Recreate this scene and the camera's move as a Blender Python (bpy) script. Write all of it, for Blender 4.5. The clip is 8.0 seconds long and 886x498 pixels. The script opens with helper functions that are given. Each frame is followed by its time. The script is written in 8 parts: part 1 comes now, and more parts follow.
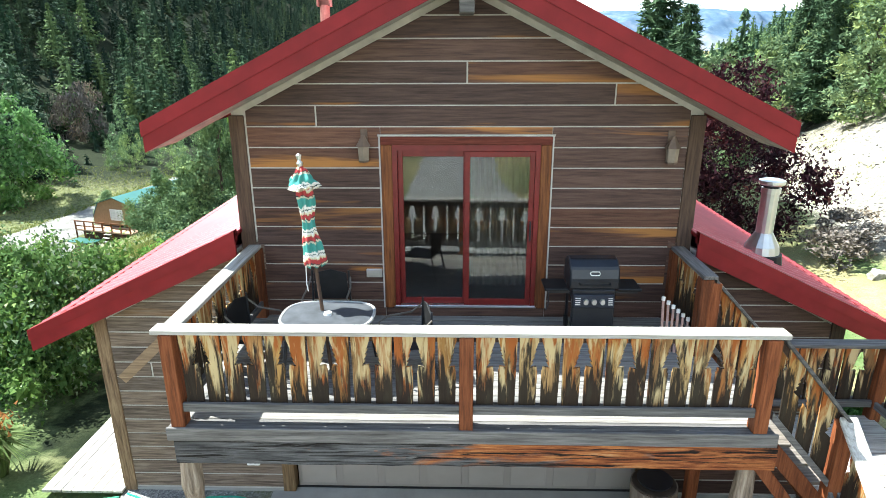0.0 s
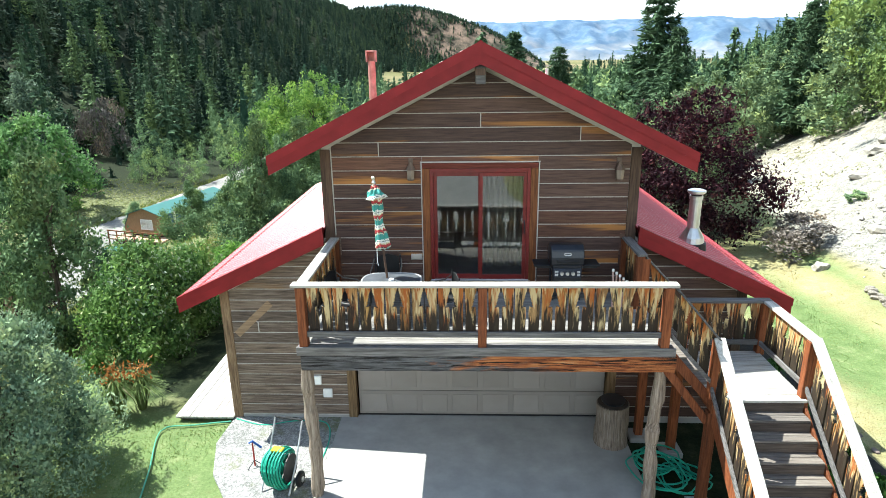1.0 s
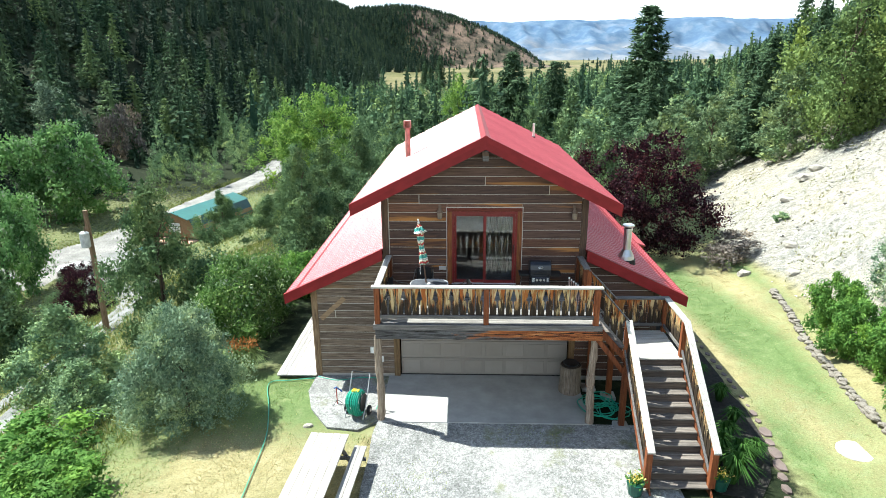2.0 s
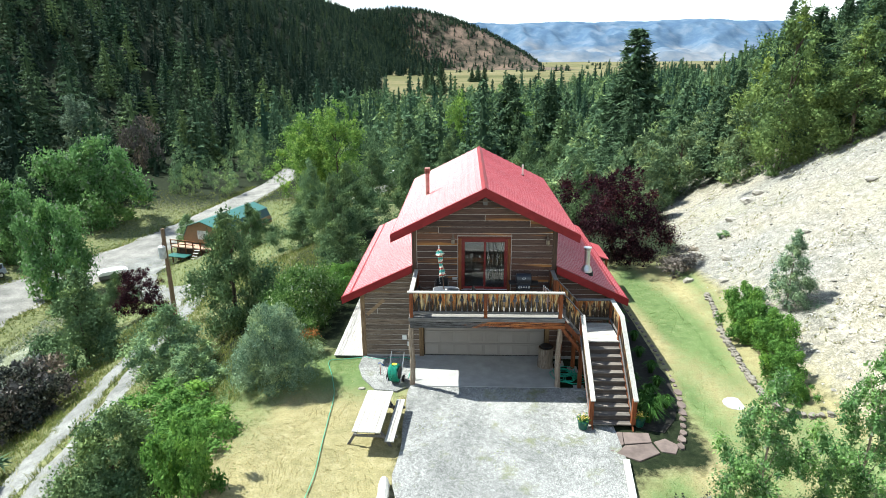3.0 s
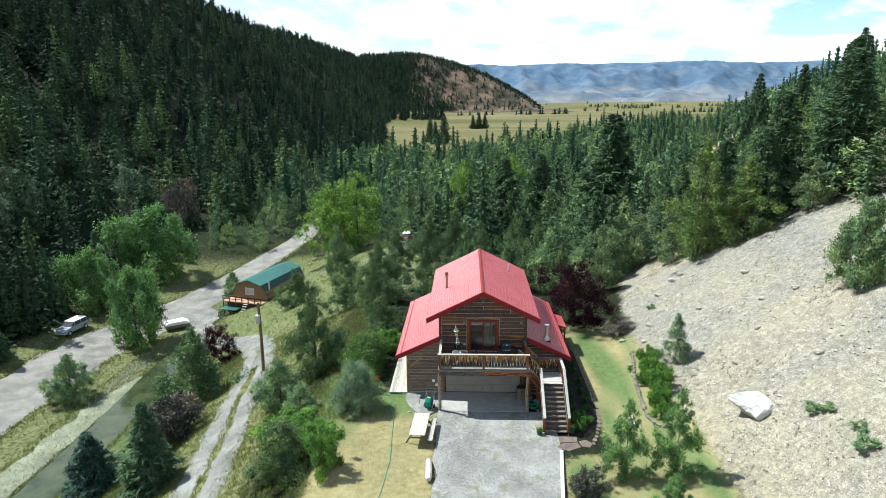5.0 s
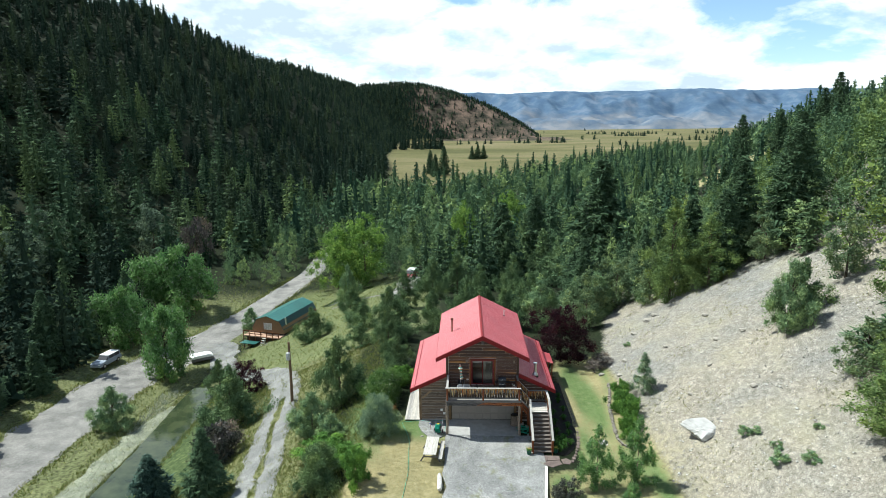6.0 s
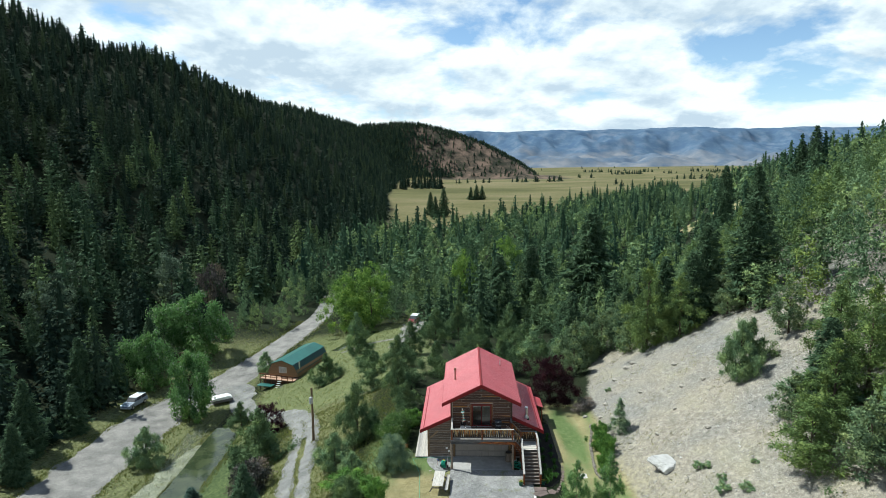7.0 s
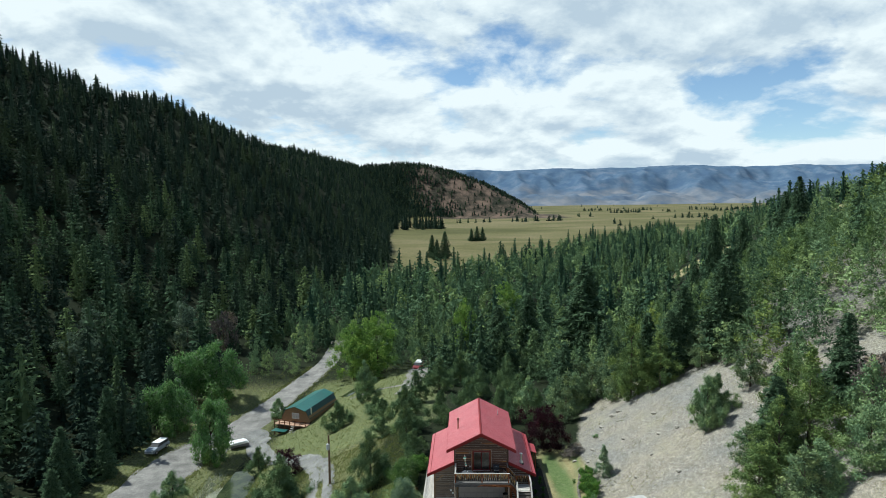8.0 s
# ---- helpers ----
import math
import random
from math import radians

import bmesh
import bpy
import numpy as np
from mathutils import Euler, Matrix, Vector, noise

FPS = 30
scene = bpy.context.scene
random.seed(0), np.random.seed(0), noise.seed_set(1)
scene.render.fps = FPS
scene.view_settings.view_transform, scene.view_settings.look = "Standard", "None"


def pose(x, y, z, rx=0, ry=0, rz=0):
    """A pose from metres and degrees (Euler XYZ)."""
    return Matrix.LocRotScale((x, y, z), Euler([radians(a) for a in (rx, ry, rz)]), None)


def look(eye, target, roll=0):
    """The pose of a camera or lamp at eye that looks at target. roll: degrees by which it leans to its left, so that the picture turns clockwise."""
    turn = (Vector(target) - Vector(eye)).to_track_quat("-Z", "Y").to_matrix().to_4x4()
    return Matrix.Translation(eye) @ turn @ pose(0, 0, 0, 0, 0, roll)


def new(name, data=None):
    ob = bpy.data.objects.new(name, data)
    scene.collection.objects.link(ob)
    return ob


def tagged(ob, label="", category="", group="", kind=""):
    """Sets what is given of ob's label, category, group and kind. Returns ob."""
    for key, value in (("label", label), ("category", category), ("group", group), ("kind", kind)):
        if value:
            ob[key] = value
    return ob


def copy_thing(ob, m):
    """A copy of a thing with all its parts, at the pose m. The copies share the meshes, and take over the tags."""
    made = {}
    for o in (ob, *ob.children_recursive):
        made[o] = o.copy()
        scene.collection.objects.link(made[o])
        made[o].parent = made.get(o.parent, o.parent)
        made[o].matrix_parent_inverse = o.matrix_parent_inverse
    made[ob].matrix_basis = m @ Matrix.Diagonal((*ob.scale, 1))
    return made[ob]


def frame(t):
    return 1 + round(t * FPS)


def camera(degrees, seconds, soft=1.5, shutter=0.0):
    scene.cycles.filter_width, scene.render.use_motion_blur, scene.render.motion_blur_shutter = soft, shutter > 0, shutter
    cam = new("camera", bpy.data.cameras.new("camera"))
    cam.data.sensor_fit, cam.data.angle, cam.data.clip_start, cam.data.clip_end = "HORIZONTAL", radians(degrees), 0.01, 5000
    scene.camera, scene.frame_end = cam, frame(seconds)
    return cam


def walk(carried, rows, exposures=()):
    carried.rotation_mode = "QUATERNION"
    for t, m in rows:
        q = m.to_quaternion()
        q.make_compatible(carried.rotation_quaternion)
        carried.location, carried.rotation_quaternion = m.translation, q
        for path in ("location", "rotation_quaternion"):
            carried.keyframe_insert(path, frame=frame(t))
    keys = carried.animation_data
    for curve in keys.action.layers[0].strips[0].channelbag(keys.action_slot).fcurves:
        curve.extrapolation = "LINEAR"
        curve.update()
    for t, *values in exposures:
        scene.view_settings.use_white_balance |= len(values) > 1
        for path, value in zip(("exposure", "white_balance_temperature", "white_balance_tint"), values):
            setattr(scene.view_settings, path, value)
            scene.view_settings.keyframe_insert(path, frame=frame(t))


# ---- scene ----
cam = camera(72.0, 8.0, soft=0.6)
PATH = [
    (0, (-0.078, -4.815, 6.087), (-0.127, -2.914, 5.469), -0.2),
    (0.5, (-0.125, -6.219, 6.269), (-0.198, -4.309, 5.678), -0.7),
    (1, (-0.231, -8.149, 6.824), (-0.307, -6.239, 6.234), -0.8),
    (1.5, (-0.387, -10.717, 7.726), (-0.46, -8.807, 7.135), -0.4),
    (2.8, (-0.679, -18.582, 11.027), (-0.75, -16.675, 10.43), -0.5),
    (3, (-0.725, -19.936, 11.515), (-0.798, -18.026, 10.925), -0.4),
    (3.5, (-0.788, -23.285, 13.069), (-0.865, -21.373, 12.489), -0.3),
    (4, (-0.905, -26.732, 14.831), (-0.981, -24.811, 14.28), -0.2),
    (4.5, (-0.964, -30.217, 16.623), (-1.041, -28.285, 16.112), -0.3),
    (6, (-1.206, -41.53, 22.413), (-1.282, -39.571, 22.021), -0.6),
    (6.5, (-1.316, -45.639, 24.357), (-1.389, -43.669, 24.022), -0.6),
    (7, (-1.394, -49.934, 26.434), (-1.466, -47.954, 26.158), -0.6),
    (7.5, (-1.453, -54.277, 28.472), (-1.523, -52.29, 28.256), -0.7),
    (8, (-1.362, -58.131, 30.432), (-1.436, -56.138, 30.278), -0.8),
]
# the clip's camera closes down as more sky comes into view
EXPOSURES = [(t, e, 6150.0 - 30.0 * max(0.0, t - 4.5) ** 1.4, 0.0) for t, e in ((0.0, 1.90), (0.5, 1.80), (1.5, 1.52), (3.0, 1.20), (3.5, 1.03), (4.5, 0.83), (6.0, 0.58), (6.5, 0.46), (7.0, 0.32), (8.0, 0.09))]
walk(cam, [(t, look(eye, target, roll)) for t, eye, target, roll in PATH], EXPOSURES)


SUN_DROP = Vector((0.65, -0.24, -1.0)).normalized()
world = bpy.data.worlds.new("sky")
scene.world = world
world.use_nodes = True


def sky_nodes():
    nt = world.node_tree
    nt.nodes.clear()
    out = nt.nodes.new("ShaderNodeOutputWorld")
    sky = nt.nodes.new("ShaderNodeTexSky")
    sky.sky_type, sky.sun_disc = "NISHITA", False
    sky.sun_elevation, sky.sun_rotation = math.asin(-SUN_DROP.z), math.atan2(-SUN_DROP.x, -SUN_DROP.y)
    sky.air_density, sky.dust_density, sky.altitude = 1.0, 0.6, 1500
    blue = nt.nodes.new("ShaderNodeBackground")
    blue.inputs["Strength"].default_value = 0.12
    nt.links.new(sky.outputs[0], blue.inputs["Color"])
    coord = nt.nodes.new("ShaderNodeTexCoord")
    sep = nt.nodes.new("ShaderNodeSeparateXYZ")
    nt.links.new(coord.outputs["Generated"], sep.inputs[0])
    lift = nt.nodes.new("ShaderNodeMath")
    lift.operation, lift.inputs[1].default_value = "ADD", 0.36
    nt.links.new(sep.outputs["Z"], lift.inputs[0])
    low = nt.nodes.new("ShaderNodeMath")
    low.operation, low.inputs[1].default_value = "MAXIMUM", 0.08
    nt.links.new(lift.outputs[0], low.inputs[0])
    flat = nt.nodes.new("ShaderNodeCombineXYZ")
    flat.inputs[2].default_value = 5.15
    for i, axis in enumerate("XY"):
        div = nt.nodes.new("ShaderNodeMath")
        div.operation = "DIVIDE"
        nt.links.new(sep.outputs[axis], div.inputs[0])
        nt.links.new(low.outputs[0], div.inputs[1])
        nt.links.new(div.outputs[0], flat.inputs[i])

    def billows(scale):
        """How thick the clouds stand over a place of the layer, looked up a little nearer or farther."""
        near = nt.nodes.new("ShaderNodeVectorMath")
        near.operation, near.inputs[1].default_value = "MULTIPLY", (scale, scale, 1.0)
        nt.links.new(flat.outputs[0], near.inputs[0])
        n = nt.nodes.new("ShaderNodeTexNoise")
        n.inputs["Scale"].default_value, n.inputs["Detail"].default_value = 2.5, 12
        n.inputs["Roughness"].default_value, n.inputs["Distortion"].default_value = 0.56, 0.15
        nt.links.new(near.outputs[0], n.inputs["Vector"])
        return n.outputs[0]

    # overhead one looks through the gaps between the clouds; low down they stand behind one another
    gaps = nt.nodes.new("ShaderNodeMapRange")
    gaps.inputs["From Min"].default_value, gaps.inputs["From Max"].default_value = 0.25, 0.75
    gaps.inputs["To Min"].default_value, gaps.inputs["To Max"].default_value = 0.0, 0.16
    nt.links.new(sep.outputs["Z"], gaps.inputs["Value"])
    cover = billows(1.0)
    seen = nt.nodes.new("ShaderNodeMath")
    seen.operation = "SUBTRACT"
    nt.links.new(cover, seen.inputs[0])
    nt.links.new(gaps.outputs[0], seen.inputs[1])
    dens = nt.nodes.new("ShaderNodeValToRGB")
    dens.color_ramp.elements[0].position, dens.color_ramp.elements[1].position = 0.365, 0.465
    nt.links.new(seen.outputs[0], dens.inputs[0])
    # the sides that face the zenith are lit, the far undersides are grey
    slope = nt.nodes.new("ShaderNodeMath")
    slope.operation = "SUBTRACT"
    nt.links.new(cover, slope.inputs[0])
    nt.links.new(billows(0.955), slope.inputs[1])
    thick = nt.nodes.new("ShaderNodeMath")
    thick.operation, thick.inputs[1].default_value = "MULTIPLY_ADD", -0.35
    nt.links.new(cover, thick.inputs[0])
    nt.links.new(slope.outputs[0], thick.inputs[2])
    tone = nt.nodes.new("ShaderNodeValToRGB")
    tone.color_ramp.elements[0].position, tone.color_ramp.elements[1].position = 0.0, 1.0
    tone.color_ramp.elements[0].color, tone.color_ramp.elements[1].color = (0.57, 0.645, 0.74, 1), (0.97, 0.99, 1.0, 1)
    spread = nt.nodes.new("ShaderNodeMapRange")
    spread.inputs["From Min"].default_value, spread.inputs["From Max"].default_value = -0.26, -0.13
    nt.links.new(thick.outputs[0], spread.inputs["Value"])
    nt.links.new(spread.outputs[0], tone.inputs[0])
    cloud = nt.nodes.new("ShaderNodeBackground")
    cloud.inputs["Strength"].default_value = 0.90
    nt.links.new(tone.outputs[0], cloud.inputs["Color"])
    mix = nt.nodes.new("ShaderNodeMixShader")
    nt.links.new(dens.outputs[0], mix.inputs[0])
    nt.links.new(blue.outputs[0], mix.inputs[1])
    nt.links.new(cloud.outputs[0], mix.inputs[2])
    nt.links.new(mix.outputs[0], out.inputs["Surface"])


sky_nodes()
sun_data = bpy.data.lights.new("sun", "SUN")
sun_data.energy, sun_data.angle, sun_data.color = 5.0, radians(0.5), (1.0, 0.97, 0.92)
sun = new("sun", sun_data)
sun.matrix_world = look((-40, 15, 60), Vector((-40, 15, 60)) + SUN_DROP)


# ---- material tools ----
def surface(name, rough=0.8, metal=0.0, spec=0.3):
    m = bpy.data.materials.new(name)
    m.use_nodes = True
    b = m.node_tree.nodes["Principled BSDF"]
    b.inputs["Roughness"].default_value, b.inputs["Metallic"].default_value = rough, metal
    b.inputs["Specular IOR Level"].default_value = spec
    return m, m.node_tree, b


def coords(nt, scale=(1, 1, 1), kind="Object", shift=True):
    tc = nt.nodes.new("ShaderNodeTexCoord")
    mp = nt.nodes.new("ShaderNodeMapping")
    mp.inputs["Scale"].default_value = scale
    nt.links.new(tc.outputs[kind], mp.inputs["Vector"])
    if not shift:
        return mp.outputs[0]
    info = nt.nodes.new("ShaderNodeObjectInfo")
    mul = nt.nodes.new("ShaderNodeMath")
    mul.operation, mul.inputs[1].default_value = "MULTIPLY", 37.0
    nt.links.new(info.outputs["Random"], mul.inputs[0])
    add = nt.nodes.new("ShaderNodeVectorMath")
    add.operation = "ADD"
    nt.links.new(mp.outputs[0], add.inputs[0])
    nt.links.new(mul.outputs[0], add.inputs[1])
    return add.outputs[0]


def grain(nt, vec, scale, detail=4, rough=0.55, distort=0.0):
    t = nt.nodes.new("ShaderNodeTexNoise")
    t.inputs["Scale"].default_value, t.inputs["Detail"].default_value = scale, detail
    t.inputs["Roughness"].default_value, t.inputs["Distortion"].default_value = rough, distort
    nt.links.new(vec, t.inputs["Vector"])
    return t.outputs[0]


def ramp(nt, fac, *stops):
    r = nt.nodes.new("ShaderNodeValToRGB")
    els = r.color_ramp.elements
    while len(els) < len(stops):
        els.new(0.5)
    for e, (p, c) in zip(els, stops):
        e.position = p
        e.color = (*c, 1) if len(c) == 3 else c
    nt.links.new(fac, r.inputs[0])
    return r.outputs[0]


def blend(nt, fac, a, b, mode="MIX"):
    m = nt.nodes.new("ShaderNodeMix")
    m.data_type, m.blend_type = "RGBA", mode
    for sock, v in ((m.inputs[0], fac), (m.inputs[6], a), (m.inputs[7], b)):
        if isinstance(v, (int, float)):
            sock.default_value = v
        elif isinstance(v, tuple):
            sock.default_value = (*v, 1)
        else:
            nt.links.new(v, sock)
    return m.outputs[2]


def relief(nt, b, height, strength=0.4, dist=0.02):
    n = nt.nodes.new("ShaderNodeBump")
    n.inputs["Strength"].default_value, n.inputs["Distance"].default_value = strength, dist
    nt.links.new(height, n.inputs["Height"])
    nt.links.new(n.outputs[0], b.inputs["Normal"])


def random_of(nt, island=False):
    n = nt.nodes.new("ShaderNodeNewGeometry" if island else "ShaderNodeObjectInfo")
    return n.outputs["Random Per Island" if island else "Random"]


def wood(name, cols, along="x", grit=0.5, rough=0.8, stain=None, stain_at=(0.55, 0.75), coarse=1.0):
    """Boards with grain along one axis; cols: dark, mid, light; stain: a second colour in streaks."""
    m, nt, b = surface(name, rough, spec=0.25)
    sc = {"x": (0.5, 9, 9), "y": (9, 0.5, 9), "z": (9, 9, 0.6)}[along]
    vec = coords(nt, sc)
    fine = grain(nt, vec, 4.0, 6, 0.65, 0.2)
    col = ramp(nt, fine, (0.28, cols[0]), (0.5, cols[1]), (0.75, cols[2]))
    wide = grain(nt, coords(nt, tuple(s * 0.25 for s in sc)), 1.6 * coarse, 4, 0.6, 0.4)
    if stain:
        col = blend(nt, ramp(nt, wide, (stain_at[0], (0, 0, 0)), (stain_at[1], (1, 1, 1))), col, stain)
    tint = ramp(nt, random_of(nt), (0.0, (0.72, 0.72, 0.72)), (1.0, (1.2, 1.16, 1.1)))
    col = blend(nt, 1.0, col, tint, "MULTIPLY")
    nt.links.new(col, b.inputs["Base Color"])
    relief(nt, b, fine, grit, 0.01)
    return m


def plain(name, col, rough=0.6, metal=0.0, vary=0.25, scale=6.0, bumpy=0.15, spec=0.3):
    m, nt, b = surface(name, rough, metal, spec)
    vec = coords(nt)
    f = grain(nt, vec, scale, 6, 0.6)
    lo, hi = tuple(c * (1 - vary) for c in col), tuple(min(1, c * (1 + vary)) for c in col)
    c = ramp(nt, f, (0.3, lo), (0.7, hi))
    big = grain(nt, vec, scale * 0.15, 3)
    c = blend(nt, 1.0, c, ramp(nt, big, (0.3, (0.85, 0.85, 0.85)), (0.7, (1.1, 1.1, 1.1))), "MULTIPLY")
    nt.links.new(c, b.inputs["Base Color"])
    relief(nt, b, f, bumpy, 0.01)
    return m


def leafy(name, dark, light, rough=0.6, third=None, through_light=0.25, sheen=0.15):
    """Foliage: colour by leaf and by plant, thin enough to let some light through."""
    m, nt, b = surface(name, 0.8, spec=sheen)
    col = ramp(nt, random_of(nt, True), (0.1, dark), (0.9, light))
    if third:
        col = blend(nt, ramp(nt, random_of(nt, True), (0.90, (0, 0, 0)), (0.96, (1, 1, 1))), col, third)
    at = nt.nodes.new("ShaderNodeAttribute")
    at.attribute_name = "tint"
    shade = ramp(nt, at.outputs["Fac"], (0.0, (0.45, 0.54, 0.58)), (0.5, (1, 1, 1)), (1.0, (1.8, 1.55, 1.15)))
    col = blend(nt, 1.0, col, shade, "MULTIPLY")
    nt.links.new(col, b.inputs["Base Color"])
    tr = nt.nodes.new("ShaderNodeBsdfTranslucent")
    nt.links.new(col, tr.inputs["Color"])
    mix = nt.nodes.new("ShaderNodeMixShader")
    mix.inputs[0].default_value = through_light
    nt.links.new(b.outputs[0], mix.inputs[1])
    nt.links.new(tr.outputs[0], mix.inputs[2])
    nt.links.new(mix.outputs[0], nt.nodes["Material Output"].inputs["Surface"])
    return m


def ground_material():
    m, nt, b = surface("ground", 0.95, spec=0.1)
    vec = coords(nt, shift=False)
    patch = grain(nt, vec, 0.35, 6, 0.6)
    small = grain(nt, vec, 3.0, 6, 0.65)
    tiny = grain(nt, vec, 22.0, 4, 0.7)

    def layer(name, soft=0.25):
        at = nt.nodes.new("ShaderNodeAttribute")
        at.attribute_name = name
        edge = nt.nodes.new("ShaderNodeMath")
        edge.operation = "ADD"
        nt.links.new(at.outputs["Fac"], edge.inputs[0])
        off = nt.nodes.new("ShaderNodeMath")
        off.operation = "MULTIPLY_ADD"
        off.inputs[1].default_value, off.inputs[2].default_value = 0.9, -0.45
        nt.links.new(small, off.inputs[0])
        nt.links.new(off.outputs[0], edge.inputs[1])
        return ramp(nt, edge.outputs[0], (0.5 - soft, (0, 0, 0)), (0.5 + soft, (1, 1, 1)))

    # Soil is near black so that gaps between the trees look shaded.
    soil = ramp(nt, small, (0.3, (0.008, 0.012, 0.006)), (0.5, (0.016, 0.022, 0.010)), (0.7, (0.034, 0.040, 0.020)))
    green = ramp(nt, small, (0.25, (0.075, 0.120, 0.040)), (0.55, (0.128, 0.172, 0.068)), (0.8, (0.21, 0.225, 0.115)))
    straw = ramp(nt, small, (0.25, (0.18, 0.162, 0.078)), (0.5, (0.27, 0.235, 0.122)), (0.75, (0.365, 0.32, 0.19)))
    scree = ramp(nt, small, (0.25, (0.165, 0.152, 0.132)), (0.5, (0.258, 0.239, 0.211)), (0.75, (0.375, 0.352, 0.318)))
    for size, low, high in ((4.5, 0.90, 1.12), (15.0, 0.76, 1.32)):
        v = nt.nodes.new("ShaderNodeTexVoronoi")
        v.inputs["Scale"].default_value = size
        warp = nt.nodes.new("ShaderNodeVectorMath")
        warp.operation = "MULTIPLY_ADD"
        nt.links.new(small, warp.inputs[0])
        warp.inputs[1].default_value = (0.25, 0.25, 0.25)
        nt.links.new(vec, warp.inputs[2])
        nt.links.new(warp.outputs[0], v.inputs["Vector"])
        bw = nt.nodes.new("ShaderNodeRGBToBW")
        nt.links.new(v.outputs["Color"], bw.inputs[0])
        scree = blend(nt, 1.0, scree, ramp(nt, bw.outputs[0], (0.2, (low, low, low)), (0.55, (1, 1, 1)), (0.85, (high, high, high))), "MULTIPLY")
    scree = blend(nt, 1.0, scree, ramp(nt, tiny, (0.3, (0.55, 0.55, 0.54)), (0.45, (0.9, 0.9, 0.9)), (0.65, (1.25, 1.25, 1.24))), "MULTIPLY")
    scree = blend(nt, 1.0, scree, ramp(nt, grain(nt, vec, 0.11, 5, 0.6, 0.4), (0.38, (0.90, 0.92, 0.96)), (0.62, (1.10, 1.05, 0.98))), "MULTIPLY")
    scree = blend(nt, ramp(nt, patch, (0.45, (0, 0, 0)), (0.66, (0.38, 0.38, 0.38))), scree, (0.20, 0.20, 0.125))
    field = ramp(nt, grain(nt, coords(nt, (0.0045, 0.008, 0.02), shift=False), 1.0, 6, 0.6, 0.8), (0.3, (0.074, 0.076, 0.028)), (0.46, (0.115, 0.108, 0.044)), (0.58, (0.165, 0.142, 0.072)), (0.75, (0.24, 0.195, 0.12)))
    brown = ramp(nt, grain(nt, vec, 0.025, 8, 0.7), (0.40, (0.028, 0.030, 0.020)), (0.5, (0.085, 0.066, 0.05)), (0.62, (0.18, 0.125, 0.095)))
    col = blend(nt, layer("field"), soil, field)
    col = blend(nt, layer("brown"), col, brown)
    col = blend(nt, layer("scree"), col, scree)
    col = blend(nt, layer("straw"), col, straw)
    col = blend(nt, layer("green"), col, green)
    col = blend(nt, 1.0, col, ramp(nt, patch, (0.3, (0.8, 0.82, 0.8)), (0.7, (1.15, 1.12, 1.1))), "MULTIPLY")
    col = blend(nt, 1.0, col, ramp(nt, tiny, (0.32, (0.74, 0.76, 0.74)), (0.68, (1.22, 1.2, 1.2))), "MULTIPLY")
    nt.links.new(col, b.inputs["Base Color"])
    relief(nt, b, tiny, 0.45, 0.035)
    return m


GROUND = ground_material()
SIDING = wood("weathered_siding", ((0.036, 0.021, 0.018), (0.090, 0.052, 0.042), (0.138, 0.086, 0.070)), "x", 0.5, 0.6, (0.34, 0.15, 0.045), (0.60, 0.66))
STREAKED = wood("orange_streaked_siding", ((0.045, 0.022, 0.016), (0.115, 0.054, 0.036), (0.175, 0.095, 0.064)), "x", 0.6, 0.55, (0.38, 0.17, 0.05), (0.55, 0.64))
GREYSIDING = wood("grey_weathered_siding", ((0.04, 0.03, 0.025), (0.16, 0.12, 0.095), (0.31, 0.25, 0.21)), "x", 1.0, 0.85, (0.30, 0.16, 0.06), (0.66, 0.78))
CHINK = plain("chinking", (0.44, 0.41, 0.37), 0.9, vary=0.15)
CORNER = wood("corner_post_wood", ((0.035, 0.022, 0.017), (0.08, 0.05, 0.036), (0.13, 0.085, 0.06)), "z", 0.5, 0.75)
GOLD = wood("golden_trim_wood", ((0.06, 0.021, 0.009), (0.155, 0.054, 0.019), (0.27, 0.11, 0.035)), "z", 0.5, 0.55, (0.05, 0.025, 0.012))
REDPAINT = plain("red_paint", (0.155, 0.013, 0.012), 0.4, vary=0.18, scale=10, spec=0.4)
FASCIA = plain("red_metal_fascia", (0.20, 0.014, 0.017), 0.55, vary=0.16, scale=3, spec=0.22)
POST = wood("red_brown_post_wood", ((0.07, 0.022, 0.009), (0.18, 0.055, 0.02), (0.28, 0.10, 0.04)), "z", 0.6, 0.7)
GREYWOOD = wood("silvered_wood", ((0.22, 0.20, 0.18), (0.42, 0.40, 0.37), (0.60, 0.58, 0.55)), "x", 0.5, 0.85)
GREYWOOD_Y = wood("silvered_wood_lengthwise", ((0.22, 0.20, 0.18), (0.42, 0.40, 0.37), (0.60, 0.58, 0.55)), "y", 0.5, 0.85)


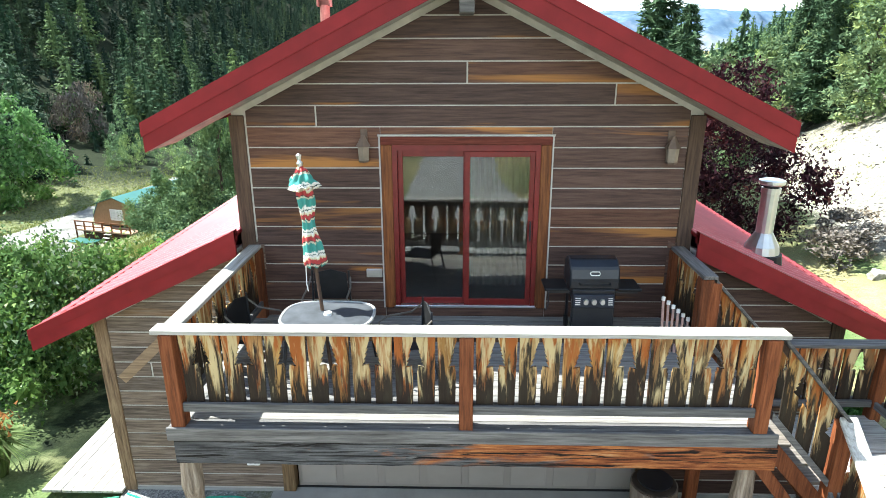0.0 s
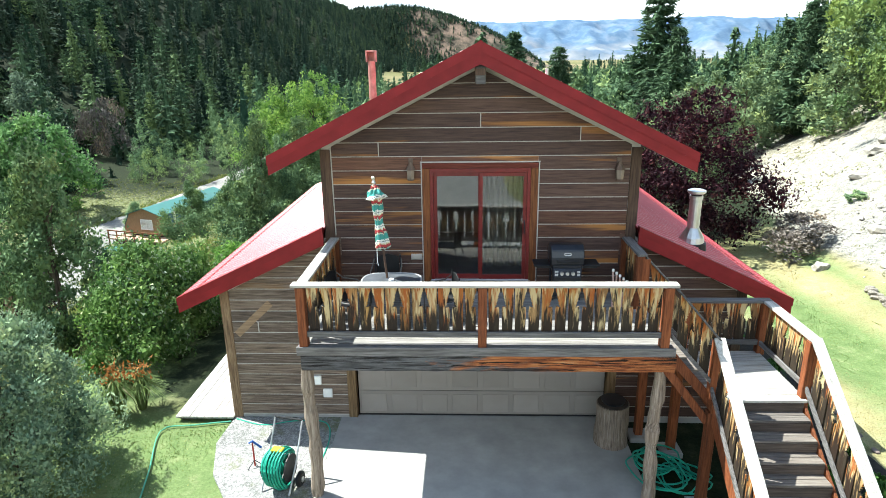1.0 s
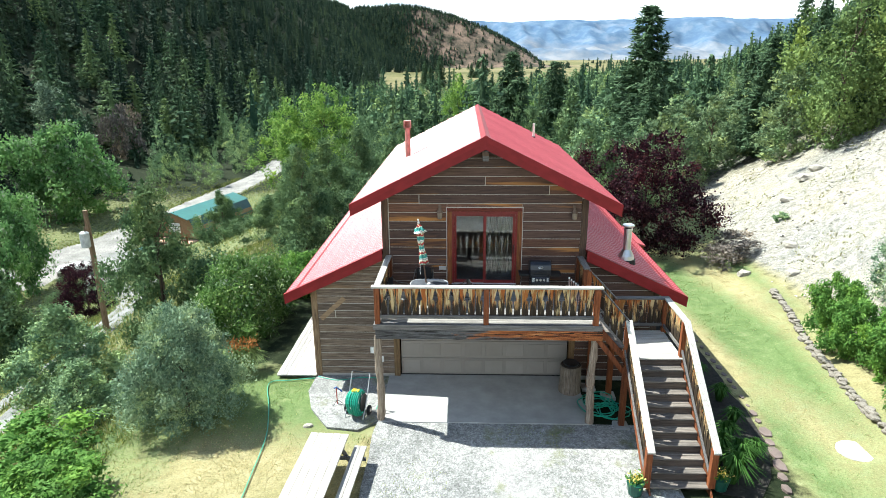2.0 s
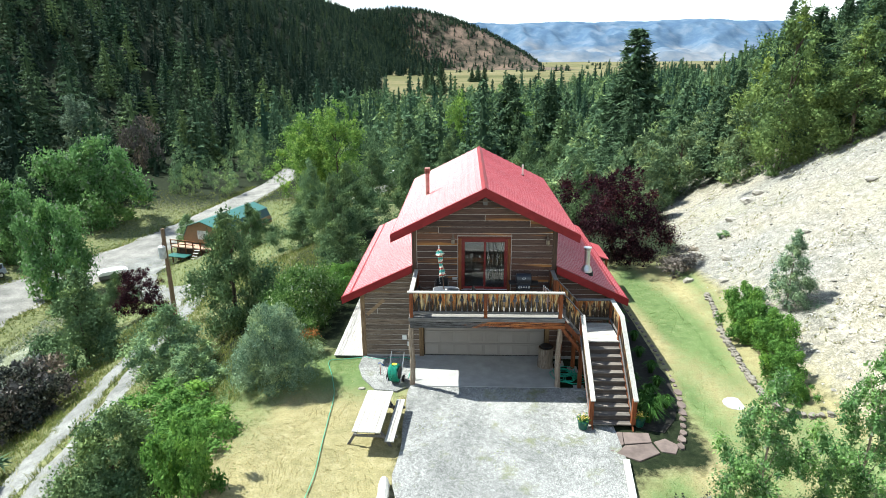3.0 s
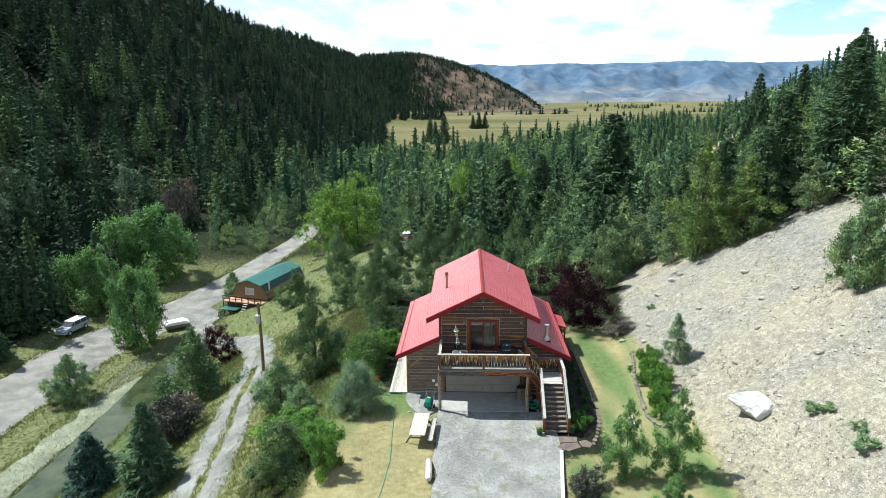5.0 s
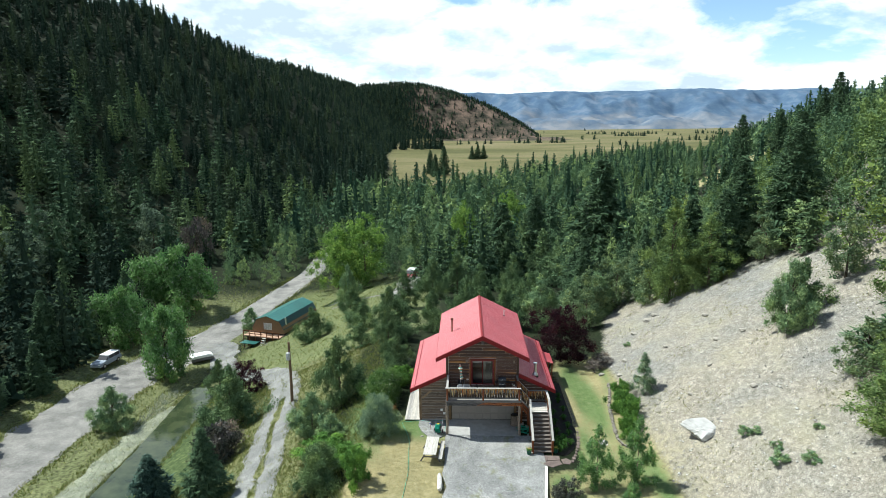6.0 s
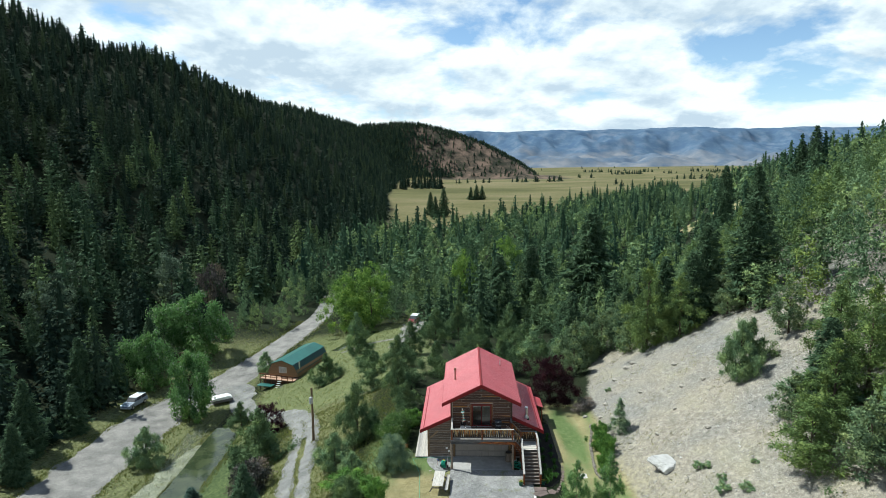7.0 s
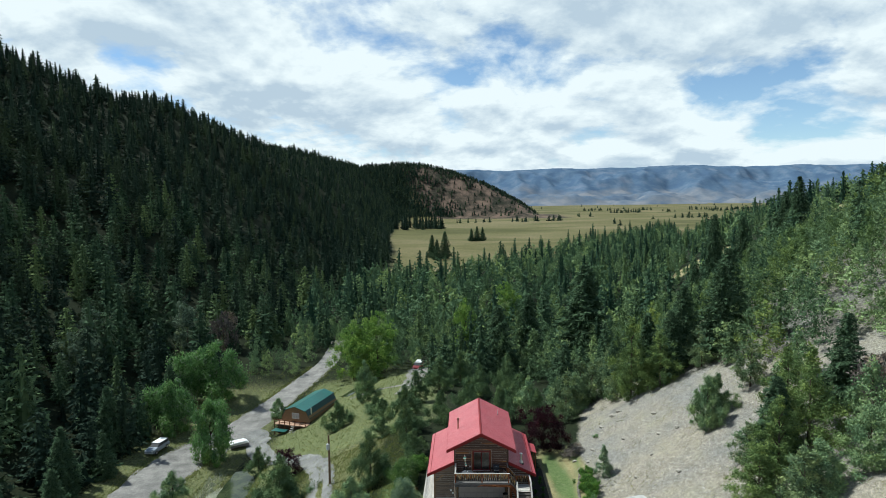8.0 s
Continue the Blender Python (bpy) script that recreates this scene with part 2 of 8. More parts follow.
def beam_material():
    """A big old beam: silver-grey towards one end, cracked red-orange heartwood towards the other, turning black
    unevenly towards the underside.
    """
    m, nt, b = surface("cracked_beam_wood", 0.85, spec=0.2)
    tc = nt.nodes.new("ShaderNodeTexCoord")
    sep = nt.nodes.new("ShaderNodeSeparateXYZ")
    nt.links.new(tc.outputs["Object"], sep.inputs[0])
    fine = grain(nt, coords(nt, (0.6, 11, 11), shift=False), 3.2, 8, 0.7, 0.4)
    cracks = grain(nt, coords(nt, (0.35, 14, 14), shift=False), 2.2, 6, 0.6, 0.9)
    wide = grain(nt, coords(nt, (0.8, 2.5, 2.5), shift=False), 1.4, 6, 0.65, 0.6)
    grey = ramp(nt, fine, (0.3, (0.025, 0.023, 0.024)), (0.5, (0.085, 0.082, 0.083)), (0.72, (0.19, 0.185, 0.187)))
    red = ramp(nt, fine, (0.30, (0.05, 0.014, 0.007)), (0.46, (0.20, 0.06, 0.022)), (0.60, (0.40, 0.15, 0.05)), (0.74, (0.52, 0.33, 0.17)))
    end = nt.nodes.new("ShaderNodeMath")
    end.operation, end.inputs[1].default_value = "MULTIPLY_ADD", 0.11
    nt.links.new(sep.outputs["X"], end.inputs[0])
    nt.links.new(wide, end.inputs[2])
    col = blend(nt, ramp(nt, end.outputs[0], (0.44, (0, 0, 0)), (0.53, (1, 1, 1))), grey, red)
    col = blend(nt, ramp(nt, cracks, (0.40, (1, 1, 1)), (0.47, (0, 0, 0))), col, (0.012, 0.009, 0.008))
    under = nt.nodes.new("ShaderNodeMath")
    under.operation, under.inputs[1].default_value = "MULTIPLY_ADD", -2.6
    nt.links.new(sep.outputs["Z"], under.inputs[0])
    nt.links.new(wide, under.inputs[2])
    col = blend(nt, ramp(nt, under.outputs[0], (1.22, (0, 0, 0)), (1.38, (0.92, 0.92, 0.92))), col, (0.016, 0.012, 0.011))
    nt.links.new(col, b.inputs["Base Color"])
    relief(nt, b, fine, 1.0, 0.012)
    return m


BEAMWOOD = beam_material()
DECKWOOD = wood("grey_deck_boards", ((0.10, 0.09, 0.085), (0.21, 0.20, 0.19), (0.33, 0.32, 0.30)), "x", 0.5, 0.85)
LAMPBROWN = plain("weathered_bronze", (0.15, 0.105, 0.08), 0.6, 0.2, 0.25, 8)
DARKGREY = wood("dark_grey_board", ((0.05, 0.045, 0.045), (0.12, 0.115, 0.115), (0.22, 0.21, 0.21)), "x", 0.5, 0.8)
DARKGREY_Y = wood("dark_grey_board_lengthwise", ((0.05, 0.045, 0.045), (0.12, 0.115, 0.115), (0.22, 0.21, 0.21)), "y", 0.5, 0.8)
TREAD = wood("worn_tread_wood", ((0.06, 0.05, 0.045), (0.15, 0.13, 0.115), (0.27, 0.245, 0.22)), "x", 0.5, 0.85)
RISERWOOD = wood("dark_riser_wood", ((0.04, 0.03, 0.025), (0.09, 0.07, 0.06), (0.15, 0.12, 0.10)), "x", 0.5, 0.8)
CONCRETE = plain("concrete", (0.32, 0.308, 0.292), 0.9, vary=0.14, scale=2.5, bumpy=0.2)
GARAGE = plain("beige_garage_door", (0.27, 0.237, 0.212), 0.6, vary=0.06, scale=2)
STEEL = plain("galvanised_steel", (0.62, 0.62, 0.62), 0.32, 0.9, 0.1, 8)
RUSTPIPE = plain("rusty_pink_pipe", (0.42, 0.22, 0.18), 0.6, 0.3, 0.3, 6)
BLACK = plain("black_rubber", (0.012, 0.012, 0.013), 0.55, vary=0.3)
BLACKMETAL = plain("black_enamel", (0.014, 0.016, 0.022), 0.33, 0.0, 0.25, 5, spec=0.5)
WHITE = plain("white_paint", (0.78, 0.77, 0.74), 0.5, vary=0.08)
ROCK = plain("pale_rock", (0.31, 0.28, 0.235), 0.95, vary=0.35, scale=3, bumpy=0.8)
WHITEROCK = plain("white_boulder_rock", (0.50, 0.48, 0.45), 0.95, vary=0.18, scale=1.5, bumpy=0.8)
FLAG = plain("reddish_flagstone", (0.15, 0.112, 0.098), 0.85, vary=0.3, scale=2.5, bumpy=0.5)
BARK = wood("bark", ((0.03, 0.022, 0.016), (0.08, 0.06, 0.045), (0.16, 0.13, 0.10)), "z", 1.0, 0.95)
PALEBARK = wood("pale_peeled_bark", ((0.09, 0.07, 0.055), (0.24, 0.19, 0.15), (0.42, 0.36, 0.30)), "z", 1.0, 0.9)
HOSE = plain("green_hose", (0.03, 0.30, 0.20), 0.45, vary=0.15)
GREENMETAL = plain("green_metal_roof", (0.03, 0.125, 0.105), 0.4, 0.1, 0.12, 2, spec=0.5)
BLUEMETAL = plain("dark_teal_metal_wall", (0.015, 0.06, 0.07), 0.4, 0.1, 0.12, 2, spec=0.5)
PLYWOOD = wood("yellow_brown_board_wall", ((0.11, 0.07, 0.04), (0.21, 0.135, 0.075), (0.30, 0.21, 0.125)), "z", 0.4, 0.8)


def slat_material():
    m, nt, b = surface("streaked_slat_wood", 0.7, spec=0.25)
    vec = coords(nt, (10, 10, 0.9))
    fine = grain(nt, vec, 3.0, 6, 0.65, 0.3)
    pick = random_of(nt)
    base = ramp(nt, pick, (0.0, (0.26, 0.11, 0.028)), (0.3, (0.40, 0.24, 0.085)), (0.55, (0.30, 0.10, 0.022)), (0.8, (0.46, 0.32, 0.15)), (1.0, (0.20, 0.10, 0.04)))
    col = blend(nt, 1.0, base, ramp(nt, fine, (0.3, (0.6, 0.55, 0.5)), (0.7, (1.25, 1.25, 1.2))), "MULTIPLY")
    patches = grain(nt, coords(nt, (7, 7, 1.6)), 1.0, 4, 0.6, 0.8)
    tc = nt.nodes.new("ShaderNodeTexCoord")
    sep = nt.nodes.new("ShaderNodeSeparateXYZ")
    nt.links.new(tc.outputs["Object"], sep.inputs[0])
    burn = nt.nodes.new("ShaderNodeMath")
    burn.operation, burn.inputs[1].default_value = "MULTIPLY_ADD", 0.34
    nt.links.new(sep.outputs["Z"], burn.inputs[0])
    nt.links.new(patches, burn.inputs[2])
    col = blend(nt, ramp(nt, burn.outputs[0], (0.66, (0, 0, 0)), (0.75, (1, 1, 1))), col, (0.30, 0.088, 0.018))
    pale = grain(nt, coords(nt, (9, 9, 1.2)), 1.3, 4, 0.6, 0.6)
    col = blend(nt, ramp(nt, pale, (0.50, (0, 0, 0)), (0.58, (1, 1, 1))), col, (0.50, 0.38, 0.20))
    # damp black rot, rising unevenly from the lower ends
    at = nt.nodes.new("ShaderNodeMapRange")
    at.inputs["From Min"].default_value, at.inputs["From Max"].default_value = 0.0, 0.8
    at.inputs["To Min"].default_value, at.inputs["To Max"].default_value = 0.92, -0.14
    nt.links.new(sep.outputs["Z"], at.inputs["Value"])
    add = nt.nodes.new("ShaderNodeMath")
    add.operation = "ADD"
    nt.links.new(at.outputs["Result"], add.inputs[0])
    nt.links.new(ramp(nt, grain(nt, coords(nt, (11, 11, 1.2)), 1.5, 5, 0.6, 0.6), (0.32, (0, 0, 0)), (0.68, (1, 1, 1))), add.inputs[1])
    col = blend(nt, ramp(nt, add.outputs[0], (0.70, (0, 0, 0)), (1.0, (0.96, 0.96, 0.96))), col, (0.014, 0.010, 0.008))
    nt.links.new(col, b.inputs["Base Color"])
    relief(nt, b, fine, 0.5, 0.008)
    return m


SLAT = slat_material()


def roof_material():
    m, nt, b = surface("red_metal_roofing", 0.45, 0.0, 0.6)
    vec = coords(nt, shift=False)
    f = grain(nt, vec, 0.7, 4)
    c = ramp(nt, f, (0.3, (0.37, 0.060, 0.070)), (0.7, (0.46, 0.086, 0.096)))
    b.inputs["Coat Weight"].default_value, b.inputs["Coat Roughness"].default_value = 0.28, 0.4
    c = blend(nt, 1.0, c, ramp(nt, grain(nt, vec, 9, 5), (0.3, (0.92, 0.92, 0.92)), (0.7, (1.06, 1.06, 1.06))), "MULTIPLY")
    nt.links.new(c, b.inputs["Base Color"])
    return m


ROOF = roof_material()


def glass_material():
    m, nt, b = surface("window_glass", 0.02, spec=0.9)
    b.inputs["Transmission Weight"].default_value = 1.0
    b.inputs["IOR"].default_value = 1.75
    b.inputs["Base Color"].default_value = (0.80, 0.84, 0.84, 1)
    return m


GLASS = glass_material()


def gravel_material(name, c0, c1, c2, weeds=0.0, worn=False):
    m, nt, b = surface(name, 0.95, spec=0.15)
    vec = coords(nt, shift=False)
    v = nt.nodes.new("ShaderNodeTexVoronoi")
    v.inputs["Scale"].default_value = 44
    nt.links.new(vec, v.inputs["Vector"])
    bw = nt.nodes.new("ShaderNodeRGBToBW")
    nt.links.new(v.outputs["Color"], bw.inputs[0])
    c = ramp(nt, bw.outputs[0], (0.15, c0), (0.5, c1), (0.85, c2))
    big = grain(nt, vec, 0.45, 5, 0.6)
    c = blend(nt, 1.0, c, ramp(nt, big, (0.32, (0.66, 0.66, 0.66)), (0.64, (1.2, 1.19, 1.18))), "MULTIPLY")
    c = blend(nt, 1.0, c, ramp(nt, grain(nt, vec, 7.0, 6, 0.75), (0.3, (0.62, 0.62, 0.61)), (0.7, (1.3, 1.3, 1.28))), "MULTIPLY")
    if worn:
        bare = grain(nt, vec, 0.28, 5, 0.65, 0.3)
        c = blend(nt, ramp(nt, bare, (0.56, (0, 0, 0)), (0.72, (0.5, 0.5, 0.5))), c, (0.38, 0.365, 0.345))
    if weeds:
        w = grain(nt, vec, 0.8, 6, 0.7)
        c = blend(nt, ramp(nt, w, (0.62 - weeds, (0, 0, 0)), (0.74 - weeds, (0.8, 0.8, 0.8))), c, (0.15, 0.155, 0.075))
    nt.links.new(c, b.inputs["Base Color"])
    relief(nt, b, v.outputs["Distance"], 0.5, 0.03)
    return m


GRAVEL = gravel_material("grey_gravel", (0.15, 0.147, 0.143), (0.245, 0.24, 0.232), (0.385, 0.378, 0.37), 0.07, True)
DIRT = gravel_material("pale_dirt_road", (0.18, 0.168, 0.155), (0.235, 0.222, 0.206), (0.29, 0.277, 0.26))
TRACKDIRT = gravel_material("pale_track_gravel", (0.165, 0.162, 0.154), (0.225, 0.22, 0.21), (0.29, 0.285, 0.27), 0.03)


def water_material():
    m, nt, b = surface("creek_water", 0.08, spec=0.34)
    f = grain(nt, coords(nt, shift=False), 0.5, 5)
    nt.links.new(ramp(nt, f, (0.35, (0.022, 0.032, 0.016)), (0.65, (0.060, 0.072, 0.034))), b.inputs["Base Color"])
    relief(nt, b, grain(nt, coords(nt, shift=False), 6, 3), 0.08, 0.02)
    return m


WATER = water_material()
# Lighter copy of the fir colour, for firs outside the hillside's shade.
VALLEYFIR = leafy("lit_fir_needles", (0.046, 0.082, 0.044), (0.098, 0.15, 0.078), 0.6, through_light=0.12, sheen=0.05)
DARKJUNIPER = leafy("dark_juniper_needles", (0.072, 0.122, 0.052), (0.155, 0.225, 0.10), 0.65, None, 0.12)
JUNIPER = leafy("juniper_needles", (0.082, 0.135, 0.062), (0.17, 0.25, 0.12), 0.65, None, 0.15)
PALEJUNIPER = leafy("pale_juniper_needles", (0.125, 0.20, 0.098), (0.24, 0.335, 0.165), 0.7, None, 0.15)
BLUESHRUB = leafy("blue_grey_needles", (0.12, 0.19, 0.115), (0.28, 0.37, 0.23), 0.7, None, 0.15)
SPRUCE = leafy("blue_spruce_needles", (0.02, 0.045, 0.035), (0.085, 0.14, 0.105), 0.7, None, 0.1)
DRYJUNIPER = leafy("dusty_green_juniper_needles", (0.10, 0.15, 0.075), (0.20, 0.265, 0.13), 0.7, None, 0.25)
GREYLEAF = leafy("grey_green_poplar_leaves", (0.06, 0.09, 0.055), (0.20, 0.26, 0.17), 0.7, None, 0.25)
YELLOWPINE = leafy("yellow_green_pine_needles", (0.088, 0.14, 0.042), (0.16, 0.225, 0.078), 0.65, None, 0.15)
# The pale third colour paints glossy highlights on a few leaves.
BROADLEAF = leafy("broad_green_leaves", (0.055, 0.115, 0.028), (0.14, 0.235, 0.07), 0.5, (0.30, 0.36, 0.24), 0.35)
ASPEN = leafy("aspen_leaves", (0.085, 0.18, 0.055), (0.19, 0.32, 0.115), 0.45, (0.25, 0.30, 0.20), 0.35)
LIME = leafy("lime_green_leaves", (0.10, 0.195, 0.035), (0.26, 0.38, 0.095), 0.5, None, 0.4)
PURPLE = leafy("purple_leaves", (0.012, 0.004, 0.007), (0.042, 0.011, 0.018), 0.45, (0.12, 0.045, 0.045), 0.3)
BRIGHT = leafy("bright_green_shrub_leaves", (0.075, 0.17, 0.032), (0.16, 0.285, 0.068), 0.5, None, 0.4)
DARKLEAF = leafy("dark_twiggy_leaves", (0.022, 0.024, 0.020), (0.085, 0.088, 0.070), 0.7, (0.22, 0.23, 0.18), 0.1)
DEADTWIG = leafy("bare_grey_twigs", (0.10, 0.085, 0.075), (0.22, 0.19, 0.17), 0.9, None, 0.0)
# Darker copy of the fir colour; the hillside's shade is put into it.
FIRFAR = leafy("shaded_fir_branches", (0.023, 0.040, 0.026), (0.037, 0.060, 0.038), 0.7, None, 0.05, 0.05)
# Lighter far copy, for distant firs outside that shade.
VALLEYFAR = leafy("lit_far_fir_branches", (0.052, 0.094, 0.054), (0.082, 0.135, 0.074), 0.7, None, 0.05, 0.05)
BUSHGREEN = leafy("far_green_branches", (0.105, 0.17, 0.085), (0.165, 0.245, 0.125), 0.7, None, 0.1, 0.05)
STRAWGRASS = leafy("straw_grass_blades", (0.26, 0.22, 0.11), (0.42, 0.35, 0.19), 0.8, (0.17, 0.20, 0.06), 0.45)
VERGEGRASS = leafy("verge_grass_blades", (0.085, 0.125, 0.03), (0.235, 0.25, 0.082), 0.7, (0.36, 0.32, 0.16), 0.35)
GREENGRASS = leafy("green_grass_blades", (0.12, 0.18, 0.055), (0.20, 0.25, 0.09), 0.7, (0.32, 0.30, 0.16), 0.5)


# ---- mesh tools ----
def thing(name, label, category, at=(0, 0, 0), turn=0.0, group="", kind=""):
    ob = new(name)
    ob.empty_display_size = 0.2
    ob.matrix_world = pose(*at, 0, 0, turn)
    return tagged(ob, label, category, group, kind)


def mesh_of(name, bm, material, bevel=0.0):
    if bevel:
        bmesh.ops.bevel(bm, geom=bm.edges[:], offset=bevel, segments=1, affect="EDGES", clamp_overlap=True)
    bmesh.ops.recalc_face_normals(bm, faces=bm.faces[:])
    me = bpy.data.meshes.new(name)
    bm.to_mesh(me)
    bm.free()
    me.materials.append(material)
    return me


def part(name, bm, material, parent=None, label="", bevel=0.0):
    ob = new(name, mesh_of(name, bm, material, bevel))
    ob.parent = parent
    return tagged(ob, label)


def structure(name, bm, material, label, category, bevel=0.0):
    ob = new(name, mesh_of(name, bm, material, bevel))
    return tagged(ob, label, category, "", "structure")


def share(name, me, parent, m, label=""):
    ob = new(name, me)
    ob.parent = parent
    ob.matrix_local = m
    return tagged(ob, label)


def box(bm, x0, x1, y0, y1, z0, z1, m=None):
    vs = [bm.verts.new(Vector((x, y, z)) if m is None else m @ Vector((x, y, z))) for x in (x0, x1) for y in (y0, y1) for z in (z0, z1)]
    for q in ((0, 1, 3, 2), (4, 6, 7, 5), (0, 4, 5, 1), (2, 3, 7, 6), (0, 2, 6, 4), (1, 5, 7, 3)):
        bm.faces.new([vs[i] for i in q])
    return bm


def boxes(*rows, m=None):
    bm = bmesh.new()
    for r in rows:
        box(bm, *r, m=m)
    return bm


def prism(bm, poly, y0, y1, m=None, axes="xz"):
    """A flat outline (two coordinates) pushed through the third axis from y0 to y1."""
    def at(p, d):
        v = {"xz": (p[0], d, p[1]), "xy": (p[0], p[1], d), "yz": (d, p[0], p[1])}[axes]
        return Vector(v) if m is None else m @ Vector(v)
    a = [bm.verts.new(at(p, y0)) for p in poly]
    b = [bm.verts.new(at(p, y1)) for p in poly]
    bm.faces.new(a)
    bm.faces.new(b[::-1])
    for i in range(len(poly)):
        j = (i + 1) % len(poly)
        bm.faces.new((a[i], b[i], b[j], a[j]))
    return bm


def tube(bm, pts, radii, sides=8, caps=True):
    """A round bar along points, with a radius at each."""
    rings = []
    pts = [Vector(p) for p in pts]
    up = Vector((0.13, 0.31, 0.94))
    for i, p in enumerate(pts):
        d = (pts[min(i + 1, len(pts) - 1)] - pts[max(i - 1, 0)]).normalized()
        s = d.cross(up if abs(d.dot(up)) < 0.95 else Vector((1, 0, 0))).normalized()
        t = s.cross(d)
        r = radii[i] if isinstance(radii, (list, tuple)) else radii
        rings.append([bm.verts.new(p + r * (math.cos(a) * s + math.sin(a) * t)) for a in (k * math.tau / sides for k in range(sides))])
    for a, b in zip(rings, rings[1:]):
        for k in range(sides):
            bm.faces.new((a[k], a[(k + 1) % sides], b[(k + 1) % sides], b[k]))
    if caps:
        bm.faces.new(rings[0][::-1])
        bm.faces.new(rings[-1])
    return bm


def clip(poly, nx, nz, d):
    """The part of a flat convex outline where nx * x + nz * z <= d."""
    out = []
    for i, p in enumerate(poly):
        q = poly[(i + 1) % len(poly)]
        a, b = nx * p[0] + nz * p[1] - d, nx * q[0] + nz * q[1] - d
        if a <= 0:
            out.append(p)
        if (a < 0 < b) or (b < 0 < a):
            t = a / (a - b)
            out.append((p[0] + t * (q[0] - p[0]), p[1] + t * (q[1] - p[1])))
    return out


def area(poly):
    return abs(sum(p[0] * q[1] - q[0] * p[1] for p, q in zip(poly, poly[1:] + poly[:1]))) / 2


def tri_mesh(name, tris, material, tint=None):
    """A mesh of loose triangles from an array (n, 3, 3)."""
    n = len(tris)
    me = bpy.data.meshes.new(name)
    me.vertices.add(3 * n)
    me.vertices.foreach_set("co", np.ascontiguousarray(tris, np.float32).ravel())
    me.loops.add(3 * n)
    me.loops.foreach_set("vertex_index", np.arange(3 * n, dtype=np.int32))
    me.polygons.add(n)
    me.polygons.foreach_set("loop_start", np.arange(0, 3 * n, 3, dtype=np.int32))
    at = me.attributes.new("tint", "FLOAT", "POINT")
    at.data.foreach_set("value", np.full(3 * n, 0.5, np.float32) if tint is None else np.repeat(tint, 3).astype(np.float32))
    me.update(calc_edges=True)
    me.materials.append(material)
    return me


# ---- the ground's shape ----


def smooth(a, b, v):
    t = np.clip((v - a) / (b - a), 0, 1)
    return t * t * (3 - 2 * t)


def softp(v, w):
    return np.where(v > 20 * w, v, w * np.log1p(np.exp(np.clip(v / w, -40, 40))))


def ground_height(x, y):
    x = np.asarray(x, float); y = np.asarray(y, float)
    floor = np.interp(y, [-200, 30, 52, 76, 140, 480, 1500, 4500], [-14, -13.2, -13, -12, -10.5, -5, -8, 6])
    across = np.interp(x, [-39, -28, -18.5, -8.5], [0, 0.34, 0.70, 1.0])
    along = 1 - smooth(14, 130, y) 
    side = across * along
    z = floor * (1 - side)
    z = z - 0.12 * smooth(-3, -9, y) * side
    mid = np.interp(y, [-60, 13, 23, 31, 40], [-35, -35.1, -35.6, -36.4, -37])
    bed = smooth(3.2, 1.7, np.abs(x - mid)) * smooth(38, 31, y)
    z = z * (1 - bed) - 13.0 * bed
    toe = np.interp(y, [-80, -10, 2, 15, 30, 60, 110, 200, 400, 900], [11, 11.5, 10.5, 11.5, 15, 24, 42, 74, 150, 330])
    climb = 0.60 * softp(x - toe, 1.2) - 0.32 * softp(x - toe - 62, 10)
    brow = np.interp(y, [150, 260, 480], [60, 34, 0])
    climb = brow - softp(brow - climb, 4)
    z = z + np.where(climb > 0, climb, 0)
    edge = np.interp(y, [-100, 40, 100, 300, 530, 840, 1300], [-66, -68, -74, -82, -88, -112, -140])
    rise = np.interp(y, [300, 900, 1300], [0.62, 0.95, 1.1]) * softp(edge - x, 7)
    crest = np.interp(y, [-100, 366, 630, 1000, 1350, 1420, 1560, 1700], [183, 129, 101, 112, 120, 70, 0, 0])
    rise = crest - softp(crest - rise, 6) 
    z = z + np.where(rise > 0, rise, 0)
    # far brown spur
    cx = np.interp(y, [1250, 1400, 1600], [-60, -60, -60])
    top = np.interp(x, [-600, -105, -35, 37, 90, 135, 180], [134, 132, 114, 88, 62, 36, 4])
    spur = top * (1 - smooth(0, 1, np.abs(y - 1500) / 190))
    z = np.where(spur > 1, np.maximum(z, spur - 9), z)
    roll = np.sin(x * 0.031 + 1.7 * np.sin(y * 0.017)) + 0.6 * np.sin(y * 0.043 + 1.1 * np.sin(x * 0.027) + 1) + 0.35 * np.sin(x * 0.09 + y * 0.07)
    z = z + roll * (3.2 * smooth(-85, -150, x) + 1.2 * smooth(60, 110, x) * smooth(40, 100, y) * smooth(420, 300, y))
    return z


# ---- ground ----
def steps_between(*rows):
    """Grid lines: rows of (start, end, step), in order."""
    out = []
    for a, b, s in rows:
        out.extend(np.arange(a, b, s))
    return np.array(out + [rows[-1][1]], float)


def glade(x, y):
    """Dry open patches between the trees of the farther slope."""
    return np.maximum(1 - ((x - 96) / 12) ** 2 - ((y - 192) / 20) ** 2, 1 - ((x - 128) / 9) ** 2 - ((y - 150) / 16) ** 2)


